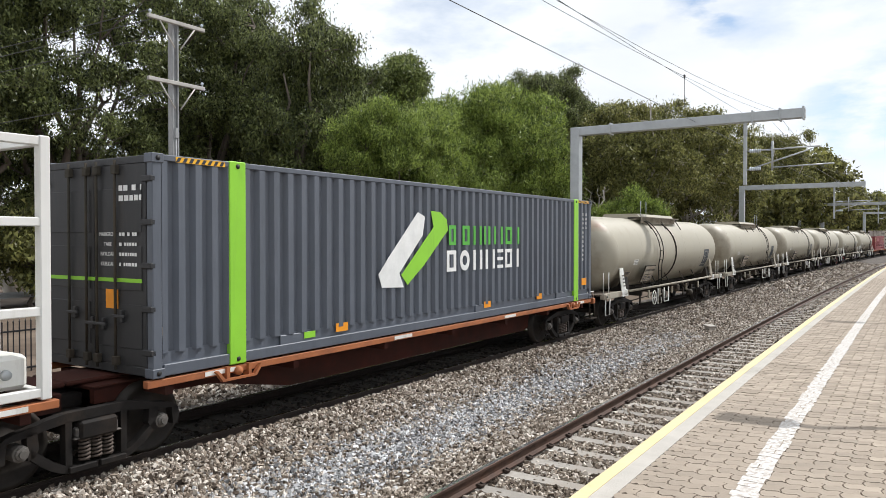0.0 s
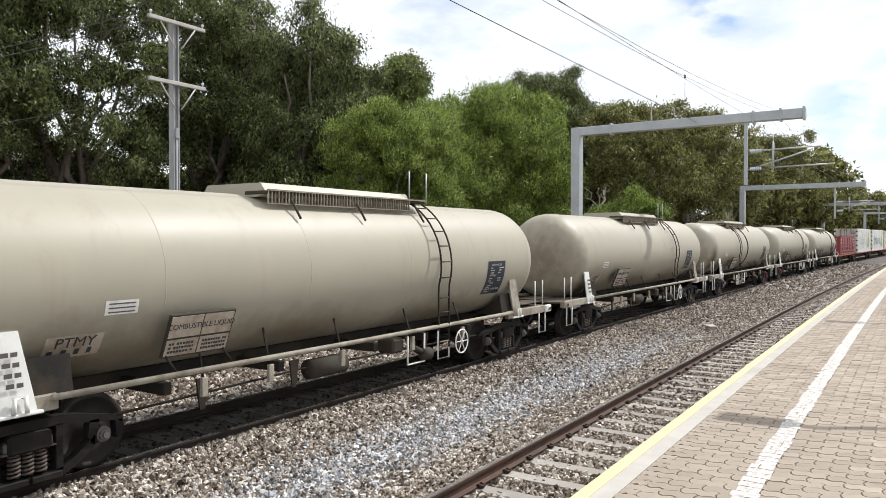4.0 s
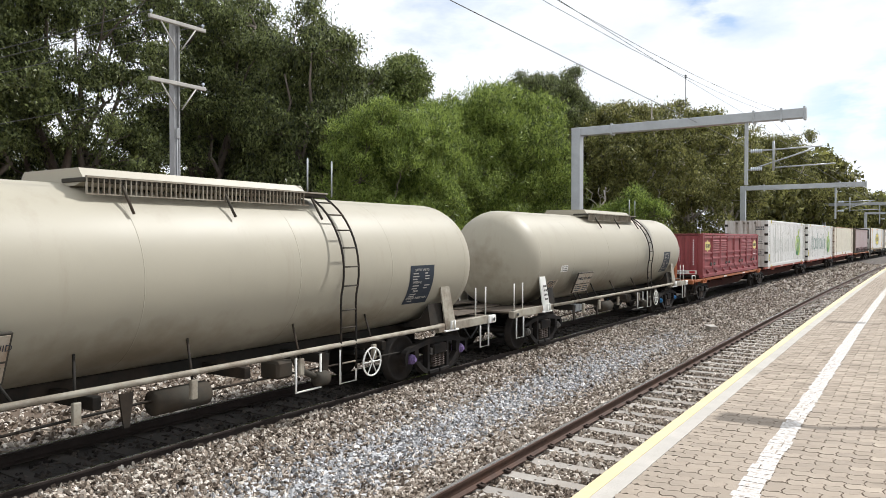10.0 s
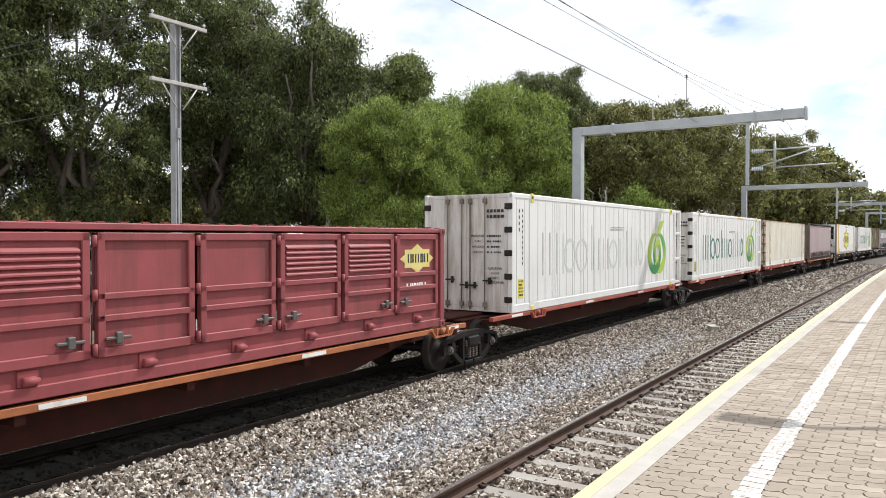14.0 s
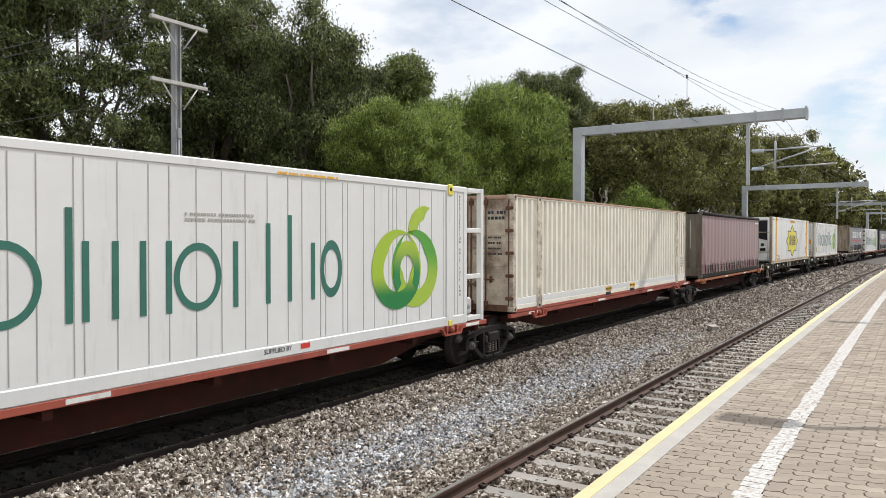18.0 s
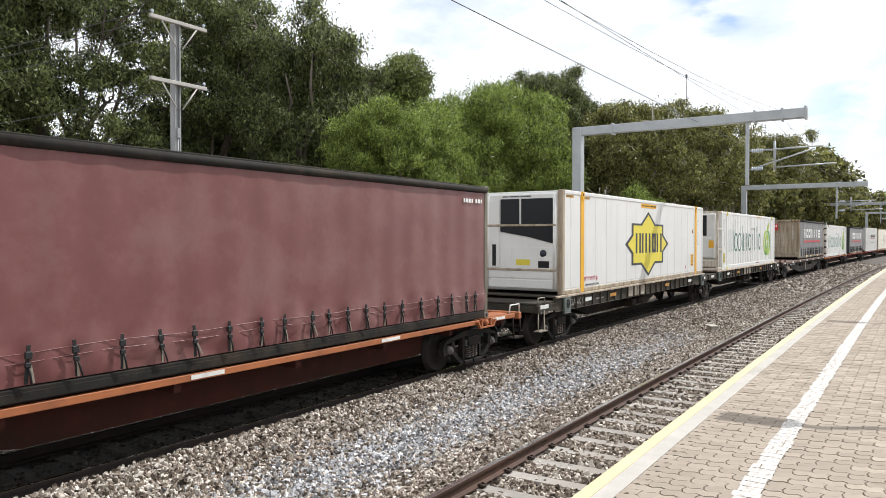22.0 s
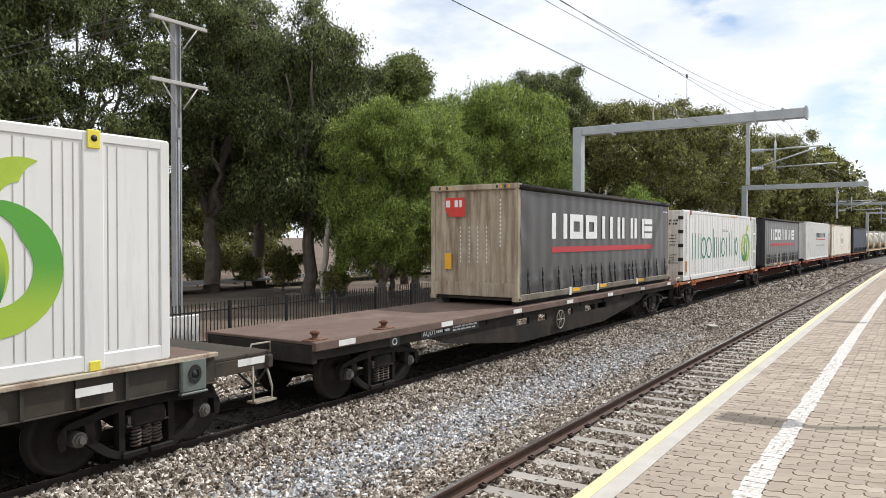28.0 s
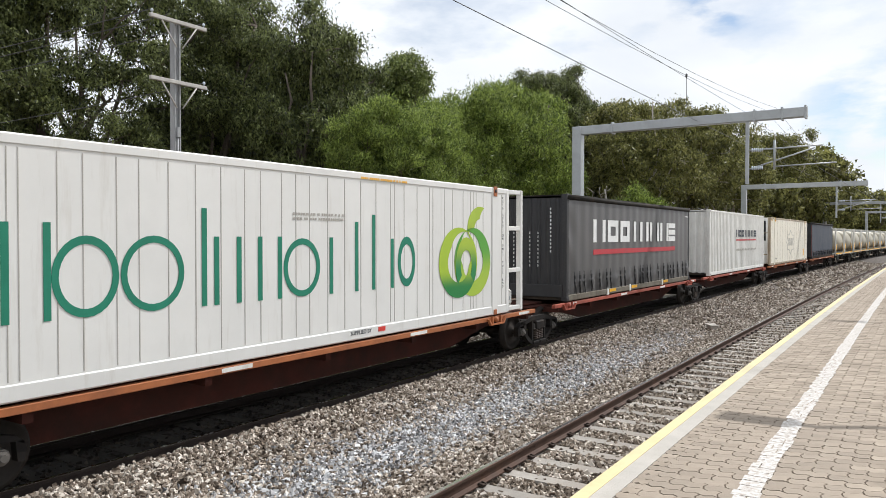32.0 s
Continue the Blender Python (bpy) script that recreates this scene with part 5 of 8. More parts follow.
# ---------------------------------------------------------------- wagons
def skeletal_wagon(a, b, boxes, bogies, left_end=False, right_end=False, paint=None, label="", bogie_caps=None, stand=True):
    """Spine wagon of an articulated set: deep sills, thin side rails and container brackets."""
    paint = paint or orange
    w = tagged(new("container_wagon"), label, "freight wagon", "wagons of the freight train")
    c = (a + b) / 2
    L, R = a - c, b - c
    x0, x1 = L + 2.0, R - 2.0
    web = [(L + 0.2, 0.94), (L + 0.2, 0.74), (x0, 0.70), (x0 + 1.6, 0.40), (x1 - 1.6, 0.40), (x1, 0.70), (R - 0.2, 0.74), (R - 0.2, 0.94)]
    for q in (-1, 1):
        part("sill", Mesh().prism(web, "y", q * 0.62 - 0.05, q * 0.62 + 0.05), oxide, w, "dark red-brown deep sill")
        rl = part("side_rail", Mesh().box(L + (0.35 if left_end else 0.55), R - (0.35 if right_end else 0.55), q * 1.2 - 0.05, q * 1.2 + 0.05, 0.925, 1.02, 0.008), paint, w)
        if q < 0:
            n = 4
            for k in range(n):
                xx = L + 1.0 + (R - L - 2.0) * (k + 0.1) / (n - 0.8)
                part("reflector_strip", Mesh().box(xx, xx + 0.55, -1.255, -1.25, 0.945, 1.005), white_paint, rl, "white reflective strip")
    part("floor_plate", Mesh().box(L + 0.2, R - 0.2, -0.67, 0.67, 0.90, 0.955, 0.01), oxide, w)
    for k in range(7):
        xx = L + 0.9 + (R - L - 1.8) * k / 6
        part("cross_bearer", Mesh().box(xx - 0.06, xx + 0.06, -1.2, 1.2, 0.80, 0.925), oxide, w)
    for s0, s1 in boxes:
        for xx in (s0 - c + 1.35, s1 - c - 1.35) if s1 - s0 > 13 else (s0 - c + 0.12, s1 - c - 0.12):
            for q in (-1, 1):
                p = Mesh().prism([(xx - 0.42, 0.99), (xx - 0.30, 0.84), (xx + 0.30, 0.84), (xx + 0.42, 0.99), (xx + 0.38, 1.0), (xx + 0.26, 0.87), (xx - 0.26, 0.87), (xx - 0.38, 1.0)], "y", q * 1.29 - 0.03, q * 1.29 + 0.03)
                p.box(xx - 0.22, xx - 0.17, q * 1.24 - 0.06, q * 1.24 + 0.06, 0.86, 1.03).box(xx + 0.17, xx + 0.22, q * 1.24 - 0.06, q * 1.24 + 0.06, 0.86, 1.03)
                p.lathe("y", (xx, q * 1.26, 0.95), [(-0.05, 0.06), (0.05, 0.06)], 10)
                part("container_bracket", p, paint, w)
    for xb in bogies:
        bogie(w, xb - c, bogie_caps)
    for flag, xe, way in ((left_end, L, -1), (right_end, R, 1)):
        if not flag:
            part("articulation_plate", Mesh().box(min(xe, xe - way * 1.5), max(xe, xe - way * 1.5), -0.42, 0.42, 0.96, 1.02, 0.02), oxide, w)
            continue
        part("end_sill", Mesh().box(min(xe, xe - way * 0.16), max(xe, xe - way * 0.16), -1.25, 1.25, 0.86, 1.03, 0.02), paint, w)
        for y in (-0.95, -0.25, 0.55):
            part("end_deck_plate", Mesh().box(min(xe - way * 0.16, xe - way * 1.7), max(xe - way * 0.16, xe - way * 1.7), y, y + 0.42, 0.955, 1.0, 0.01), paint, w)
        if stand:
          st = part("brake_stand", Mesh().prism([(xe - way * 0.30, 1.0), (xe - way * 0.62, 1.0), (xe - way * 0.54, 1.86), (xe - way * 0.36, 1.92)], "y", -0.42, -0.36), paint if way < 0 else oxide, w, "upright brake stand with a spoked hand wheel")
          hand_wheel(st, xe - way * 0.26, 0.10, 1.78, 0.28, grimy_tank, "x")
          part("stand_housing", Mesh().box(min(xe - way * 0.58, xe - way * 0.34), max(xe - way * 0.58, xe - way * 0.34), -0.36, 0.28, 1.0, 1.84, 0.04), frame_dark, st)
        part("step", Mesh().tube([(xe - way * 0.05, -1.22, 0.95), (xe - way * 0.05, -1.24, 0.45), (xe - way * 0.4, -1.24, 0.45), (xe - way * 0.4, -1.22, 0.95)], 0.022, 6).box(min(xe - way * 0.0, xe - way * 0.45), max(xe, xe - way * 0.45), -1.3, -1.1, 0.43, 0.46), frame_dark, w)
        part("grab_iron", Mesh().tube([(xe - way * 0.05, -1.2, 1.03), (xe - way * 0.05, -1.2, 1.22), (xe - way * 0.5, -1.2, 1.22), (xe - way * 0.55, -1.2, 1.03)], 0.017, 6), white_paint, w)
        coupler(w, xe, way)
    moving.append((w, c))
    return w


def castings_on(w, x, y, z):
    """A square corner casting with a dark oval eye, proud of the sill."""
    c = part("corner_casting", cached("bigcast", lambda: Mesh().box(-0.2, 0.2, -0.04, 0.04, -0.43, 0.0, 0.02).box(-0.21, 0.21, -0.05, 0.04, -0.46, -0.43, 0.008).mesh("corner_casting", casting_green)), None, w, "grey-green corner casting", m=pose(x, y, z))
    part("casting_eye", cached("casteye", lambda: ring(0, 0, 0.10, 0.125, 0.45, -0.012, 0.0, n=20).lathe("y", (0, -0.001, 0), [(-0.004, 0.055), (0.0, 0.055)], 14).mesh("casting_eye", black_rubber)), None, c, m=pose(0, -0.042, -0.2))


def flat_wagon(a, b, label, paint=None, deck=None, deck_z=1.26, wheel_x=None, belly=False, joined="", first=None):
    """Flat wagon on two bogies, or sharing one with the wagon it is joined to: either a shallow ribbed sill over a deep spine, or fish-bellied webs with cut-outs."""
    paint, deck = paint or frame_dark, deck or deck_brown
    w = tagged(new("flat_wagon"), label, "freight wagon", "wagons of the freight train")
    c = (a + b) / 2
    L, R, z = a - c, b - c, deck_z
    low = 0.0 if belly else 0.11
    il, ir = L + 1.05, R - (0.55 if joined == "right" else 1.05)
    part("deck", Mesh().box(L if belly else il, R if belly else ir, -1.26, 1.26, z - 0.05, z, 0.01), deck, w)
    if belly:
        for q in (-1, 1):
            part("load_bearer", Mesh().box(-2.6, R - 0.6, q * 1.0 - 0.1, q * 1.0 + 0.1, z, z + 0.11, 0.01), frame_dark, w)
    for q in (-1, 1):
        y0, y1 = q * 1.19 - 0.03, q * 1.19 + 0.03
        if belly:
            s = part("side_sill", Mesh().prism([(L, z - 0.05), (L, z - 0.30), (L + 3.4, z - 0.33), (-3.4, 0.87), (3.4, 0.87), (R - 3.4, z - 0.33), (R, z - 0.30), (R, z - 0.05)], "y", y0, y1), paint, w)
            part("lower_web", Mesh().prism([(L + 3.4, z - 0.33), (-6.0, 0.66), (-2.7, 0.29), (2.7, 0.29), (6.0, 0.66), (R - 3.4, z - 0.33), (3.41, 0.875), (3.4, 0.70), (-3.4, 0.70), (-3.41, 0.875)], "y", y0, y1), paint, s)
            slots = [(-2.95, -2.3), (-1.8, -1.27), (0.05, 0.40), (1.24, 2.01), (2.21, 2.93)]
            edge = -3.4
            for u, v in slots + [(3.4, 3.4)]:
                part("web_post", Mesh().box(edge, u, y0, y1, 0.695, 0.875), paint, s)
                edge = v
            for k in range(8):
                xx = L + 3.8 + (R - L - 7.6) * k / 7
                part("stiffener", Mesh().box(xx - 0.015, xx + 0.015, min(q * 1.22, q * 1.26), max(q * 1.22, q * 1.26), 0.90, z - 0.05), paint, s)
            part("deck_edge", Mesh().box(L, R, q * 1.28 - 0.04, q * 1.28 + 0.04, z - 0.15, z - 0.005, 0.012), deck, s, "worn brown deck edge")
            if q < 0:
                for k in range(7):
                    xx = L + 0.55 + (R - L - 1.6) * k / 6
                    part("reflector_strip", Mesh().box(xx, xx + 0.42, -1.326, -1.32, z - 0.125, z - 0.03), white_paint, s, "white reflective strip")
                cb = plate(s, "code_board", -6.95, -4.75, 0.85, 1.10 - 0.09, -1.236, slate_dark, label="dark board with white stencilled writing")
                words(cb, "AQDY", 0.155, facing_side(-6.66, -1.2425, 0.945), logo_white)
                bars(cb, 1, -6.42, -5.92, 0.90, 0.99, -1.241, logo_white, 3, "number_mark")
                bars(cb, 2, -5.80, -4.85, 0.88, 1.0, -1.241, logo_white, 8, "stencilled_mark")
                eb = plate(s, "emblem_board", -7.93, -7.62, 0.83, 1.0, -1.236, slate_dark)
                part("emblem_ring", ring(-7.775, 0.915, 0.075, 0.065, 0.3, -1.244, -1.240), logo_white, eb)
                for xx in (L + 0.2, L + 2.0, R - 0.25):
                    part("twistlock", cached("tlock", lambda: Mesh().lathe("z", (0, 0, 0), [(0, 0.10), (0.035, 0.10), (0.04, 0.05), (0.10, 0.055), (0.11, 0.085), (0.135, 0.08), (0.16, 0.02)], 12).box(-0.20, 0.20, -0.10, 0.10, 0.0, 0.022, 0.006).mesh("twistlock", rust_brown)), None, w, "rusty twistlock", m=pose(xx, -1.12, z))
        else:
            s = part("side_sill", Mesh().box(il, ir, y0, y1, 0.86, z - 0.05, 0.006), paint, w)
            part("bottom_flange", Mesh().box(il, ir, q * 1.21 - 0.05, q * 1.21 + 0.05, 0.845, 0.862, 0.004), paint, s)
            part("deck_edge", Mesh().box(il, ir, q * 1.25 - 0.05, q * 1.25 + 0.03, z - 0.055, z + 0.006, 0.01), edge_cream, s, "chipped cream-painted deck edge")
            for x0, x1 in ((L - (0.27 if joined == "left" else 0), il), (ir, R + (0.27 if joined == "right" else 0))):
                if q < 0:
                    part("end_deck", Mesh().box(x0, x1, -1.2, 1.2, z - low - 0.05, z - low, 0.01), frame_olive, w)
                part("end_web", Mesh().box(x0, x1, y0, y1, 0.90, z - low - 0.05, 0.006), paint, s)
            if q < 0:
                for k in range(21):
                    xx = L + 2.4 + (R - L - 4.8) * k / 20
                    part("stiffener", Mesh().box(xx - 0.02, xx + 0.02, -1.265, -1.22, 0.862, z - 0.055), paint, s)
                for xx, wd, m_ in ((-3.45, 0.52, dull_amber), (2.2, 0.5, dull_amber), (L + 3.0, 0.46, white_paint), (R - 3.05, 0.46, white_paint)):
                    part("reflector_strip", Mesh().box(xx, xx + wd, -1.268, -1.262, 1.0, 1.10), m_, s, "reflective strip")
                for xx in (L + 0.15, R - 0.65):
                    part("reflector_strip", Mesh().box(xx, xx + 0.5, -1.226, -1.22, 0.99, 1.09), white_paint, s, "white reflective strip")
                for x0, x1 in ((-1.72, -0.86), (-0.80, -0.05)):
                    plate(s, "worn_plate", x0, x1, 0.88, 1.19, -1.222, board_paint, label="pale plate with scratched paint")
                    bars(s, 2, x0 + 0.08, x1 - 0.06, 0.93, 1.15, -1.2265, chalk, int(a) + int(x0 * 9), "scratched_mark")
                bars(s, 1, L + 3.9, L + 4.5, 0.97, 1.05, -1.222, chalk, int(a), "stencilled_mark")
            for xx in (L + (1.45 if first is None else 1.70), R - (0.90 if joined == "right" else 1.45)):
                castings_on(w, xx, q * 1.265, z - 0.03)
    spine = 0.62 if belly else 0.36
    part("centre_sill", Mesh().prism([(L + 0.2, z - 0.18), (L + 0.2, 0.76), (L + 3.8, 0.76), (L + 5.4, spine + (0.28 if belly else 0)), (R - 5.4, spine + (0.28 if belly else 0)), (R - 3.8, 0.76), (R - 0.2, 0.76), (R - 0.2, z - 0.18)], "y", -0.35, 0.35), frame_dark, w)
    for xe, way in ((L, -1), (R, 1)):
        if joined == ("left" if way < 0 else "right"):
            part("pivot_arm", Mesh().box(min(xe - way * 0.2, xe + way * 0.42), max(xe - way * 0.2, xe + way * 0.42), -0.22, 0.22, 0.86, 1.0, 0.03), frame_dark, w)
            if way > 0:
                bogie(w, xe + 0.48)
            continue
        part("end_sill", Mesh().box(min(xe, xe - way * 0.12), max(xe, xe - way * 0.12), -1.26, 1.26, z - 0.36, z - low - 0.055, 0.02), paint, w)
        if belly:
            coupler(w, xe, way)
            bogie(w, xe - way * 2.0)
            continue
        part("step_iron", Mesh().tube([(xe - way * 0.10, -1.2, z - 0.3), (xe - way * 0.02, -1.24, 0.62), (xe - way * 0.02, -1.24, 0.45), (xe - way * 0.38, -1.24, 0.45), (xe - way * 0.38, -1.22, z - 0.3)], 0.018, 6).box(min(xe, xe - way * 0.4), max(xe, xe - way * 0.4), -1.32, -1.12, 0.43, 0.455), grimy_tank, w, "worn steel foot step")
        part("grab_iron", Mesh().tube([(xe - way * 0.04, -1.22, z - low - 0.02), (xe - way * 0.04, -1.22, z - low + 0.13), (xe - way * 0.4, -1.22, z - low + 0.13), (xe - way * 0.45, -1.22, z - low - 0.02)], 0.016, 6), grimy_tank, w)
        coupler(w, xe, way)
        bogie(w, xe - way * 2.0 if first is None or way > 0 else first - c)
    if wheel_x is not None:
        hand_wheel(w, wheel_x - c, -1.3, 0.66, 0.235, grimy_tank)
    br = Mesh().lathe("x", (0.8, -0.8, 0.62), [(-0.5, 0.16), (0.5, 0.16)], 14).box(-0.6, -0.2, -1.0, -0.6, 0.45, 0.7, 0.03)
    if not belly:
        part("brake_cylinder", br, frame_dark, w)
    moving.append((w, c))
    return w


def tank_wagon(a, length, ladder, label, panel=True, caps=None, frame_end=None, spill=False, pipe=None, band=None, sign=None, inset=0.0, paint=None):
    """Bogie tank wagon: domed barrel on saddles, walkway and ladder, end platforms with white steps and braces."""
    w = tagged(new("tank_wagon"), label, "tank wagon", "tank wagons of the freight train")
    c = a + length / 2
    L, R = -length / 2, length / 2
    r, zc = 1.255, 2.265
    cyl = length / 2 - 1.28
    dome = [(0.0, 1.0), (0.12, 0.993), (0.28, 0.955), (0.44, 0.88), (0.58, 0.77), (0.68, 0.62), (0.755, 0.42), (0.79, 0.2), (0.80, 0.03)]
    prof_ = [(-cyl + inset - x, r * k) for x, k in reversed(dome)] + [(-cyl / 2, r), (0, r), (cyl / 2, r)] + [(cyl + x, r * k) for x, k in dome]
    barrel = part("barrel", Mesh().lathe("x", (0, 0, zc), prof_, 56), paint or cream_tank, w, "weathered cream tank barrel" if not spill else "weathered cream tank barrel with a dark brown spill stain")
    for x in (-cyl + inset, -cyl * 0.62, -cyl * 0.2, cyl * 0.23, cyl * 0.6, cyl):
        part("weld_seam", Mesh().lathe("x", (x, 0, zc), [(-0.012, r - 0.01), (-0.006, r + 0.0016), (0.006, r + 0.0016), (0.012, r - 0.01)], 56), cream_tank, barrel)
    # walkway on top
    top = zc + r
    wl0, wl1 = (-2.7, 1.55) if ladder < 0.5 else (-1.75, 2.12)
    wk = part("walkway", Mesh().box(wl0 - 0.02, wl1 + 0.45, -0.78, -0.28, top - 0.02, top + 0.035, 0.01), frame_olive, w, "grating walkway on top of the tank")
    part("valve_cover", Mesh().prism([(-0.75, top + 0.0), (-0.62, top + 0.16), (0.62, top + 0.16), (0.75, top + 0.0), (0.55, top - 0.06), (-0.55, top - 0.06)], "x", wl0, wl1), cream_tank, w, "long cream valve cover on top of the tank")
    for x in (wl0 + 0.5, (wl0 + wl1) / 2 + 0.2, wl1 + 0.1):
        part("walkway_bracket", Mesh().tube([(x, -0.74, top - 0.01), (x, -1.0, top - 0.40)], 0.02, 6), frame_olive, wk)
    gr = Mesh()
    for k in range(int((wl1 - wl0) / 0.075)):
        x = wl0 + 0.075 * k
        gr.box(x, x + 0.012, -0.80, -0.77, top - 0.16, top + 0.03)
    gr.box(wl0, wl1 + 0.45, -0.81, -0.76, top + 0.03, top + 0.055).box(wl0, wl1, -0.805, -0.765, top - 0.175, top - 0.16)
    part("walkway_grating", gr, grimy_tank, wk)
    # ladder bending over the barrel
    lx = ladder * length - length / 2
    def over(dy, n=12, z0=0.62):
        pts = []
        for i in range(n + 1):
            t = radians(62 - 78 * i / n)
            pts.append((dy, -(r + 0.14) * math.cos(t), zc + (r + 0.14) * math.sin(t)))
        pts += [(dy, -1.33, 1.7), (dy, -1.33, 1.2), (dy, -1.33, z0)]
        return pts
    lad = part("ladder", Mesh().tube(over(lx - 0.19), 0.018, 6).tube(over(lx + 0.19), 0.018, 6), frame_dark, w, "dark steel ladder up the side of the tank")
    for k in range(10):
        if k < 6:
            t = radians(55 - 13 * k)
            y, z = -(r + 0.14) * math.cos(t), zc + (r + 0.14) * math.sin(t)
        else:
            y, z = -1.33, 1.62 - 0.29 * (k - 6)
        part("rung", Mesh().tube([(lx - 0.19, y, z), (lx + 0.19, y, z)], 0.014, 6), grimy_tank if k > 7 else frame_olive, lad)
    for q in (-1, 1):
        part("ladder_post", Mesh().tube([(lx + q * 0.3, -0.70, top), (lx + q * 0.3, -0.70, top + 0.62)], 0.014, 6), galv, wk)
    if band is not None:
        pts = [(band * length / 2, -(r + 0.02) * math.cos(radians(75 - 9.6 * i)), zc + (r + 0.02) * math.sin(radians(75 - 9.6 * i))) for i in range(16)]
        part("vent_pipe", Mesh().tube(pts, 0.022, 6).tube([(x + 0.06, y, z) for x, y, z in pts], 0.016, 6), frame_dark, barrel, "dark vent pipe down the side")
    # underframe
    part("centre_sill", Mesh().box(L + 0.1, R - 0.1, -0.30, 0.30, 0.78, 1.04, 0.02), frame_dark, w)
    for q in (-1, 1):
        part("saddle", Mesh().prism([(-1.2, 1.02), (1.2, 1.02), (1.12, 1.5), (0.95, 1.22), (0.5, 1.06), (-0.5, 1.06), (-0.95, 1.22), (-1.12, 1.5)], "x", q * (R - 2.25) - 0.25, q * (R - 2.25) + 0.25), frame_dark, w)
        xe = q * R
        pl = part("end_platform", Mesh().box(min(xe, xe - q * 1.7), max(xe, xe - q * 1.7), -1.18, 1.18, 1.02, 1.07, 0.01), rusty_deck, w, "rusty end platform")
        for k in range(3):
            y = -1.0 + 0.68 * k
            part("plank", Mesh().box(min(xe - q * 0.08, xe - q * 1.2), max(xe - q * 0.08, xe - q * 1.2), y, y + 0.5, 1.075, 1.10, 0.008), rusty_deck, pl, m=pose(0, 0, 0.004 * k, 0, 0.5 * (k - 1), 0))
        for s in (-1, 1):
            sb = part("platform_side", Mesh().box(min(xe, xe - q * 2.3), max(xe, xe - q * 2.3), s * 1.2 - 0.05, s * 1.2 + 0.05, 0.91, 1.09, 0.012), grimy_tank, w)
            part("corner_casting", Mesh().box(min(xe + q * 0.02, xe - q * 0.3), max(xe + q * 0.02, xe - q * 0.24), s * 1.22 - 0.07, s * 1.22 + 0.07, 0.91, 1.09, 0.02).lathe("y", (xe - q * 0.14, s * 1.31, 1.0), [(-0.01, 0.05), (0.012, 0.05)], 12), grimy_tank if q < 0 else white_paint, sb, "pale painted corner block")
            part("lift_eye", Mesh().lathe("y", (xe - q * 0.14, s * 1.325, 1.0), [(-0.004, 0.038), (0.004, 0.038)], 12), black_rubber, sb)
            for d in (0.25, 0.69):
                part("hand_post", Mesh().tube([(xe - q * d, s * 1.16, 1.08), (xe - q * d, s * 1.16, 1.72)], 0.016, 8), white_paint, pl, "white upright post")
            u_step(w, xe - q * 0.42, 0.42, 0.92, 0.36, s * 1.23, white_paint)
        # slanting white brace plate from frame to barrel, painted with service dates
        xb = xe - q * 1.85
        for s in (-1, 1):
            y0, y1 = s * 1.27, s * 1.19
            bw, tw, sh = 0.20, 0.16, -0.12
            br = part("brace_plate", Mesh().add([(xb - bw, y0, 0.95), (xb + bw, y0, 0.95), (xb + tw + sh, y1, 1.82), (xb - tw + sh, y1, 1.82), (xb - bw, y0 - s * 0.03, 0.95), (xb + bw, y0 - s * 0.03, 0.95), (xb + tw + sh, y1 - s * 0.03, 1.82), (xb - tw + sh, y1 - s * 0.03, 1.82)],
                                                [(0, 1, 2, 3), (4, 7, 6, 5), (0, 4, 5, 1), (1, 5, 6, 2), (2, 6, 7, 3), (3, 7, 4, 0)]), white_paint if q < 0 else grimy_tank, w, "slanting white brace plate" if q < 0 else "slanting cream brace plate")
            part("brace_foot", Mesh().box(xb - 0.26, xb + 0.26, s * 1.24 - 0.06, s * 1.24 + 0.06, 0.91, 0.95, 0.01).tube([(xb - 0.07, s * 1.31, 0.95), (xb - 0.06, s * 1.31, 1.12), (xb + 0.06, s * 1.31, 1.12), (xb + 0.07, s * 1.31, 0.95)], 0.025, 6), white_paint, br)
            if s < 0 and q < 0:
                mk = Mesh()
                for k in range(4):
                    z = 1.58 - 0.11 * k
                    y = y0 + 0.03 + (y1 - y0) * (z - 0.95) / 0.87
                    y -= 0.032 + 0.03
                    xm = xb + sh * (z - 0.95) / 0.87
                    mk.box(xm - 0.09, xm - 0.005, y - 0.004, y + 0.001, z - 0.025, z + 0.025).box(xm + 0.02, xm + 0.09, y - 0.004, y + 0.001, z - 0.025, z + 0.025)
                part("date_mark", mk, cap_grey, br)
        bogie(w, q * (R - 2.05), caps[0] if (caps and q < 0) else (caps[1] if caps else None), None, frame_end == q)
        coupler(w, xe, q)
    # side pipe and hangers
    for s in (-1, 1):
        pipe_ = part("side_pipe", Mesh().tube([(L + 2.2, s * 1.30, 1.06), (0, s * 1.32, 1.06), (R - 2.2, s * 1.30, 1.06)], 0.04, 10), grimy_tank, w, "long pale pipe rail along the side")
        for x in (-3.4, -2.2, -0.6, 1.4, 3.2):
            part("pipe_hanger", Mesh().box(x - 0.05, x + 0.05, s * 1.30 - 0.03, s * 1.30 + 0.03, 0.70, 0.96, 0.01), grimy_tank, pipe_)
            part("strut", Mesh().tube([(x, s * 1.28, 0.94), (x + 0.18, s * 0.95, 1.45)], 0.018, 6), frame_dark, pipe_)
    u_step(w, lx - 0.0, 0.42, 0.98, 0.40, -1.32, white_paint, "ladder_foot")
    u_step(w, lx - 0.95 if ladder > 0.5 else lx + 0.8, 0.45, 0.98, 0.55, -1.32, white_paint)
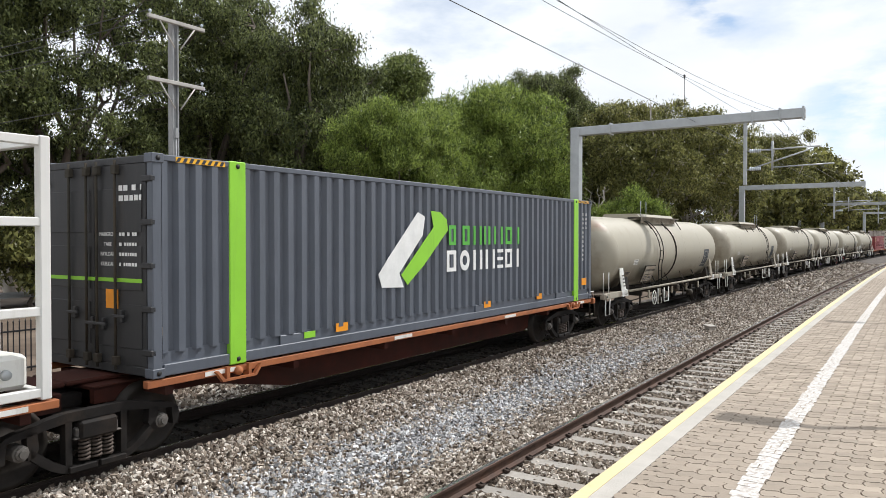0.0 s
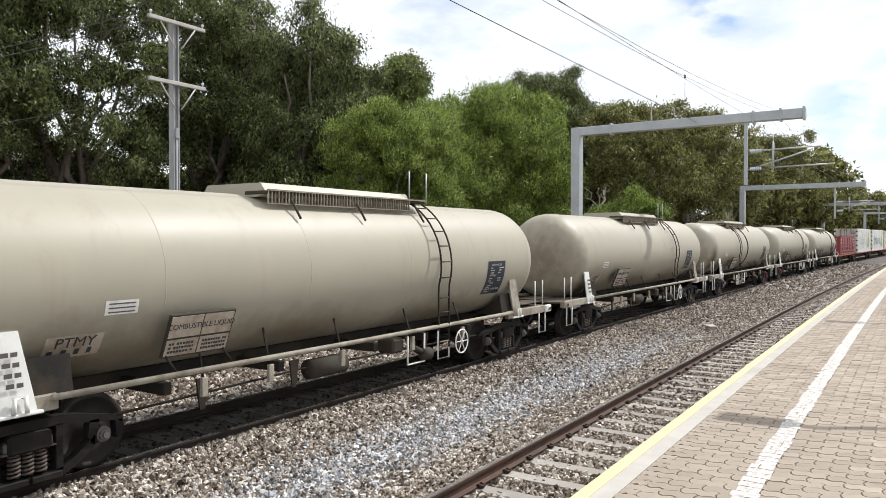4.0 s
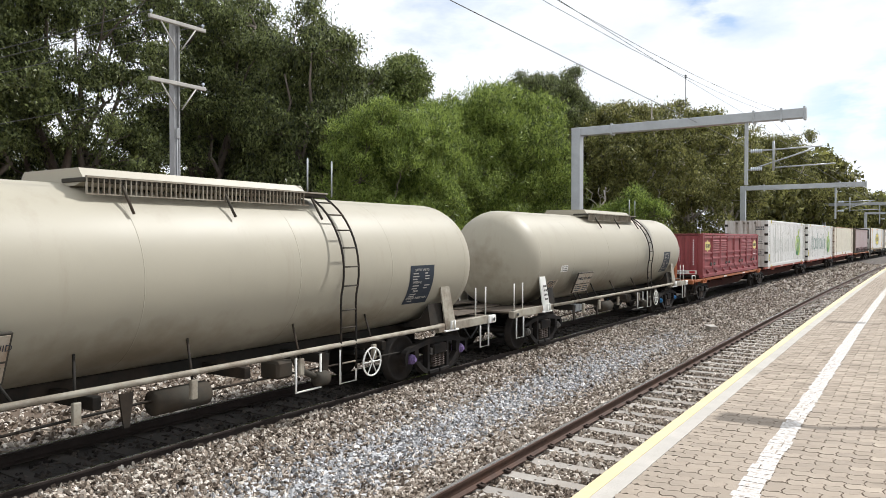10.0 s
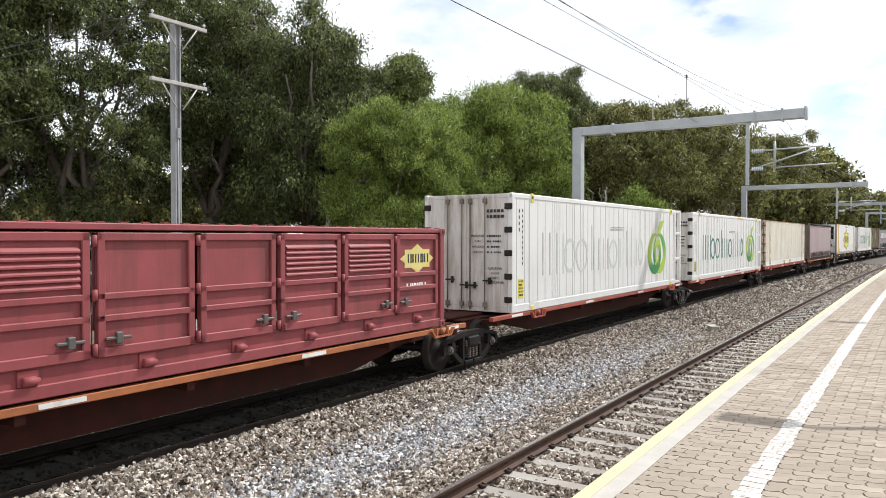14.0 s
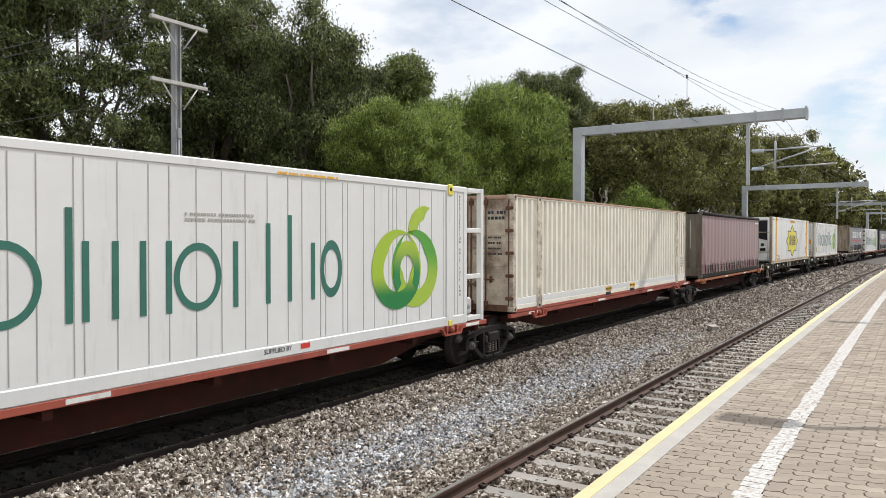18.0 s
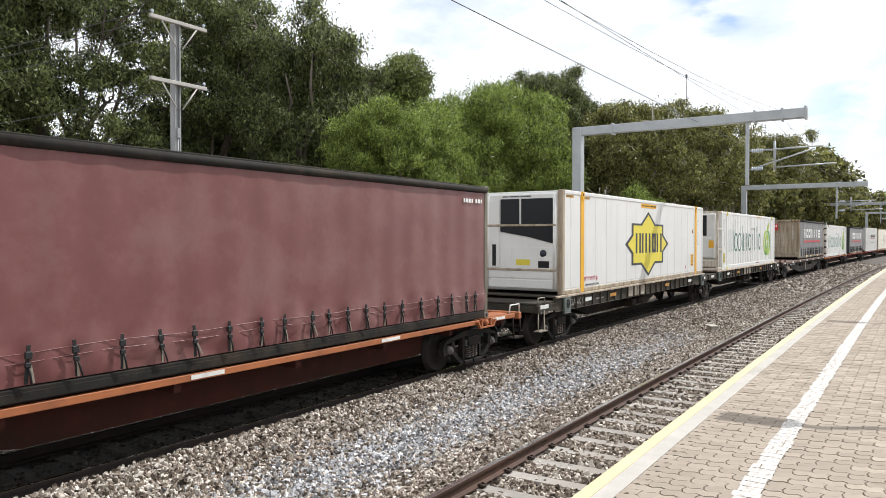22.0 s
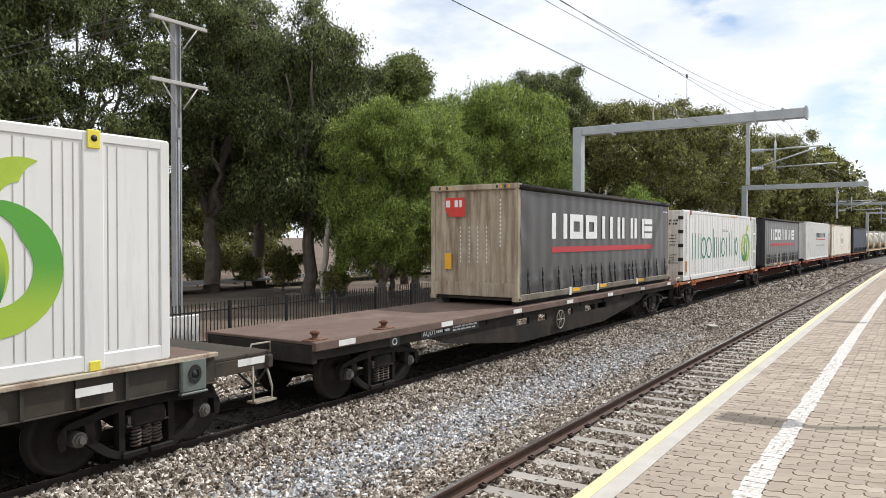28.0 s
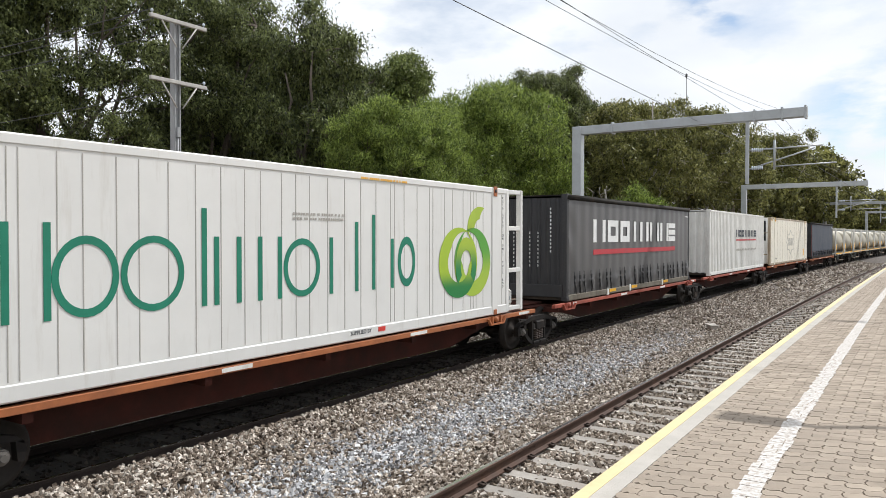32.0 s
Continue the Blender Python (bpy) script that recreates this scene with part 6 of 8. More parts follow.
    hand_wheel(w, 3.08 if ladder > 0.5 else -2.95, -1.36, 0.68, 0.24, white_paint)
    br = Mesh().lathe("x", (-0.4, -0.75, 0.62), [(-0.45, 0.05), (-0.43, 0.17), (0.43, 0.17), (0.45, 0.05)], 16)
    part("air_reservoir", br, frame_olive, w)
    vv = Mesh().tube([(1.4, -1.1, 1.02), (1.4, -1.25, 0.78), (1.75, -1.3, 0.62)], 0.05, 8).lathe("x", (1.85, -1.3, 0.58), [(-0.14, 0.09), (-0.10, 0.12), (0.10, 0.12), (0.14, 0.09)], 12).box(1.2, 1.55, -1.0, -0.6, 0.62, 0.9, 0.04)
    part("discharge_valve", vv, frame_olive, w, "grey discharge valve and pipe")
    for y in (-0.85, 0.55):
        part("brake_rod", Mesh().tube([(-4.6, y, 0.60), (-1.0, y * 0.9, 0.66), (4.6, y, 0.60)], 0.018, 6), frame_dark, w)
    for x in (-3.1, -1.3, 2.4, 3.7):
        part("brake_lever", Mesh().prism([(x - 0.04, 0.42), (x + 0.04, 0.42), (x + 0.10, 0.86), (x - 0.10, 0.86)], "y", -0.90, -0.87), frame_dark, w)
    for x in (-3.9, -1.9, 0.4, 2.0, 3.6):
        part("cross_bearer", Mesh().box(x - 0.06, x + 0.06, -1.22, 1.22, 0.80, 0.96, 0.01), frame_dark, w)
    # marks on the barrel, following its curve
    def curved(name, x0, x1, a0, a1, material, lab="", off=0.006):
        m, v, f, n = Mesh(), [], [], 6
        for i in range(n + 1):
            t = radians(a0 + (a1 - a0) * i / n)
            for x in (x0, x1):
                v.append((x, -(r + off) * math.cos(t), zc + (r + off) * math.sin(t)))
        for i in range(n):
            f.append((2 * i, 2 * i + 1, 2 * i + 3, 2 * i + 2))
        return part(name, m.add(v, f), material, barrel, lab)
    # flammable-liquid board on stand-off brackets, leaning with the barrel
    px = (sign if sign is not None else -2.0)
    board = part("warning_board", Mesh().box(-0.53, 0.53, -0.02, 0.02, -0.31, 0.31, 0.01), frame_olive, w, "pale warning board in a dark frame", m=pose(px, -1.27, 1.56, 22))
    for z0, z1, x0, x1 in ((-0.02, 0.28, -0.5, -0.01), (-0.02, 0.28, 0.01, 0.5), (-0.28, -0.05, -0.5, -0.01), (-0.28, -0.05, 0.01, 0.5)):
        part("board_panel", Mesh().box(x0, x1, -0.026, -0.02, z0, z1), board_paint, board)
    words(board, "COMBUSTIBLE LIQUID", 0.108, pose(0, -0.028, 0.13, 90), sign_ink, "board_lettering")
    bars(board, 3, -0.46, -0.06, -0.25, -0.08, -0.027, sign_ink, int(a), "board_mark")
    bars(board, 3, 0.06, 0.46, -0.25, -0.08, -0.027, sign_ink, int(a) + 1, "board_mark")
    for x in (-0.46, 0.46):
        part("board_strut", Mesh().tube([(px + x, -1.18, 1.30), (px + x + 0.12, -1.28, 1.05)], 0.018, 6), frame_dark, w)
    curved("code_label", -5.40, -4.70, -42, -27, board_paint, "white label with class marks")
    curved("security_label", -4.76, -4.32, -17, -9, white_paint, "small white security label")
    for k in range(3):
        curved("label_mark", -4.72, -4.36, -16 + 2.4 * k, -15.2 + 2.4 * k, cap_grey, off=0.009)
    words(barrel, "PTMY", 0.20, pose(-5.04, -(r + 0.012) * math.cos(radians(31.5)), zc - (r + 0.012) * math.sin(radians(31.5)), 90 + 31.5), sign_ink)
    for x0, x1 in ((0.08, 0.22), (0.25, 0.38), (0.41, 0.54), (0.57, 0.68)):
        curved("code_mark", -5.43 + x0, -5.43 + (x0 + x1) / 2, -40, -36, sign_ink, off=0.009)
    if panel:
        curved("data_panel", 4.38, 5.18, -35, 1, sign_blue, "dark blue data panel with faded lettering")
        rg = random.Random(int(a))
        for wd_, a_ in (("SAFETY VALVES", 3), ("FITTINGS", 14), ("TANK", 22), ("ANNUAL INSPECTION", 29)):
            words(barrel, wd_, 0.068, pose(4.76 if len(wd_) > 8 else 4.64, -(r + 0.011) * math.cos(radians(a_)), zc - (r + 0.011) * math.sin(radians(a_)), 90 + a_), seam_grey)
        for k in range(13):
            x0 = 4.46 + rg.uniform(0, 0.06) + (0.38 if k >= 8 else 0)
            an = (6.0, 8.5, 11.0, 17.0, 19.5, 25.0, 27.0, 32.0)[k % 8]
            curved("panel_mark", x0, x0 + rg.uniform(0.10, 0.22), -an - 0.5, -an + 0.5, seam_grey, off=0.009)
    moving.append((w, c))
    return w


# ---------------------------------------------------------------- containers
def corrugated(x0, x1, z0, z1, y, depth=0.045, pitch=0.28, outward=-1):
    """A side sheet folded into trapezoid ribs."""
    m, pts = Mesh(), []
    n = max(2, round((x1 - x0) / pitch))
    d = (x1 - x0) / n
    for k in range(n):
        s = x0 + k * d
        pts += [(s, 0), (s + d * 0.32, 0), (s + d * 0.50, depth), (s + d * 0.76, depth), (s + d * 0.94, 0)]
    pts.append((x1, 0))
    v, f = [], []
    for x, t in pts:
        for z in (z0, z1):
            v.append((x, y - outward * t, z))
    for i in range(len(pts) - 1):
        f.append((2 * i, 2 * i + 2, 2 * i + 3, 2 * i + 1))
    return m.add(v, f)


def end_corrugated(y0, y1, z0, z1, x, depth=0.04, pitch=0.24, outward=-1):
    m = corrugated(y0, y1, z0, z1, 0, depth, pitch, 1)
    m.v = [(x + (-outward) * (-b), a, z) for a, b, z in m.v]
    return m


def casting(parent, x, y, z, material):
    return part("corner_casting", cached(("cast", material.name), lambda: casting_mesh(material)), None, parent, m=pose(x, y, z))


def casting_mesh(material):
    m = Mesh().box(-0.09, 0.09, -0.085, 0.085, -0.06, 0.06, 0.008)
    return m.mesh("corner_casting", material)




def box_frame(t, Lh, z0, z1, paint, rails=None, half=1.25, posts=(), post_paint=None):
    """Corner posts, castings, top and bottom rails, roof and floor of a container."""
    rails = rails or paint
    for sx in (-1, 1):
        for sy in (-1, 1):
            p = part("corner_post", Mesh().box(min(sx * Lh, sx * (Lh - 0.14)), max(sx * Lh, sx * (Lh - 0.14)), min(sy * half, sy * (half - 0.12)), max(sy * half, sy * (half - 0.12)), z0 + 0.1, z1 - 0.1, 0.012), paint, t)
            for z in (z0 + 0.06, z1 - 0.06):
                c = casting(t, sx * (Lh - 0.075), sy * (half - 0.07), z, paint)
            if sy < 0:
                for z in (z0 + 0.06, z1 - 0.06):
                    part("casting_hole", cached("hole", lambda: Mesh().lathe("y", (0, 0, 0), [(-0.003, 0.034), (0.003, 0.034)], 10).mesh("casting_hole", black_rubber)), None, t, m=pose(sx * (Lh - 0.075), -half - 0.017, z))
    for sy in (-1, 1):
        part("top_rail", Mesh().box(-Lh + 0.16, Lh - 0.16, min(sy * half, sy * (half - 0.07)), max(sy * half, sy * (half - 0.07)), z1 - 0.09, z1 - 0.01, 0.01), rails, t)
        part("bottom_rail", Mesh().box(-Lh + 0.16, Lh - 0.16, min(sy * half, sy * (half - 0.07)), max(sy * half, sy * (half - 0.07)), z0 + 0.01, z0 + 0.16, 0.01), rails, t)
        for x in posts:
            ps = part("lifting_post", Mesh().box(x - 0.15, x + 0.15, min(sy * (half + 0.012), sy * (half - 0.12)), max(sy * (half + 0.012), sy * (half - 0.12)), z0, z1, 0.012), post_paint or paint, t)
            if sy < 0:
                for z in (z0 + 0.07, z1 - 0.07):
                    part("casting_hole", CACHE["hole"], None, t, m=pose(x, -half - 0.015, z))
    part("roof", Mesh().box(-Lh + 0.05, Lh - 0.05, -half + 0.03, half - 0.03, z1 - 0.05, z1 - 0.015), rails, t)
    part("floor", Mesh().box(-Lh + 0.05, Lh - 0.05, -half + 0.05, half - 0.05, z0 + 0.02, z0 + 0.14), frame_dark, t)


def chevrons(t, x0, x1, z, y, end=False, n=8):
    m, k = Mesh(), Mesh()
    d = (x1 - x0) / n
    for i in range(n):
        a = x0 + i * d
        pts = [(a, z - 0.03), (a + d * 0.5, z - 0.03), (a + d * 0.9, z + 0.03), (a + d * 0.4, z + 0.03)]
        m.prism(pts, "x" if end else "y", y - 0.004, y)
    part("warning_chevrons", m, sign_ink, t, "yellow and black warning chevrons")
    b_ = (x0, x1, z - 0.035, z + 0.035)
    part("chevron_plate", Mesh().box(b_[0], b_[1], y - 0.002, y, b_[2], b_[3]) if not end else Mesh().box(y - 0.002, y, b_[0], b_[1], b_[2], b_[3]), amber, t)


def container_doors(t, x, z0, z1, paint, half=1.25, hinge=None, rods=4, rod_mat=None, seed=1, ink=None, heavy=False):
    """Double doors in the end that faces the camera first: leaves, lock rods, hinges, writing."""
    hinge, ink = hinge or paint, ink or logo_white
    for s in (-1, 1):
        y0, y1 = (0.01, half - 0.13) if s > 0 else (-half + 0.13, -0.01)
        d = part("door_leaf", Mesh().box(x, x + 0.05, y0, y1, z0 + 0.13, z1 - 0.12, 0.008), paint, t)
        for k in range(0 if heavy else 3):
            zz = z0 + 0.35 + (z1 - z0 - 0.6) * k / 3
            part("door_rib", Mesh().box(x - 0.012, x, y0 + 0.08, y1 - 0.08, zz, zz + (z1 - z0) * 0.2, 0.008), paint, d)
        for k in (0, 1):
            yy = s * (0.12 + 0.41 * k)
            part("lock_rod", Mesh().tube([(x - 0.045, yy, z0 + 0.06), (x - 0.045, yy, z1 - 0.06)], 0.019, 8), rod_mat or galv, d, "vertical lock rod")
            for zz in (z0 + 0.12, z1 - 0.24):
                part("rod_cam", Mesh().box(x - 0.075, x, yy - 0.05, yy + 0.05, zz, zz + 0.12, 0.01), rod_mat or galv, d)
            part("lock_handle", Mesh().box(x - 0.07, x - 0.045, yy - 0.22, yy + 0.05, z0 + 0.62 + 0.12 * k, z0 + 0.66 + 0.12 * k, 0.008).box(x - 0.06, x, yy - 0.16, yy - 0.1, z0 + 0.56 + 0.12 * k, z0 + 0.72 + 0.12 * k, 0.01), hinge, d)
        for k in range(5):
            zz = z0 + 0.32 + (z1 - z0 - 0.64) * k / 4
            yy = s * (half - 0.10)
            part("hinge", Mesh().box(x - 0.03, x + 0.05, yy - 0.10, yy + 0.10, zz - (0.07 if heavy else 0.04), zz + (0.07 if heavy else 0.04), 0.012), hinge, d)
    part("door_header", Mesh().box(x, x + 0.1, -half + 0.12, half - 0.12, z1 - 0.12, z1 - 0.02, 0.01), paint, t)
    part("door_sill", Mesh().box(x, x + 0.1, -half + 0.12, half - 0.12, z0 + 0.01, z0 + 0.13, 0.01), paint, t)
    bars(t, 2, half * 0.46, half * 0.84, z1 - 0.62, z1 - 0.36, x - 0.014, ink, seed, "number_mark", True)
    for k, wd in enumerate(("MAXGROSS", "TARE", "PAYLOAD", "CUB.CAP.")):
        words(t, wd, 0.072, facing_end(x - 0.014, -0.325, z1 - 1.02 - 0.13 * k), ink)
        bars(t, 1, 0.58, 0.95, z1 - 1.06 - 0.13 * k, z1 - 0.98 - 0.13 * k, x - 0.014, ink, seed + k, "figure_marks", True)


def rear_wall(t, x, z0, z1, paint, half=1.25):
    part("end_wall", Mesh().box(x - 0.05, x, -half + 0.1, half - 0.1, z0 + 0.1, z1 - 0.08, 0.01), paint, t)


def thing(name, label, s0, s1, cat="container", group="containers on the train"):
    t = tagged(new(name), label, cat, group)
    moving.append((t, (s0 + s1) / 2))
    return t, (s1 - s0) / 2


def slate_container(s0, s1, z0, z1):
    t, L = thing("shipping_container", "slate-grey corrugated container with lime green posts and emblem", s0, s1)
    box_frame(t, L, z0, z1, slate, posts=(-L + 1.365, L - 1.12), post_paint=lime)
    z2 = z0 + 0.30
    for sy in (-1, 1):
        for a, b in ((-L + 0.14, -L + 1.215), (-L + 1.515, L - 1.27), (L - 0.97, L - 0.14)):
            m = corrugated(a, b, z2, z1 - 0.09, sy * 1.245, 0.068, 0.285, sy)
            part("side_panel", m, slate, t)
    part("sill_web", Mesh().box(-L + 0.15, L - 0.15, -1.20, -1.17, z0 + 0.14, z2 + 0.02), slate, t)
    for x0, x1 in ((-L + 2.2, -L + 2.9), (-L + 8.0, -L + 8.6), (L - 2.4, L - 1.7)):
        part("fork_pocket_cover", Mesh().box(x0, x1, -1.235, -1.19, z0 + 0.10, z0 + 0.30, 0.01), slate, t)
    container_doors(t, -L, z0, z1, slate_dark, rod_mat=frame_olive, seed=5)
    end_plate(t, "green_band", -1.05, 1.05, z0 + 1.2, z0 + 1.25, -L - 0.012, lime)
    end_plate(t, "caution_label", -0.55, -0.28, z0 + 0.85, z0 + 1.1, -L - 0.013, sign_orange, label="orange caution label")
    rear_wall(t, L, z0, z1, slate)
    chevrons(t, -L + 0.35, -L + 1.15, z1 - 0.06, -1.25)
    chevrons(t, L - 0.95, L - 0.2, z1 - 0.06, -1.25)
    for matl, pts in ((logo_white, [(-2.74, 2.16), (-2.64, 1.92), (-1.98, 1.89), (-2.12, 2.16), (-1.36, 2.86), (-1.28, 3.22), (-1.52, 3.30), (-2.44, 2.46)]),
                      (lime, [(-1.86, 1.93), (-1.32, 2.28), (-0.46, 2.96), (-0.50, 3.18), (-0.74, 3.32), (-1.08, 3.34), (-0.98, 3.02), (-2.06, 2.12)])):
        part("emblem_stroke", Mesh().prism(pts, "y", -1.256, -1.249), matl, t)
    one = [(-0.42, -0.15, 0, 1, "frame"), (0.11, 0.40, 0, 1, "frame"), (0.56, 0.66, 0, 1, 1), (0.83, 1.30, 0, 1, 3), (1.47, 1.88, 0, 1, 2), (2.02, 2.34, 0, 1, "frame"), (2.47, 2.86, 0, 1, 1)]
    two = [(-0.50, -0.14, 0, 1, "frame"), (0.01, 0.40, 0, 1, "oval"), (0.56, 0.94, 0, 1, 2), (1.09, 1.51, 0, 1, 2), (1.63, 1.90, 0, 1, "lines"), (2.0, 2.34, 0, 1, "frame"), (2.45, 2.81, 0, 1, 1)]
    blocks(t, 2.66, 3.065, -1.252, one, logo_green, 0.09)
    blocks(t, 2.12, 2.55, -1.252, two, logo_white, 0.10)
    for x in (-L + 3.45, -L + 8.35, L - 3.6):
        plate(t, "caution_label", x, x + 0.30, z0 + 0.22, z0 + 0.36, -1.238, sign_orange)
    plate(t, "green_arrow", -L + 2.7, -L + 2.95, z0 + 0.20, z0 + 0.30, -1.242, lime)
    plate(t, "caution_label", L - 0.72, L - 0.38, z0 + 0.42, z0 + 0.62, -1.254, sign_orange, label="orange caution label")
    column(t, 11, L - 0.62, z1 - 1.75, z1 - 0.35, -1.25, 0.07, logo_white)
    column(t, 4, L - 0.40, z1 - 0.85, z1 - 0.35, -1.25, 0.07, logo_white)
    return t


def cream_container(s0, s1, z0, z1):
    t, L = thing("shipping_container", "cream corrugated container streaked with rust at its ends", s0, s1)
    box_frame(t, L, z0, z1, rust, rails=cream_box, posts=(-L + 1.40, L - 1.22), post_paint=rust)
    part("eave_rail", Mesh().box(-L + 0.1, L - 0.1, -1.262, -1.20, z1 - 0.05, z1 + 0.0, 0.01), rust_red, t, "rusted top edge")
    for sy in (-1, 1):
        for a, b in ((-L + 0.14, -L + 1.25), (-L + 1.55, L - 1.37), (L - 1.07, L - 0.14)):
            part("side_panel", corrugated(a, b, z0 + 0.30, z1 - 0.09, sy * 1.245, 0.068, 0.285, sy), cream_box, t)
    part("sill_panel", Mesh().box(-L + 0.15, L - 0.15, -1.245, -1.19, z0 + 0.06, z0 + 0.32, 0.01), reefer_white, t, "smooth white sill panel")
    part("lower_rail", Mesh().box(-L + 0.15, L - 0.15, -1.255, -1.18, z0 - 0.03, z0 + 0.06, 0.01), redrail, t)
    for x in (-1.40, 0.76):
        plate(t, "caution_label", x, x + 0.50, z0 + 0.13, z0 + 0.27, -1.246, amber, label="yellow notice plate")
        words(t, "EMPTY ONLY", 0.082, facing_side(x + 0.25, -1.2515, z0 + 0.20), sign_ink)
        plate(t, "fork_slot", x + 0.0, x + 0.42, z0 + 0.02, z0 + 0.11, -1.256, black_rubber)
    container_doors(t, -L, z0, z1, rust_door, hinge=rust_brown, rod_mat=rust_brown, seed=9, ink=sign_ink)
    part("rusted_sill", Mesh().box(-L - 0.015, -L + 0.02, -1.12, 1.12, z0 + 0.0, z0 + 0.16, 0.01), rust_brown, t, "rust-eaten door sill")
    part("rusted_header", Mesh().box(-L - 0.015, -L + 0.02, -1.12, 1.12, z1 - 0.10, z1 - 0.01, 0.01), rust_red, t)
    for y in (-1.13, 0.0, 1.13):
        part("door_gasket", Mesh().box(-L - 0.006, -L + 0.01, y - 0.018, y + 0.018, z0 + 0.13, z1 - 0.12), rust_brown, t)
    rear_wall(t, L, z0, z1, rust)
    column(t, 11, L - 0.55, z0 + 1.1, z1 - 0.4, -1.25, 0.07, sign_ink)
    column(t, 4, L - 0.32, z1 - 0.9, z1 - 0.4, -1.25, 0.07, sign_ink)
    bars(t, 4, L - 0.75, L - 0.3, z0 + 0.6, z0 + 1.0, -1.25, seam_grey, 4)
    return t


def open_red_container(s0, s1, z0, z1):
    t, L = thing("half_height_container", "dull red half-height container with louvred side doors and yellow emblems", s0, s1)
    box_frame(t, L, z0, z1, red_box)
    part("sill_web", Mesh().box(-L + 0.14, L - 0.14, -1.20, -1.15, z0 + 0.12, z0 + 0.42, 0.01), red_box, t)
    n = 8
    d = (2 * L - 0.36) / n
    for sy in (-1, 1):
        for k in range(n):
            x0, x1 = -L + 0.18 + k * d + 0.045, -L + 0.18 + (k + 1) * d - 0.045
            za, zb = z0 + 0.36, z1 - 0.12
            dr_ = part("side_door", Mesh().box(x0, x1, sy * 1.19 - 0.02, sy * 1.19 + 0.02, za, zb, 0.006), red_box, t)
            yf = sy * 1.21
            fr = Mesh()
            for a, b, c_, e in ((x0, x0 + 0.10, za, zb), (x1 - 0.10, x1, za, zb), (x0, x1, za, za + 0.12), (x0, x1, zb - 0.10, zb), (x0, x1, za + 0.42, za + 0.50), (x0, x1, za + 0.68, za + 0.76)):
                fr.box(a, b, min(yf, yf + sy * 0.045), max(yf, yf + sy * 0.045), c_, e, 0.01)
            part("door_frame", fr, red_box, dr_)
            if k in (1, 2, 5, 6):
                for j in range(6):
                    zz = za + 0.82 + (zb - za - 0.98) * j / 6
                    part("louvre", Mesh().prism([(yf, zz), (yf + sy * 0.05, zz + 0.01), (yf + sy * 0.05, zz + 0.03), (yf, zz + 0.085)], "x", x0 + 0.12, x1 - 0.12), red_box, dr_)
            if sy < 0:
                xh = x1 - 0.25 if k % 2 == 0 else x0 + 0.25
                part("door_latch", Mesh().box(xh - 0.17, xh + 0.17, -1.29, -1.25, za + 0.20, za + 0.24, 0.01).box(xh - 0.04, xh + 0.05, -1.30, -1.24, za + 0.15, za + 0.29, 0.01), cap_grey, dr_, "steel door latch")
                for j in range(3):
                    zz = za + 0.1 + (zb - za - 0.2) * j / 2
                    part("hinge", Mesh().lathe("z", (x0 - 0.03, -1.235, zz), [(-0.07, 0.035), (0.07, 0.035)], 8), red_box, dr_)
        if sy < 0:
            for k in range(n):
                xx = -L + 0.18 + (k + 0.5) * d
                part("tie_down_roller", Mesh().lathe("x", (xx, -1.25, z0 + 0.22), [(-0.09, 0.03), (-0.085, 0.055), (0.05, 0.055), (0.06, 0.04), (0.10, 0.03)], 10).box(xx - 0.13, xx + 0.1, -1.23, -1.18, z0 + 0.16, z0 + 0.34, 0.01), red_box, t)
    star(t, -5.11, 2.44, 1.17, 0.55, -1.215, pale_yellow, pale_yellow, sign_ink)
    star(t, 5.12, 2.42, 1.12, 0.56, -1.215, pale_yellow, pale_yellow, sign_ink)
    bars(t, 1, 4.77, 5.42, 1.88, 1.98, -1.214, logo_white, 8, "number_mark")
    part("end_panel", end_corrugated(-1.13, 1.13, z0 + 0.12, z1 - 0.09, -L + 0.03, 0.045, 0.27), red_box, t)
    part("far_end_panel", end_corrugated(-1.13, 1.13, z0 + 0.12, z1 - 0.09, L - 0.03, 0.045, 0.27, 1), red_box, t)
    end_plate(t, "slogan_board", -1.0, 1.0, z0 + 0.17, z0 + 0.33, -L - 0.02, white_paint, 0.01, "long white slogan board")
    words(t, "YOU ARE PASSING ANOTHER", 0.112, facing_end(-L - 0.033, 0.20, z0 + 0.25), sign_ink)
    end_plate(t, "brand_mark", -0.92, -0.68, z0 + 0.20, z0 + 0.30, -L - 0.03, stripe_red)
    column(t, 11, -0.85, z0 + 0.55, z1 - 0.25, -L - 0.018, 0.07, logo_white, True)
    for y in (0.5, 0.25, 0.0, -0.25):
        column(t, 7, y, z0 + 0.7, z1 - 0.6, -L - 0.018, 0.035, logo_white, True)
    end_plate(t, "caution_label", 0.72, 0.80, z0 + 0.75, z0 + 0.98, -L - 0.02, amber)
    tb = Mesh()
    for k in range(40):
        x = -L + 0.2 + (2 * L - 0.4) * k / 39
        tb.box(x - 0.05, x + 0.05, -1.22, -1.16, z1 - 0.02, z1 + 0.012)
    part("tarpaulin_edge", Mesh().box(-L + 0.1, L - 0.1, -1.20, 1.20, z1 - 0.03, z1 - 0.005, 0.005), red_box, t)
    part("rope_cleat", tb, red_box, t)
    return t


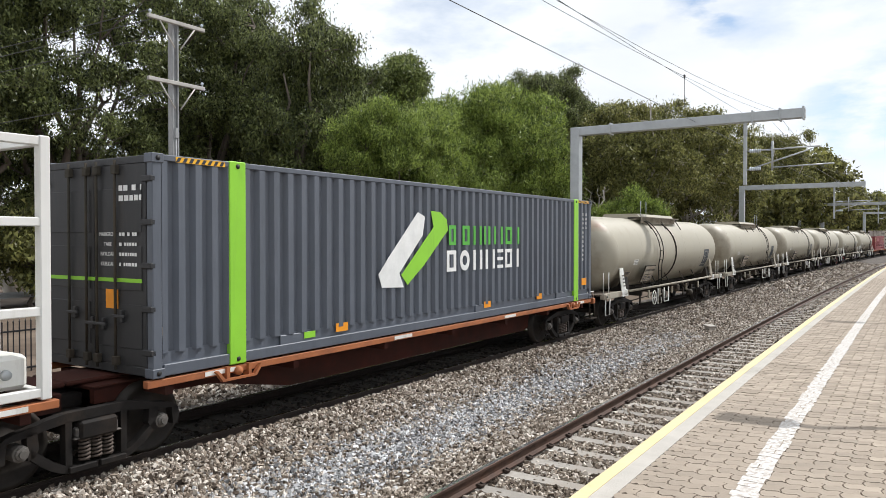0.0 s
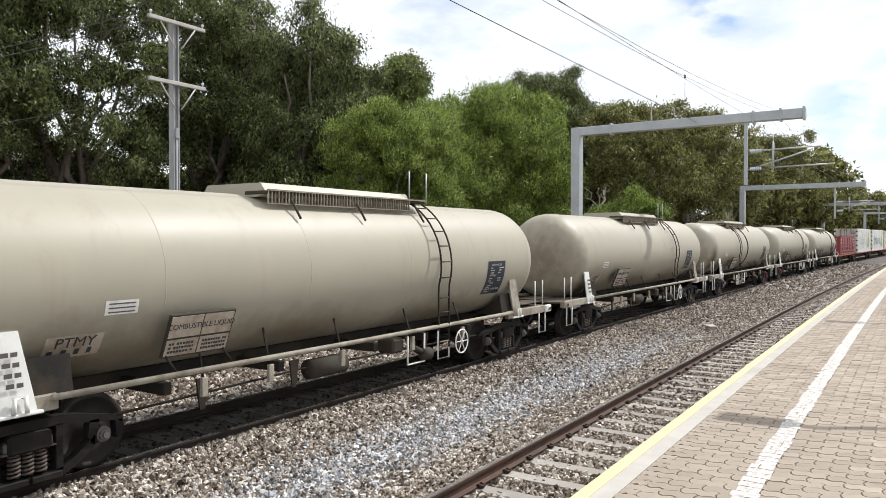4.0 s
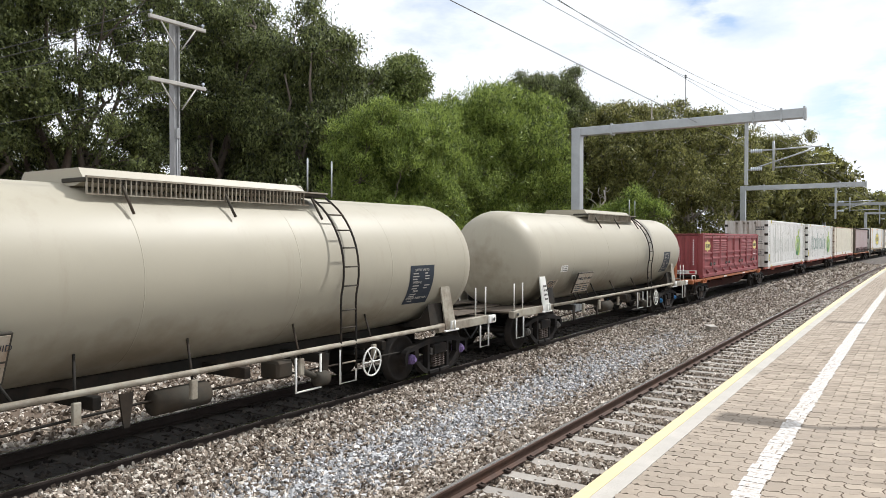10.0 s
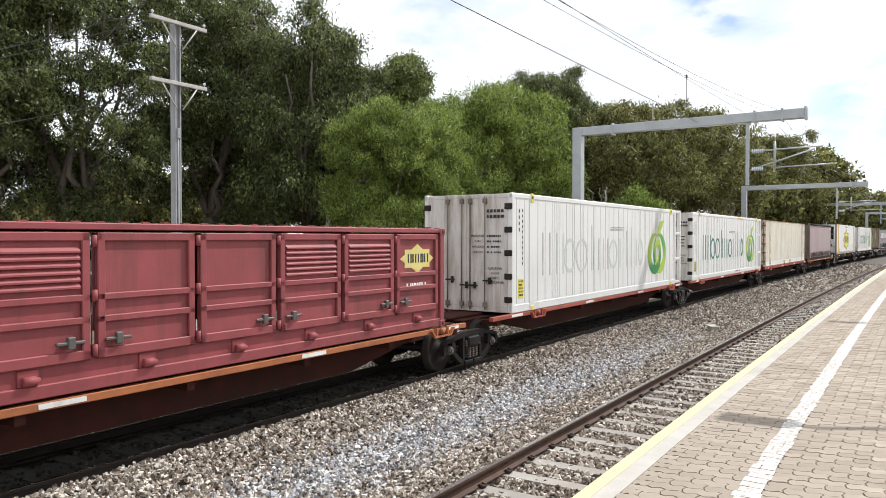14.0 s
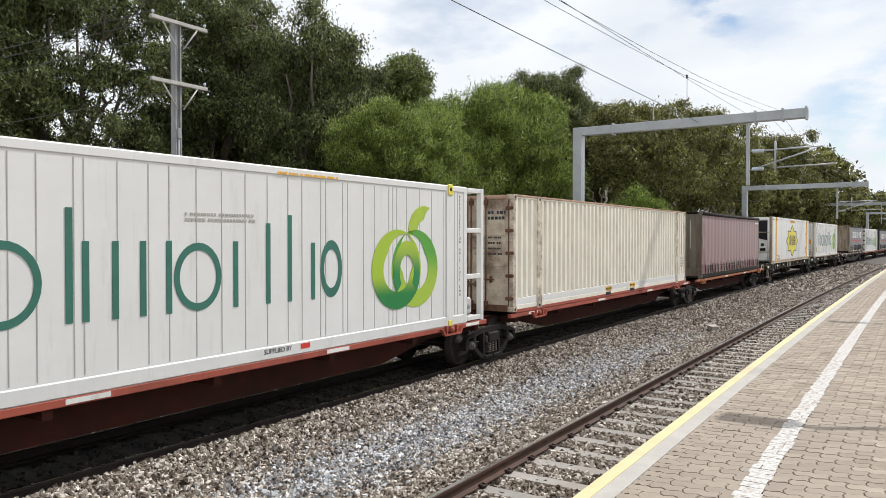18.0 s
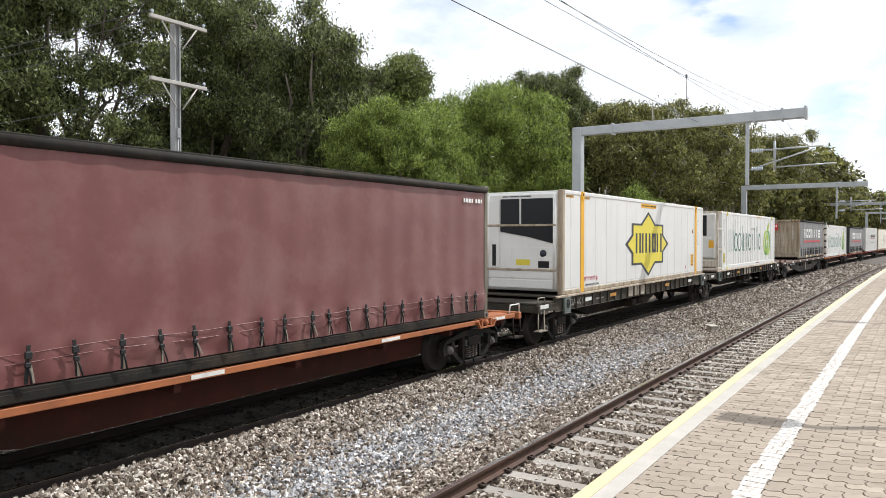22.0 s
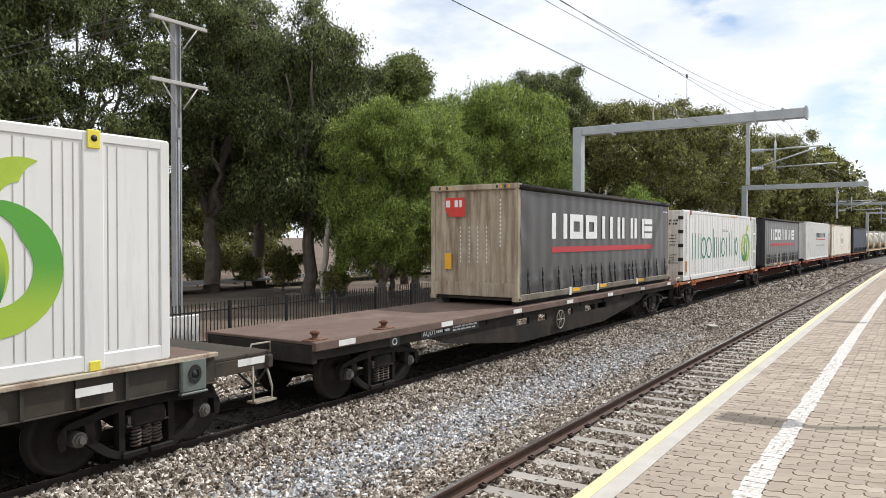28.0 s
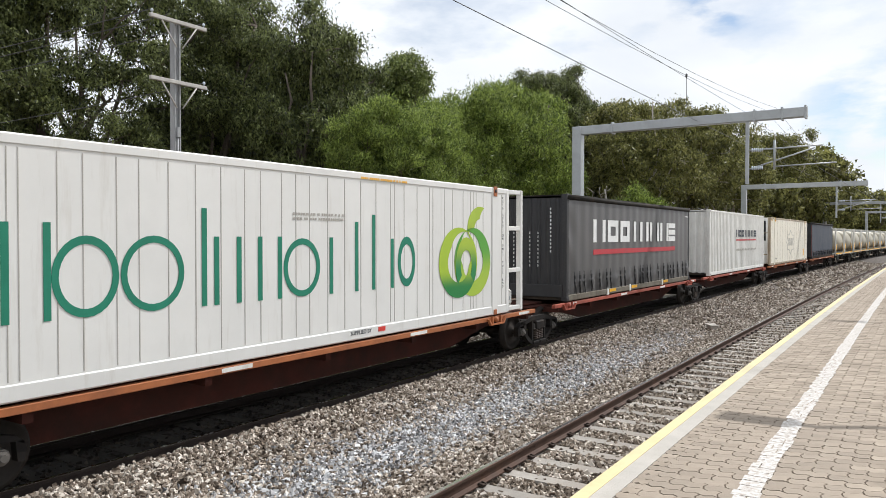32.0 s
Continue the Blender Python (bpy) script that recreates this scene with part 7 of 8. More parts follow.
WOOL = [(-5.54, -4.19, 0, 0.83, 4), (-4.19, -3.41, 0, 0.72, "oval"), (-3.39, -2.53, 0, 0.72, "oval"), (-2.29, -2.16, 0, 1.0, 1), (-2.07, -0.87, 0, 0.71, 4), (-0.84, -0.08, 0, 0.69, "oval"), (0.11, 0.24, 0, 0.70, 1),
        (0.72, 0.85, 0, 0.90, 1), (1.16, 1.29, 0, 1.0, 1), (1.67, 1.80, 0, 0.68, 1), (1.90, 2.42, 0, 0.71, "oval")]



def white_reefer(s0, s1, z0, z1, ink, label, word=(-5.4, 2.65, 4.3), doors_left=True, unit_left=False, post=1.03, fade=False, seed=1, lift=sign_yellow):
    """White insulated container with thin panel seams; open steel cage with a cooling unit at one end."""
    t, L = thing("refrigerated_container", label, s0, s1)
    cage = 0.70
    cage_paint = cage_cream if unit_left else reefer_white
    xa, xb = (-L + cage, L) if unit_left else (-L, L - cage)
    body = part("body", Mesh().box(xa + 0.02, xb - 0.02, -1.235, 1.235, z0 + 0.14, z1 - 0.03, 0.02), reefer_white, t)
    for sy in (-1, 1):
        part("bottom_rail", Mesh().box(xa, xb, min(sy * 1.25, sy * 1.16), max(sy * 1.25, sy * 1.16), z0, z0 + 0.20, 0.02), reefer_white, t)
        part("top_rail", Mesh().box(xa, xb, min(sy * 1.25, sy * 1.16), max(sy * 1.25, sy * 1.16), z1 - 0.13, z1, 0.02), reefer_white, t)
        for x in (xa + 0.07, xb - 0.07):
            part("corner_post", Mesh().box(x - 0.07, x + 0.07, min(sy * 1.252, sy * 1.14), max(sy * 1.252, sy * 1.14), z0 + 0.02, z1 - 0.02, 0.012), reefer_white, t)
    rg = random.Random(seed)
    x = xa + 0.25
    while x < xb - 0.2:
        part("panel_seam", Mesh().box(x - 0.006, x + 0.006, -1.2395, -1.235, z0 + 0.22, z1 - 0.15), seam_grey, body)
        x += rg.choice([0.42, 0.42, 0.42, 0.12, 0.30])
    for x in (xa + post, xb - post + (0.35 if not unit_left else 0)):
        p = part("lifting_post", Mesh().box(x - 0.13, x + 0.13, -1.256, -1.18, z0, z1 - 0.005, 0.012), reefer_white, t)
        part("lifting_lug", Mesh().box(x - 0.08, x + 0.08, -1.275, -1.25, z1 - 0.20, z1 + 0.02, 0.01), lift, p, "yellow lifting lug")
        part("lower_lug", Mesh().box(x - 0.07, x + 0.07, -1.27, -1.25, z0 - 0.0, z0 + 0.12, 0.01), lift, p)
        part("casting_hole", Mesh().lathe("y", (x, -1.277, z1 - 0.08), [(-0.002, 0.04), (0.002, 0.04)], 10), black_rubber, p)
    # open cage
    cx0, cx1 = (-L, -L + cage) if unit_left else (L - cage, L)
    xo = cx0 if unit_left else cx1
    for sy in (-1, 1):
        part("cage_post", Mesh().box(xo - 0.06 + (0.06 if unit_left else -0.06), xo + 0.06 + (0.06 if unit_left else -0.06), min(sy * 1.25, sy * 1.13), max(sy * 1.25, sy * 1.13), z0, z1, 0.012), cage_paint, t, "white steel cage post")
        for z in (z0 + 0.03, z0 + 0.92, z0 + 1.90, z1 - 0.11):
            part("cage_bar", Mesh().box(cx0 + 0.02, cx1 - 0.02, min(sy * 1.24, sy * 1.15), max(sy * 1.24, sy * 1.15), z, z + 0.10, 0.01), cage_paint, t)
        part("cage_brace", Mesh().tube([(cx0 + 0.05, sy * 1.0, z1 - 0.06), (cx1 - 0.05, sy * 1.19, z1 - 0.06)], 0.03, 6), cage_paint, t)
    for z in (z0 + 0.0, z1 - 0.10):
        part("cage_end_bar", Mesh().box(xo - 0.0 if unit_left else xo - 0.10, xo + 0.10 if unit_left else xo, -1.15, 1.15, z, z + 0.10, 0.01), cage_paint, t)
    ux0, ux1 = (-L + 0.40, -L + cage + 0.01) if unit_left else (L - cage - 0.01, L - 0.40)
    u = part("cooling_unit", Mesh().box(ux0, ux1, -1.0, 1.0, z0 + 0.55, z1 - 0.10, 0.04), reefer_white, t, "white cooling unit")
    face = ux0 if unit_left else ux1
    sg = -1 if unit_left else 1
    part("grille", Mesh().box(min(face, face + sg * 0.02), max(face, face + sg * 0.02), -0.62, 0.62, z1 - 1.15, z1 - 0.18, 0.01), grille, u, "dark fan grille")
    part("unit_door", Mesh().box(min(face, face + sg * 0.03), max(face, face + sg * 0.03), -0.85, 0.0, z0 + 0.62, z1 - 1.22, 0.02), reefer_white, u)
    part("unit_door", Mesh().box(min(face, face + sg * 0.03), max(face, face + sg * 0.03), 0.04, 0.85, z0 + 0.62, z1 - 1.22, 0.02), reefer_white, u)
    fx0, fx1 = (-L + 0.15, -L + cage - 0.05) if unit_left else (L - cage + 0.05, L - 0.15)
    ft = part("fuel_tank", Mesh().box(fx0, fx1, -1.05, 0.9, z0 + 0.12, z0 + 0.50, 0.05), cage_paint if unit_left else white_paint, t, "grubby box fuel tank in the cage" if unit_left else "white box fuel tank in the cage")
    part("tank_cap", Mesh().lathe("y", ((fx0 + fx1) / 2, -1.07, z0 + 0.3), [(-0.03, 0.05), (0.02, 0.06)], 12), galv, ft)
    if unit_left:
        part("badge", Mesh().lathe("x", (face - 0.024, 0.0, z1 - 0.27), [(-0.006, 0.05), (0.006, 0.05)], 14), logo_white, u)
        for y in (-0.07, 0.11):
            part("door_latch", Mesh().box(face - 0.06, face - 0.028, y - 0.02, y + 0.02, z0 + 0.95, z0 + 1.07, 0.008), black_rubber, u)
        chevrons(t, -L + 0.06, -L + 0.40, z1 - 0.055, -1.247)
        for y in (-0.7, 0.6):
            part("skid", Mesh().box(-L + 0.12, -L + cage - 0.02, y - 0.12, y + 0.12, z0 + 0.02, z0 + 0.125, 0.01), rust_brown, t)
        end_plate(t, "caution_label", -0.95, -0.72, z0 + 1.05, z0 + 1.4, face - 0.035, amber)
        rear_wall(t, L, z0, z1, reefer_white)
    elif doors_left:
        container_doors(t, -L, z0, z1, reefer_door, hinge=frame_dark, rod_mat=dusty_box, seed=seed + 20, ink=sign_ink, heavy=True)
        for k, (y, z) in enumerate(((-0.80, 1.05), (-0.80, 0.94), (-0.80, 0.83), (-0.80, 0.72))):
            words(t, ("CAUTION", "HIGH", "WIDE", "CONTAINER")[k], 0.085, facing_end(-L - 0.014, y, z0 + z), sign_ink)
    W = xb - xa
    # wordmark bars and emblem
    h = (z1 - z0)
    blocks(t, z0 + 0.83, z0 + 2.14, -1.2385, spread_marks(WOOL, word[0] - 0.1, word[1] - 0.18), ink, 0.085)
    apple(t, word[2], z0 + 1.45, 1.95, -1.2385)
    bars(t, 2, xa + 0.48 * W, xa + 0.57 * W, z0 + 0.70 * h, z0 + 0.75 * h, -1.239, seam_grey, seed)
    if not fade:
        bars(t, 1, xa + 0.60 * W, xa + 0.70 * W, z1 - 0.13, z1 - 0.06, -1.256, amber, seed + 3, "stacking_notice")
        words(t, "SUPPLIED BY", 0.10, facing_side(xa + 0.60 * W, -1.2535, z0 + 0.12), sign_ink)
        plate(t, "supplier_mark", xa + 0.635 * W, xa + 0.65 * W, z0 + 0.08, z0 + 0.16, -1.25, sign_red)
    column(t, 11, xa + 0.55, z0 + 1.1, z1 - 0.35, -1.2385, 0.06, sign_ink)
    column(t, 4, xa + 0.38, z1 - 0.95, z1 - 0.35, -1.2385, 0.06, sign_ink)
    plate(t, "caution_label", xa + 0.33, xa + 0.60, z0 + 0.34, z0 + 0.80, -1.2385, sign_yellow if seed % 2 else sign_orange, label="yellow caution label")
    bars(t, 5, xa + 0.35, xa + 0.58, z0 + 0.37, z0 + 0.78, -1.2425, sign_ink, seed + 7, "label_mark")
    if not unit_left and seed in (1, 2, 0):
        xx = xb - 0.28
        for k, ch in enumerate("REFRIGERATION UNIT THIS END"):
            if ch != " ":
                words(t, ch, 0.085, facing_side(xx, -1.2365, z1 - 0.22 - 0.078 * k), sign_ink)
    return t


def emblem_reefer(s0, s1, z0, z1, cream=False):
    t, L = thing("refrigerated_container", "white insulated container with amber posts and a yellow star emblem" if not cream else "dull cream insulated container with a faded star emblem", s0, s1)
    paint = tan_box if cream else reefer_white
    body = part("body", Mesh().box(-L + 0.03, L, -1.235, 1.235, z0 + 0.08, z1 - 0.02, 0.02), paint if not cream else cream_box, t)
    for sy in (-1, 1):
        part("bottom_rail", Mesh().box(-L + 0.02, L, min(sy * 1.25, sy * 1.15), max(sy * 1.25, sy * 1.15), z0, z0 + 0.12, 0.015), tan_box, t)
        part("top_rail", Mesh().box(-L + 0.02, L, min(sy * 1.25, sy * 1.15), max(sy * 1.25, sy * 1.15), z1 - 0.11, z1, 0.015), tan_box if cream else reefer_white, t)
        part("corner_post", Mesh().box(-L, -L + 0.16, min(sy * 1.25, sy * 1.1), max(sy * 1.25, sy * 1.1), z0, z1, 0.015), tan_box, t)
        part("corner_post", Mesh().box(L - 0.12, L, min(sy * 1.25, sy * 1.1), max(sy * 1.25, sy * 1.1), z0, z1, 0.015), reefer_white, t)
    for x in (-L + 1.36, L - 1.13):
        p = part("lifting_post", Mesh().box(x - 0.12, x + 0.12, -1.258, -1.15, z0, z1, 0.012), amber if not cream else cream_box, t, "amber yellow lifting post")
        part("lifting_lug", Mesh().box(x - 0.08, x + 0.08, -1.28, -1.25, z1 - 0.26, z1 + 0.01, 0.015), amber, p)
        part("casting_hole", Mesh().lathe("y", (x, -1.283, z1 - 0.08), [(-0.002, 0.04), (0.002, 0.04)], 10), black_rubber, p)
    for k in range(16):
        x = -L + 0.55 + 0.9 * k
        if abs(x - (-L + 1.25)) > 0.3 and abs(x - (L - 1.25)) > 0.3:
            part("rivet_seam", Mesh().box(x - 0.012, x + 0.012, -1.2375, -1.235, z0 + 0.14, z1 - 0.13), paint, body)
    chevrons(t, -L + 0.25, -L + 0.75, z1 - 0.16, -1.237)
    chevrons(t, -L + 1.5, -L + 1.9, z1 - 0.16, -1.237)
    star(t, -0.06, (z0 + z1) / 2 - 0.10, 4.7 if not cream else 3.2, 2.25 if not cream else 1.7, -1.238, sign_yellow if not cream else cream_box, sign_ink if not cream else seam_grey, sign_ink if not cream else seam_grey)
    words(t, "48'11\"x9'10\"", 0.165, facing_side(-L + 1.92, -1.239, z0 + 0.36), stripe_red if not cream else seam_grey)
    if not cream:
        sn = plate(t, "stacking_notice", -0.84, 0.83, z1 - 0.27, z1 - 0.13, -1.238, amber, label="amber stacking notice")
        words(sn, "DO NOT STACK ISO CONTAINERS ON ROOF", 0.075, facing_side(0, -1.2445, z1 - 0.2), sign_ink)
        words(t, "HIDDEN RESTRAINT CASTING", 0.075, facing_side(-L + 2.1, -1.2525, z0 + 0.19), sign_ink)
        part("red_arrow", Mesh().prism([(-4.86, z0 + 0.42), (-4.80, z0 + 0.42), (-4.80, z0 + 0.36), (-4.76, z0 + 0.36), (-4.83, z0 + 0.27), (-4.90, z0 + 0.36), (-4.86, z0 + 0.36)], "y", -1.2405, -1.238), stripe_red, t)
        for x in [-L + 0.55 + 0.9 * k for k in range(15)] + [-L + 1.6, L - 1.45, L - 0.2]:
            rv = Mesh()
            for k in range(44):
                z = z0 + 0.2 + (z1 - z0 - 0.36) * k / 43
                rv.box(x - 0.007, x + 0.007, -1.2405, -1.235, z - 0.007, z + 0.007)
            tagged(part("rivet_row", rv, seam_grey, body), kind="stuff")
        rv = Mesh()
        for k in range(180):
            x = -L + 0.3 + (2 * L - 0.6) * k / 179
            rv.box(x - 0.007, x + 0.007, -1.2395, -1.235, z0 + 0.155, z0 + 0.169)
        tagged(part("rivet_row", rv, seam_grey, body), kind="stuff")
        plate(t, "caution_label", L - 1.70, L - 1.55, z0 + 1.70, z0 + 1.87, -1.238, amber, label="small amber notice")
        bars(t, 3, L - 1.69, L - 1.56, z0 + 1.72, z0 + 1.86, -1.2425, sign_ink, 31, "label_mark")
        part("red_arrow", Mesh().prism([(x + L - 2.65, z + z0 + 0.26) for x, z in ((-0.03, 0.16), (0.03, 0.16), (0.03, 0.09), (0.07, 0.09), (0.0, 0.0), (-0.07, 0.09), (-0.03, 0.09))], "y", -1.2405, -1.238), stripe_red, t)
        words(t, "HIDDEN RESTRAINT CASTING", 0.055, facing_side(L - 2.65, -1.2525, z0 + 0.09), seam_grey)
        for k, wd in enumerate(("CAUTION", "9'10\" HIGH", "2.5m WIDE", "48'11\"LONG", "CONTAINER")):
            words(t, wd, 0.058, facing_side(L - 1.675, -1.2425, z0 + 0.78 - 0.09 * k), sign_ink)
    column(t, 10, L - 0.75, z0 + 1.2, z1 - 0.4, -1.238, 0.06, sign_blue)
    plate(t, "caution_label", L - 1.85, L - 1.5, z0 + 0.35, z0 + 0.85, -1.238, amber, label="yellow caution label")
    # cooling unit in the end that leads
    u = part("cooling_unit", Mesh().box(-L - 0.02, -L + 0.10, -1.06, 1.06, z0 + 0.10, z1 - 0.06, 0.05), reefer_white, t, "white moulded cooling unit")
    x = -L - 0.025
    for y0, y1 in ((-1.0, -0.03), (0.03, 0.62)):
        part("grille", Mesh().box(x - 0.02, x, y0, y1, z1 - 0.92, z1 - 0.22, 0.01), grille, u, "dark fan grille")
    part("lower_grille", Mesh().prism([(-1.0, z1 - 0.98), (0.62, z1 - 0.98), (0.62, z1 - 1.12), (-0.3, z1 - 1.28), (-1.0, z1 - 1.45)], "x", x - 0.02, x), grille, u, "dark lower grille")
    for y0, y1, a, b in ((-1.02, 1.0, 0.42, 0.62), (-1.02, 1.0, 0.16, 0.38), (0.66, 1.0, 0.7, 2.6), (-1.0, 0.6, 0.68, 1.28)):
        part("cover_panel", Mesh().box(x - 0.012, x, y0, y1, z0 + a, z0 + b, 0.008), reefer_white, u)
    part("gauge_window", Mesh().box(x - 0.022, x - 0.012, -0.88, -0.55, z0 + 0.72, z0 + 0.90, 0.01), grille, u)
    part("side_slot", Mesh().box(x - 0.02, x - 0.012, 0.76, 0.88, z0 + 0.75, z0 + 1.35, 0.01), grille, u)
    part("round_badge", Mesh().lathe("x", (x, -0.70, z1 - 1.72), [(-0.016, 0.10), (-0.008, 0.10)], 18), sign_ink, u, "dark round badge")
    end_plate(u, "notice", -0.95, -0.72, z1 - 1.90, z1 - 1.80, x - 0.013, white_paint)
    end_plate(u, "notice", -0.30, 0.12, z0 + 0.78, z0 + 0.94, x - 0.013, sign_yellow, label="pale yellow notice")
    for zz in (z0 + 0.66, z1 - 0.95):
        part("cover_strap", Mesh().box(x - 0.03, x - 0.01, -1.08, 1.08, zz - 0.03, zz + 0.03, 0.008), tan_box, u, "worn cream strap across the covers")
    for y in (-1.02, 1.02):
        part("cover_edge", Mesh().lathe("z", (x + 0.03, y, 0), [(z0 + 0.12, 0.06), (z1 - 0.1, 0.06)], 10), reefer_white, u)
    bars(u, 1, -0.55, 0.35, z1 - 0.19, z1 - 0.12, x - 0.001, sign_ink, 3, "maker_mark", True)
    rear_wall(t, L, z0, z1, reefer_white)
    return t


def curtain(t, L, z0, z1, material, seed, folds=0.02):
    """Side curtain with soft folds towards its lower, strapped edge."""
    rng = np.random.default_rng(seed)
    nx, nz = 150, 22
    xs_, zs_ = np.linspace(-L + 0.12, L - 0.12, nx), np.linspace(z0 + 0.18, z1 - 0.16, nz)
    X, Z = np.meshgrid(xs_, zs_, indexing="ij")
    Y = np.zeros_like(X)
    u = (Z - zs_[0]) / (zs_[-1] - zs_[0])
    for k in range(10):
        fx, ph, w = rng.uniform(0.6, 5.0), rng.uniform(0, 6.28), rng.uniform(0.2, 1.0)
        Y += 0.12 * folds * w * np.sin(fx * X + ph + 1.2 * u * rng.normal())
    low = np.exp(-((u - 0.10) / 0.075) ** 2)
    Y += low * folds * 1.5 * np.sin(8.0 * X + 2 * np.sin(1.7 * X)) + low * folds * 0.8
    Y += low * folds * 0.9 * np.sin(75 * u + 1.5 * np.sin(2.3 * X))
    Y += folds * np.exp(-(X - xs_[0]) / 0.35) * np.sin(14 * u + 5 * (X - xs_[0]))
    Y += 0.006 * np.sin(2 * math.pi * X / 0.62)
    v = np.stack([X, -1.235 - Y, Z], -1).reshape(-1, 3)
    i, j = np.meshgrid(np.arange(nx - 1), np.arange(nz - 1), indexing="ij")
    a = (i * nz + j).ravel()
    f = np.stack([a, a + nz, a + nz + 1, a + 1], -1)
    return part("curtain", bulk("curtain", v, f, material, True), None, t)


def strap_mesh():
    """Ratchet strap with its loose tail."""
    m = Mesh().box(-0.022, 0.022, -0.010, 0.0, -0.30, 0.12, 0.003).box(-0.04, 0.04, -0.03, 0.0, -0.03, 0.05, 0.008).box(-0.032, 0.032, -0.035, 0.0, -0.12, -0.07, 0.006)
    return m.tube([(0, -0.012, -0.08), (0.03, -0.025, -0.2), (0.055, -0.02, -0.31)], 0.012, 5)


def curtain_sider(s0, s1, z0, z1, material, endpaint, label, mark, seed=1, name="curtain_sided_container"):
    t, L = thing(name, label, s0, s1)
    box_frame(t, L, z0, z1, endpaint, rails=frame_dark)
    curtain(t, L, z0, z1, material, seed)
    part("side_wall", Mesh().box(-L + 0.12, L - 0.12, 1.20, 1.24, z0 + 0.1, z1 - 0.05, 0.01), endpaint, t)
    part("inner_board", Mesh().box(-L + 0.12, L - 0.12, -1.16, -1.12, z0 + 0.12, z1 - 0.08), frame_dark, t)
    part("curtain_track", Mesh().tube([(-L + 0.05, -1.235, z1 - 0.09), (-L / 3, -1.235, z1 - 0.10), (L / 3, -1.235, z1 - 0.095), (L - 0.05, -1.235, z1 - 0.09)], 0.065, 10), frame_dark, t, "dark rolled curtain track")
    tr_ = part("tie_rail", Mesh().box(-L + 0.15, L - 0.15, -1.255, -1.20, z0 + 0.0, z0 + (0.13 if mark == "plain" else 0.17), 0.02), frame_dark if mark == "plain" else dusty_box, t, "dark tie rail under the curtain" if mark == "plain" else "dusty tie rail under the curtain")
    part("floor_beam", Mesh().box(-L + 0.15, L - 0.15, -1.20, -1.15, z0 + 0.0, z0 + 0.30, 0.01), frame_dark, t)
    if mark != "plain":
        for x in (-2.9, -0.9, 2.6):
            plate(tr_, "caution_label", x, x + 0.55, z0 + 0.06, z0 + 0.15, -1.257, amber)
            part("rail_foot", Mesh().box(x - 0.22, x - 0.08, -1.275, -1.24, z0 - 0.02, z0 + 0.2, 0.012), white_paint, tr_, "white foot with a slot")
    rg = random.Random(seed)
    x = -L + 0.45
    while x < L - 0.3:
        part("strap", cached("strap", lambda: strap_mesh().mesh("strap", black_rubber)), None, t, "dark ratchet strap", m=pose(x, -1.285, z0 + (0.50 if mark == "plain" else 0.62), 0, rg.uniform(-7, 7), 0) @ Matrix.Diagonal((1, 1, 1.0 if mark == "plain" else 1.45, 1)))
        if mark == "plain":
            part("strap_tail", cached("strap_tail", lambda: Mesh().box(-0.014, 0.014, -0.006, 0.0, -0.20, 0.0, 0.002).mesh("strap_tail", grimy_tank)), None, t, "pale strap end", m=pose(x + 0.02, -1.30, z0 + 0.40, 0, rg.uniform(-30, 12), 0))
        x += rg.uniform(0.35, 0.62) if mark == "plain" else rg.uniform(0.25, 1.0)
    for z in (z0 + 0.44, z0 + 0.54) if mark == "plain" else ():
        part("strap_line", Mesh().tube([(-L + 0.2 + (2 * L - 0.4) * i / 24, -1.262 - 0.008 * math.sin(i * 2.1), z + 0.015 * math.sin(i * 1.3)) for i in range(25)], 0.006, 5), maroon, t)
    for sx in (-1, 1):
        xe = sx * (L - 0.05)
        part("end_panel", end_corrugated(-1.13, 1.13, z0 + 0.42, z1 - 0.1, xe - (0.0 if sx > 0 else 0), 0.04, 0.27, sx), endpaint, t)
        part("end_sill_panel", Mesh().box(min(xe, xe + sx * 0.045), max(xe, xe + sx * 0.045), -1.13, 1.13, z0 + 0.10, z0 + 0.44, 0.01), endpaint, t)
    xe = -L - 0.012
    end_plate(t, "caution_label", 0.62, 0.82, z0 + 0.75, z0 + 1.15, xe, amber, label="yellow height caution label")
    column(t, 12, -0.78, z0 + 1.3, z1 - 0.35, xe, 0.055, logo_white, True)
    for y in (0.35, 0.1, -0.15, -0.4):
        column(t, 9, y, z0 + 0.9, z1 - 1.0, xe, 0.03, logo_white, True)
    if mark == "plain":
        end_plate(t, "emblem_board", 0.42, 0.72, z1 - 0.95, z1 - 0.55, xe, sign_blue)
        bars(t, 1, L - 1.05, L - 0.3, z1 - 0.42, z1 - 0.27, -1.262, logo_white, seed)
        end_plate(t, "door_seal", -1.24, -1.2, z0 + 0.2, z1 - 0.2, xe, maroon)
    else:
        if mark == "red":
            part("end_header", Mesh().box(xe - 0.02, xe + 0.10, -1.22, 1.22, z1 - 0.13, z1 + 0.004, 0.012), endpaint, t)
            for y in (-1.05, 0.6):
                for k in range(4):
                    end_plate(t, "chevron", y + 0.11 * k, y + 0.11 * k + 0.05, z1 - 0.10, z1 - 0.03, xe - 0.021, sign_ink if k % 2 else amber)
            part("red_panel", Mesh().prism([(0.22, z1 - 0.30), (0.80, z1 - 0.30), (0.80, z1 - 0.62), (0.66, z1 - 0.78), (0.22, z1 - 0.78)], "x", xe - 0.004, xe), sign_red, t, "red emblem panel")
            bars(t, 1, -0.78, -0.26, z1 - 0.55, z1 - 0.36, xe - 0.004, logo_white, 6, "brand_mark", True, 0.9)
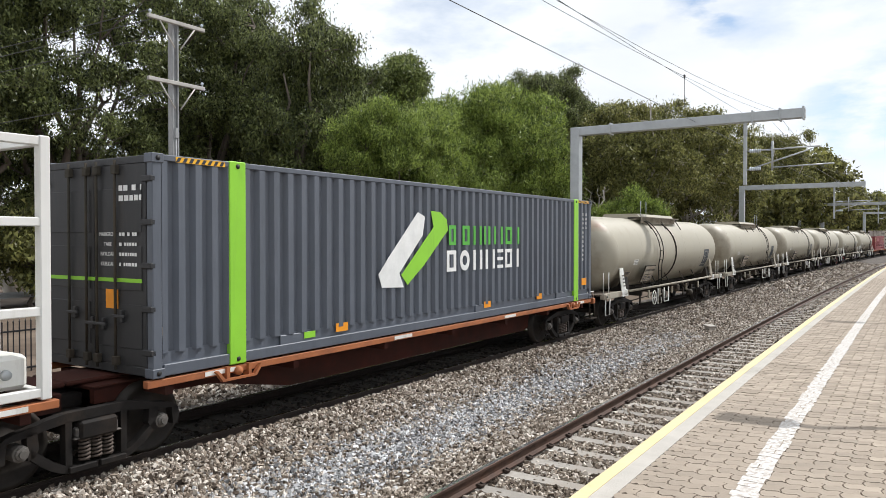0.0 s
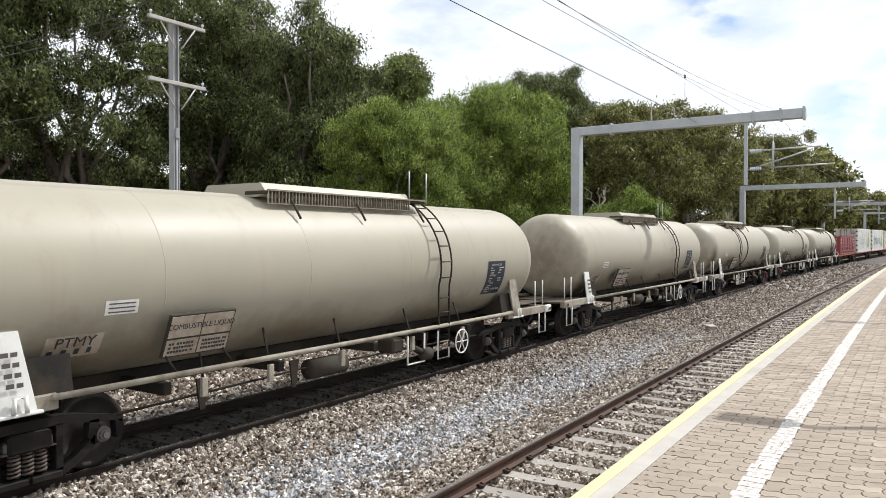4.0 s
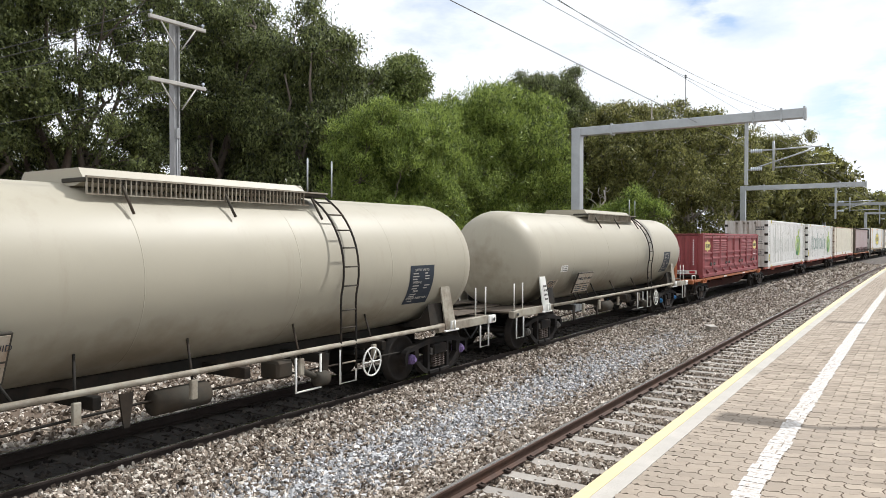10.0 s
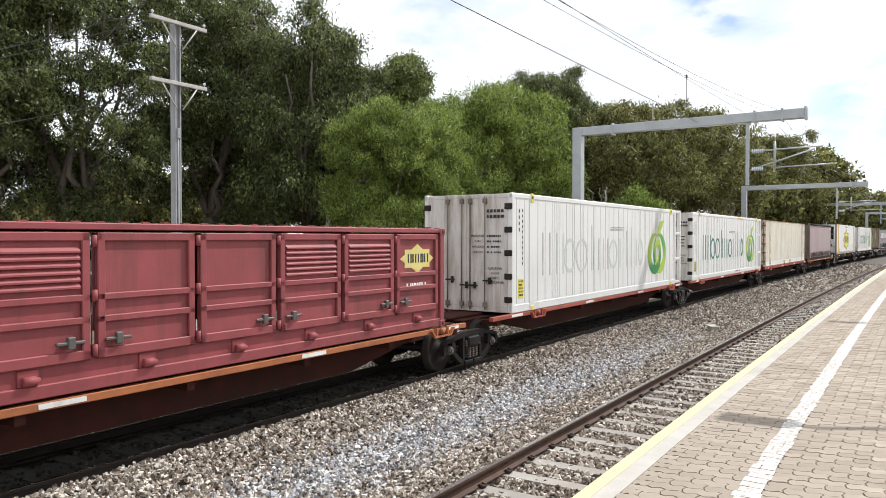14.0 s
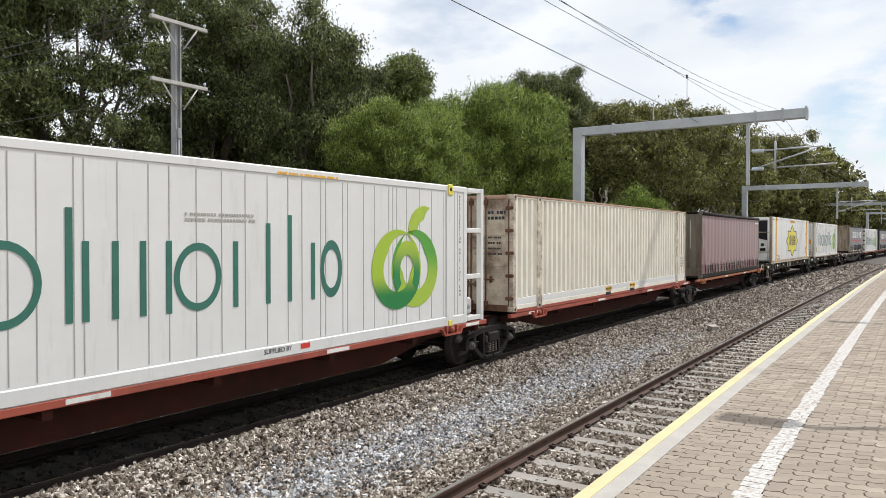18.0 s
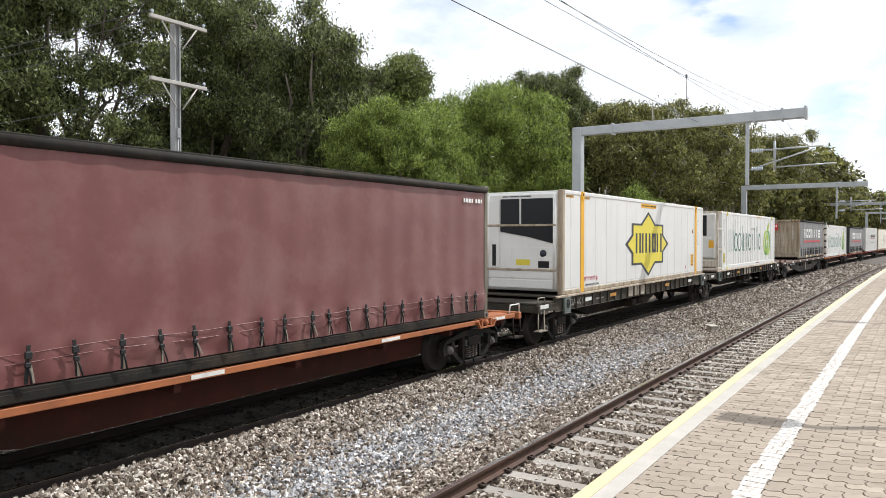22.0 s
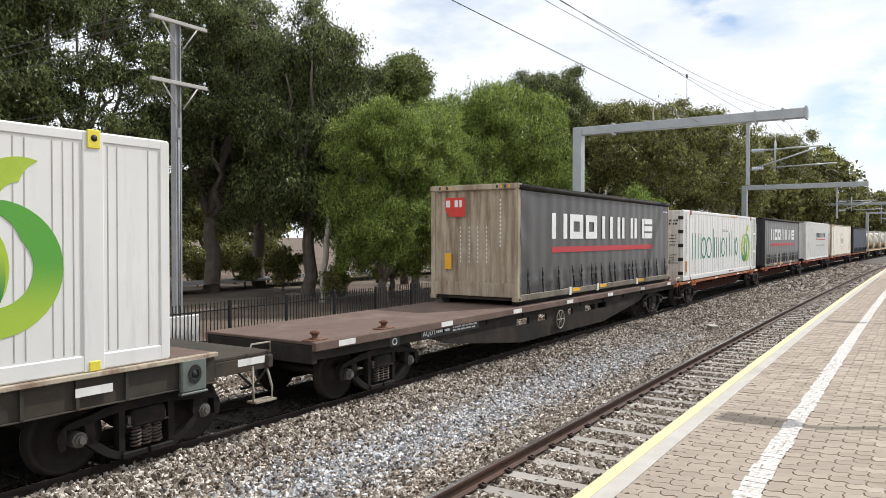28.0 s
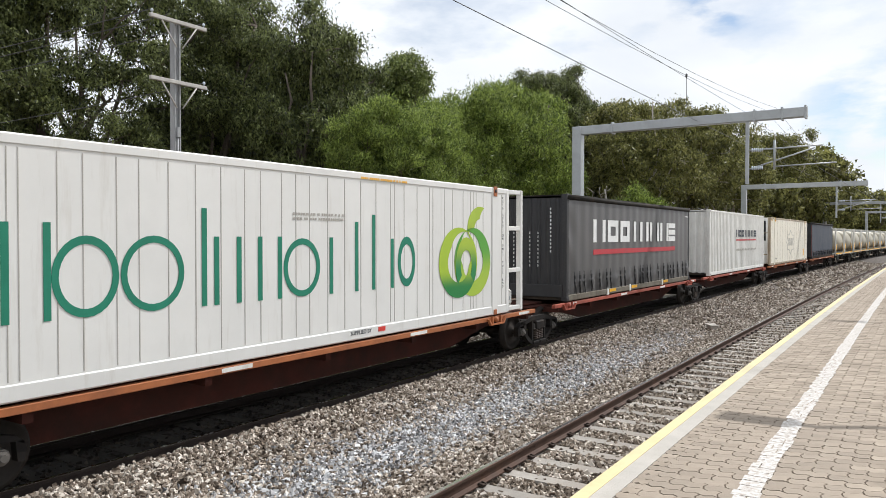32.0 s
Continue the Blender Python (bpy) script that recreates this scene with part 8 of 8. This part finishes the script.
        blocks(t, z1 - 1.33, z1 - 0.66, -1.246, LONG_MARKS, logo_white, 0.24)
        plate(t, "red_stripe", -4.2, 4.06, z1 - 1.69, z1 - 1.54, -1.243, stripe_red, 0.008)
        bars(t, 1, L - 0.75, L - 0.3, z1 - 0.40, z1 - 0.33, -1.27, logo_white, seed)
    return t


def white_corrugated(s0, s1, z0, z1):
    t, L = thing("shipping_container", "white corrugated container with dark lettering bars", s0, s1)
    box_frame(t, L, z0, z1, white_paint)
    for sy in (-1, 1):
        part("side_panel", corrugated(-L + 0.14, L - 0.14, z0 + 0.15, z1 - 0.09, sy * 1.245, 0.04, 0.28, sy), white_paint, t)
    part("end_panel", end_corrugated(-1.13, 1.13, z0 + 0.12, z1 - 0.09, -L + 0.03, 0.04, 0.27), white_paint, t)
    rear_wall(t, L, z0, z1, white_paint)
    W = 2 * L
    blocks(t, z0 + 1.75, z0 + 2.1, -1.252, spread_marks(LONG_MARKS, -L + 0.42 * W, -L + 0.82 * W), sign_ink, 0.14)
    plate(t, "red_stripe", -L + 0.42 * W, -L + 0.82 * W, z0 + 1.55, z0 + 1.62, -1.252, stripe_red)
    bars(t, 1, -L + 0.42 * W, -L + 0.82 * W, z0 + 1.0, z0 + 1.18, -1.252, seam_grey, 2)
    return t


def tank_container(s0, s1, z0):
    t, L = thing("tank_container", "cream tank container in an open steel frame", s0, s1, "tank container", "tank containers on the train")
    r = 1.12
    zc = z0 + 1.25
    part("barrel", Mesh().lathe("x", (0, 0, zc), [(-L + 0.12, 0.1), (-L + 0.2, 0.7), (-L + 0.45, r), (L - 0.45, r), (L - 0.2, 0.7), (L - 0.12, 0.1)], 32), cream_tank, t)
    for sx in (-1, 1):
        for sy in (-1, 1):
            part("frame_post", Mesh().box(min(sx * L, sx * (L - 0.12)), max(sx * L, sx * (L - 0.12)), min(sy * 1.22, sy * 1.1), max(sy * 1.22, sy * 1.1), z0, z0 + 2.55, 0.01), white_paint, t)
        part("frame_bar", Mesh().box(min(sx * L, sx * (L - 0.1)), max(sx * L, sx * (L - 0.1)), -1.1, 1.1, z0 + 2.45, z0 + 2.55).box(min(sx * L, sx * (L - 0.1)), max(sx * L, sx * (L - 0.1)), -1.1, 1.1, z0, z0 + 0.1), white_paint, t)
    for sy in (-1, 1):
        part("side_bar", Mesh().box(-L, L, min(sy * 1.22, sy * 1.14), max(sy * 1.22, sy * 1.14), z0, z0 + 0.09).tube([(-L + 0.1, sy * 1.18, z0 + 0.1), (-L + 0.9, sy * 1.18, z0 + 1.0)], 0.03, 6).tube([(L - 0.1, sy * 1.18, z0 + 0.1), (L - 0.9, sy * 1.18, z0 + 1.0)], 0.03, 6), amber, t, "yellow lower frame bar")
    part("walkway", Mesh().box(-L + 0.3, L - 0.3, -0.3, 0.3, zc + r, zc + r + 0.06), galv, t)
    return t


# ---------------------------------------------------------------- the train, from its head to its tail
skw = "orange and dark red skeletal container wagon of an articulated set"
skr = "red and dark brown skeletal container wagon of an articulated set"
skeletal_wagon(-11.2, 5.1, [(-9.9, 4.47)], [5.1], paint=orange, label=skw)
white_reefer(-9.9, 4.47, 1.04, 3.93, grey_green, "white insulated container with an open cage at its end", seed=2)
skeletal_wagon(5.1, 21.05 - 0.35, [(5.73, 20.34)], [18.75], right_end=True, paint=orange, label=skw)
slate_container(5.73, 20.34, 1.04, 3.88)

TANKS = [(21.27, 15.22, 0.355, None, 0.005, -3.45, False, None, (cap_grey, cap_grey)), (37.21, 15.27, 0.66, None, None, -3.45, False, None, (cap_grey, cap_grey)),
         (53.30, 15.46, 0.67, None, None, -3.35, False, None, (cap_grey, cap_grey)), (69.52, 15.19, 0.357, None, 0.005, -3.40, True, 1, (cap_purple, cap_grey)),
         (85.44, 15.29, 0.663, None, None, -3.45, False, -1, (cap_purple, cap_purple)), (101.54, 15.13, 0.661, None, None, -3.42, False, None, (cap_grey, cap_blue))]
for i_, (a_, l_, lad_, _n, band_, sign_, sp_, red_, caps_) in enumerate(TANKS):
    tank_wagon(a_, l_, lad_, ("cream tank wagon with brown patches on its barrel" if i_ % 2 == 0 else "weathered cream tank wagon with a browner belly") + " on black bogies", caps=caps_, band=band_, sign=sign_, spill=sp_, frame_end=red_, inset=(0, 0, 0.42, 0, 0.26, 0.24)[i_], paint=(rusty_tank, brown_tank, brown_tank, spilt_tank, None, None)[i_])

skeletal_wagon(117.5, 132.5, [(119.06, 131.1)], [119.5, 132.5], left_end=True, label=skw)
open_red_container(119.06, 131.1, 1.05, 3.0)
skeletal_wagon(132.5, 148.9, [(133.96, 148.07)], [148.9], paint=redrail, label=skr)
white_reefer(133.96, 148.07, 1.03, 3.88, faint_green, "white insulated container with sun-bleached lettering and green emblem", (-5.31, 2.65, 4.06), fade=True, seed=1)
skeletal_wagon(148.9, 164.75, [(149.73, 164.07)], [164.75], paint=redrail, label=skr)
white_reefer(149.73, 164.07, 1.02, 3.88, grey_green, "white insulated container with dark green lettering bars and emblem", seed=1)
skeletal_wagon(164.75, 181.3, [(165.39, 180.08)], [181.3], paint=redrail, label=skr)
cream_container(165.39, 180.08, 1.06, 3.84)
skeletal_wagon(181.3, 196.35, [(182.5, 194.69)], [194.3], right_end=True, label=skw)
curtain_sider(182.5, 194.69, 1.05, 3.94, maroon, dusty_box, "curtain-sided container with a faded maroon curtain and dusty ends", "plain", 3)
graffiti_wagon = flat_wagon(197.2, 214.0, "dark grey flat wagon carrying a white insulated container", frame_olive, frame_olive, joined="right", first=198.85)
words(graffiti_wagon, "DANK ON", 0.26, pose(-5.75, -1.2235, 1.02, 90, 0, 0), chalk, "chalk_lettering")
emblem_reefer(198.65, 213.25, 1.27, 4.10)
flat_wagon(214.7, 231.9, "olive-grey flat wagon carrying a white insulated container", frame_olive, deck_brown, joined="left")
white_reefer(215.97, 230.12, 1.27, 4.04, grey_green, "white insulated container with a cooling unit in its leading cage", (-5.08, 2.91, 4.65), unit_left=True, seed=3)
flat_wagon(232.7, 252.6, "part-empty dark flat wagon with a brown deck", frame_dark, deck_brown, 1.16, wheel_x=242.04, belly=True)
curtain_sider(239.71, 251.9, 1.27, 4.11, charcoal, tan_box, "curtain-sided container with a charcoal curtain and stained tan ends", "red", 5)
skeletal_wagon(253.0, 269.25, [(253.8, 268.0)], [255.2, 269.25], left_end=True, label=skw, stand=False)
white_reefer(253.8, 268.0, 1.06, 3.92, bottle_green, "white insulated container with bottle-green lettering bars and emblem", (-5.67, 2.80, 4.48), seed=0, lift=orange)
skeletal_wagon(269.25, 284.4, [(270.53, 282.74)], [284.4], paint=redrail, label=skr)
curtain_sider(270.53, 282.74, 1.06, 3.98, charcoal, slate_dark, "curtain-sided container with a charcoal curtain and dark ends", "dark", 7)
skeletal_wagon(284.4, 299.4, [(286.0, 298.37)], [299.4], paint=redrail, label=skr)
white_corrugated(286.0, 298.37, 1.06, 4.03)
skeletal_wagon(299.4, 316.0, [(300.4, 314.8)], [316.0], label=skw)
emblem_reefer(300.4, 314.8, 1.06, 4.0, cream=True)
skeletal_wagon(316.0, 330.6, [(317.2, 329.4)], [329.3], right_end=True, label=skw)
curtain_sider(317.2, 329.4, 1.06, 3.95, blue_dark, slate_dark, "curtain-sided container with a dark blue curtain", "plain", 9)
for k in range(5):
    a_ = 331.6 + 14.6 * k
    flat_wagon(a_, a_ + 13.9, "dark flat wagon carrying two tank containers", frame_dark, frame_dark, 1.10)
    tank_container(a_ + 0.5, a_ + 6.6, 1.10)
    tank_container(a_ + 7.2, a_ + 13.3, 1.10)
# ---------------------------------------------------------------- platform pavers
def paver_shape():
    """Interlocking paver, 225 by 112 mm, with zigzag sides that fit into their neighbours."""
    L_, W_, w = 0.2215, 0.1095, 0.016
    ys_ = [-0.5, -0.375, -0.125, 0.125, 0.375, 0.5]
    off = [0.0, w, -w, w, -w, 0.0]
    lo = [(-W_ / 2 + o, y * L_) for y, o in zip(ys_, off)]
    hi = [(W_ / 2 + o, y * L_) for y, o in zip(ys_, off)]
    return lo + [(0.0, L_ / 2 + 0.015)] + hi[::-1] + [(0.0, -L_ / 2 + 0.015)]


RIM = paver_shape()
PN = len(RIM)
PV = np.array([(x, y, -0.017) for x, y in RIM] + [(x * 0.955, y * 0.972, 0.0) for x, y in RIM] + [(0.0, 0.0, 0.0005)])
pf_ = []
for i in range(PN):
    j = (i + 1) % PN
    pf_ += [(i, j, PN + j), (i, PN + j, PN + i), (PN + i, PN + j, 2 * PN)]
paver_mesh = Mesh().add([tuple(p) for p in PV], pf_).mesh("paver", paver_mat)

rest_v, rest_f, count = [], [], 0
rg_ = np.random.default_rng(4)
FQ = np.array([f for f in pf_], np.int64)
PX, PY = 0.1125, 0.225
for i in range(int(34 / PX)):
    s_ = 1.0 + i * PX
    for j in range(-22, 2):
        lat_ = 1.508 + j * PY + (PY / 2 if i % 2 else 0.0)
        half = lat_ > 1.55
        if lat_ > 1.7:
            continue
        if half:
            lat_ -= PY / 4
        if s_ > 12 and lat_ < -1.6 or lat_ < -3.2:
            continue
        x, y, th = along(s_, lat_)
        dz, tilt = rg_.normal() * 0.0012, rg_.normal(size=2) * 0.35
        if 4.6 < s_ < 8.1 and 0.35 < lat_ and count < 300 and not half:
            part("paver", paver_mesh, None, platform, m=pose(x, y, PLAT_Z + dz, tilt[0], tilt[1], math.degrees(th)))
            count += 1
        else:
            p = PV * np.array([1.0, 0.49 if half else 1.0, 1.0]) + np.array([x, y, PLAT_Z + dz])
            rest_f.append(FQ + len(rest_v) * len(PV))
            rest_v.append(p)
paver_rest = island("clay_paver_field", [(0.0, (0.285, 0.237, 0.188)), (0.5, (0.335, 0.279, 0.223)), (1.0, (0.385, 0.322, 0.258))], 0.9, 6.0)
rp = part("paver_field", bulk("paver_field", np.concatenate(rest_v), np.concatenate(rest_f), paver_rest), None, platform)
tagged(rp, "sand-coloured interlocking clay pavers", kind="stuff")
wl_, lv, lf = Mesh(), [], []
rw = random.Random(8)
for i in range(int(60 / PX)):
    s_ = 1.0 + i * PX
    e = [0.858 + rw.uniform(-0.016, 0.008), 1.0 + rw.uniform(-0.006, 0.02)]
    cuts = [e[0]] + [c for c in [rw.uniform(0.88, 0.98)] if rw.random() < 0.5] + [e[1]]
    for k in range(len(cuts) - 1):
        a_, b_ = cuts[k] + (0.004 if k else 0), cuts[k + 1] - (0.004 if k < len(cuts) - 2 else 0)
        o = len(lv)
        for q in range(4):
            la = a_ + (b_ - a_) * (q // 2)
            wob = 0.006 * math.sin((la - 0.9) * 56 + i)
            x, y, _ = along(s_ + (-0.0525 if q in (0, 3) else 0.0525) + wob, la - 0.015)
            lv.append((x, y, PLAT_Z + 0.0045))
        lf.append((o, o + 1, o + 2, o + 3))
part("safety_line", wl_.add(lv, lf), white_line, platform, "worn white safety line painted on the pavers")


def lamp_post(s, label):
    p = tagged(new("platform_lamp"), label, "lamp post", "platform lamps")
    p.matrix_basis = on_line(s, 0, PLAT_Z)
    part("post", Mesh().tube([(0, -1.75, 0), (0, -1.75, 4.3)], [0.07, 0.045], 12), galv, p)
    part("arm", Mesh().tube([(0, -1.75, 4.2), (-0.35, -1.45, 4.45), (-0.62, -0.95, 4.52), (-0.62, -0.75, 4.52)], 0.055, 8), galv, p)
    part("lantern", Mesh().box(-0.78, -0.46, -0.78, -0.12, 4.44, 4.60, 0.05), galv, p)
    return p


lamp_post(11.45, "grey platform lamp with a flat lantern on a bent arm")
lamp_post(20.75, "grey platform lamp with a flat lantern on a bent arm")
def motions():
    """Every wagon and its load run along the line together; wheels turn as they roll past."""
    times = [0.5 * k for k in range(65)]
    centre = {}
    for o, s in moving:
        centre[o] = s
        walk(o, [(t, on_line(s - gone(t), TRACK_Y)) for t in times])
    for w, b, e in rolling:
        s = centre[b.parent] + b.location.x + e
        rows, last = [(0.0, pose(e, 0, 0.46))], 0.0
        ts = [k / 15 for k in range(481) if -9 < s - gone(k / 15) < 34]
        if not ts:
            continue
        d0 = gone(ts[0])
        if ts[0] > 0.1:
            rows.append((ts[0] - 1 / 15, pose(e, 0, 0.46)))
        for t in ts:
            if t > 0:
                rows.append((t, pose(e, 0, 0.46, 0, -math.degrees((gone(t) - d0) / 0.46), 0)))
        if rows[-1][0] < 31.9:
            rows.append((32.0, rows[-1][1]))
        walk(w, rows)


motions()
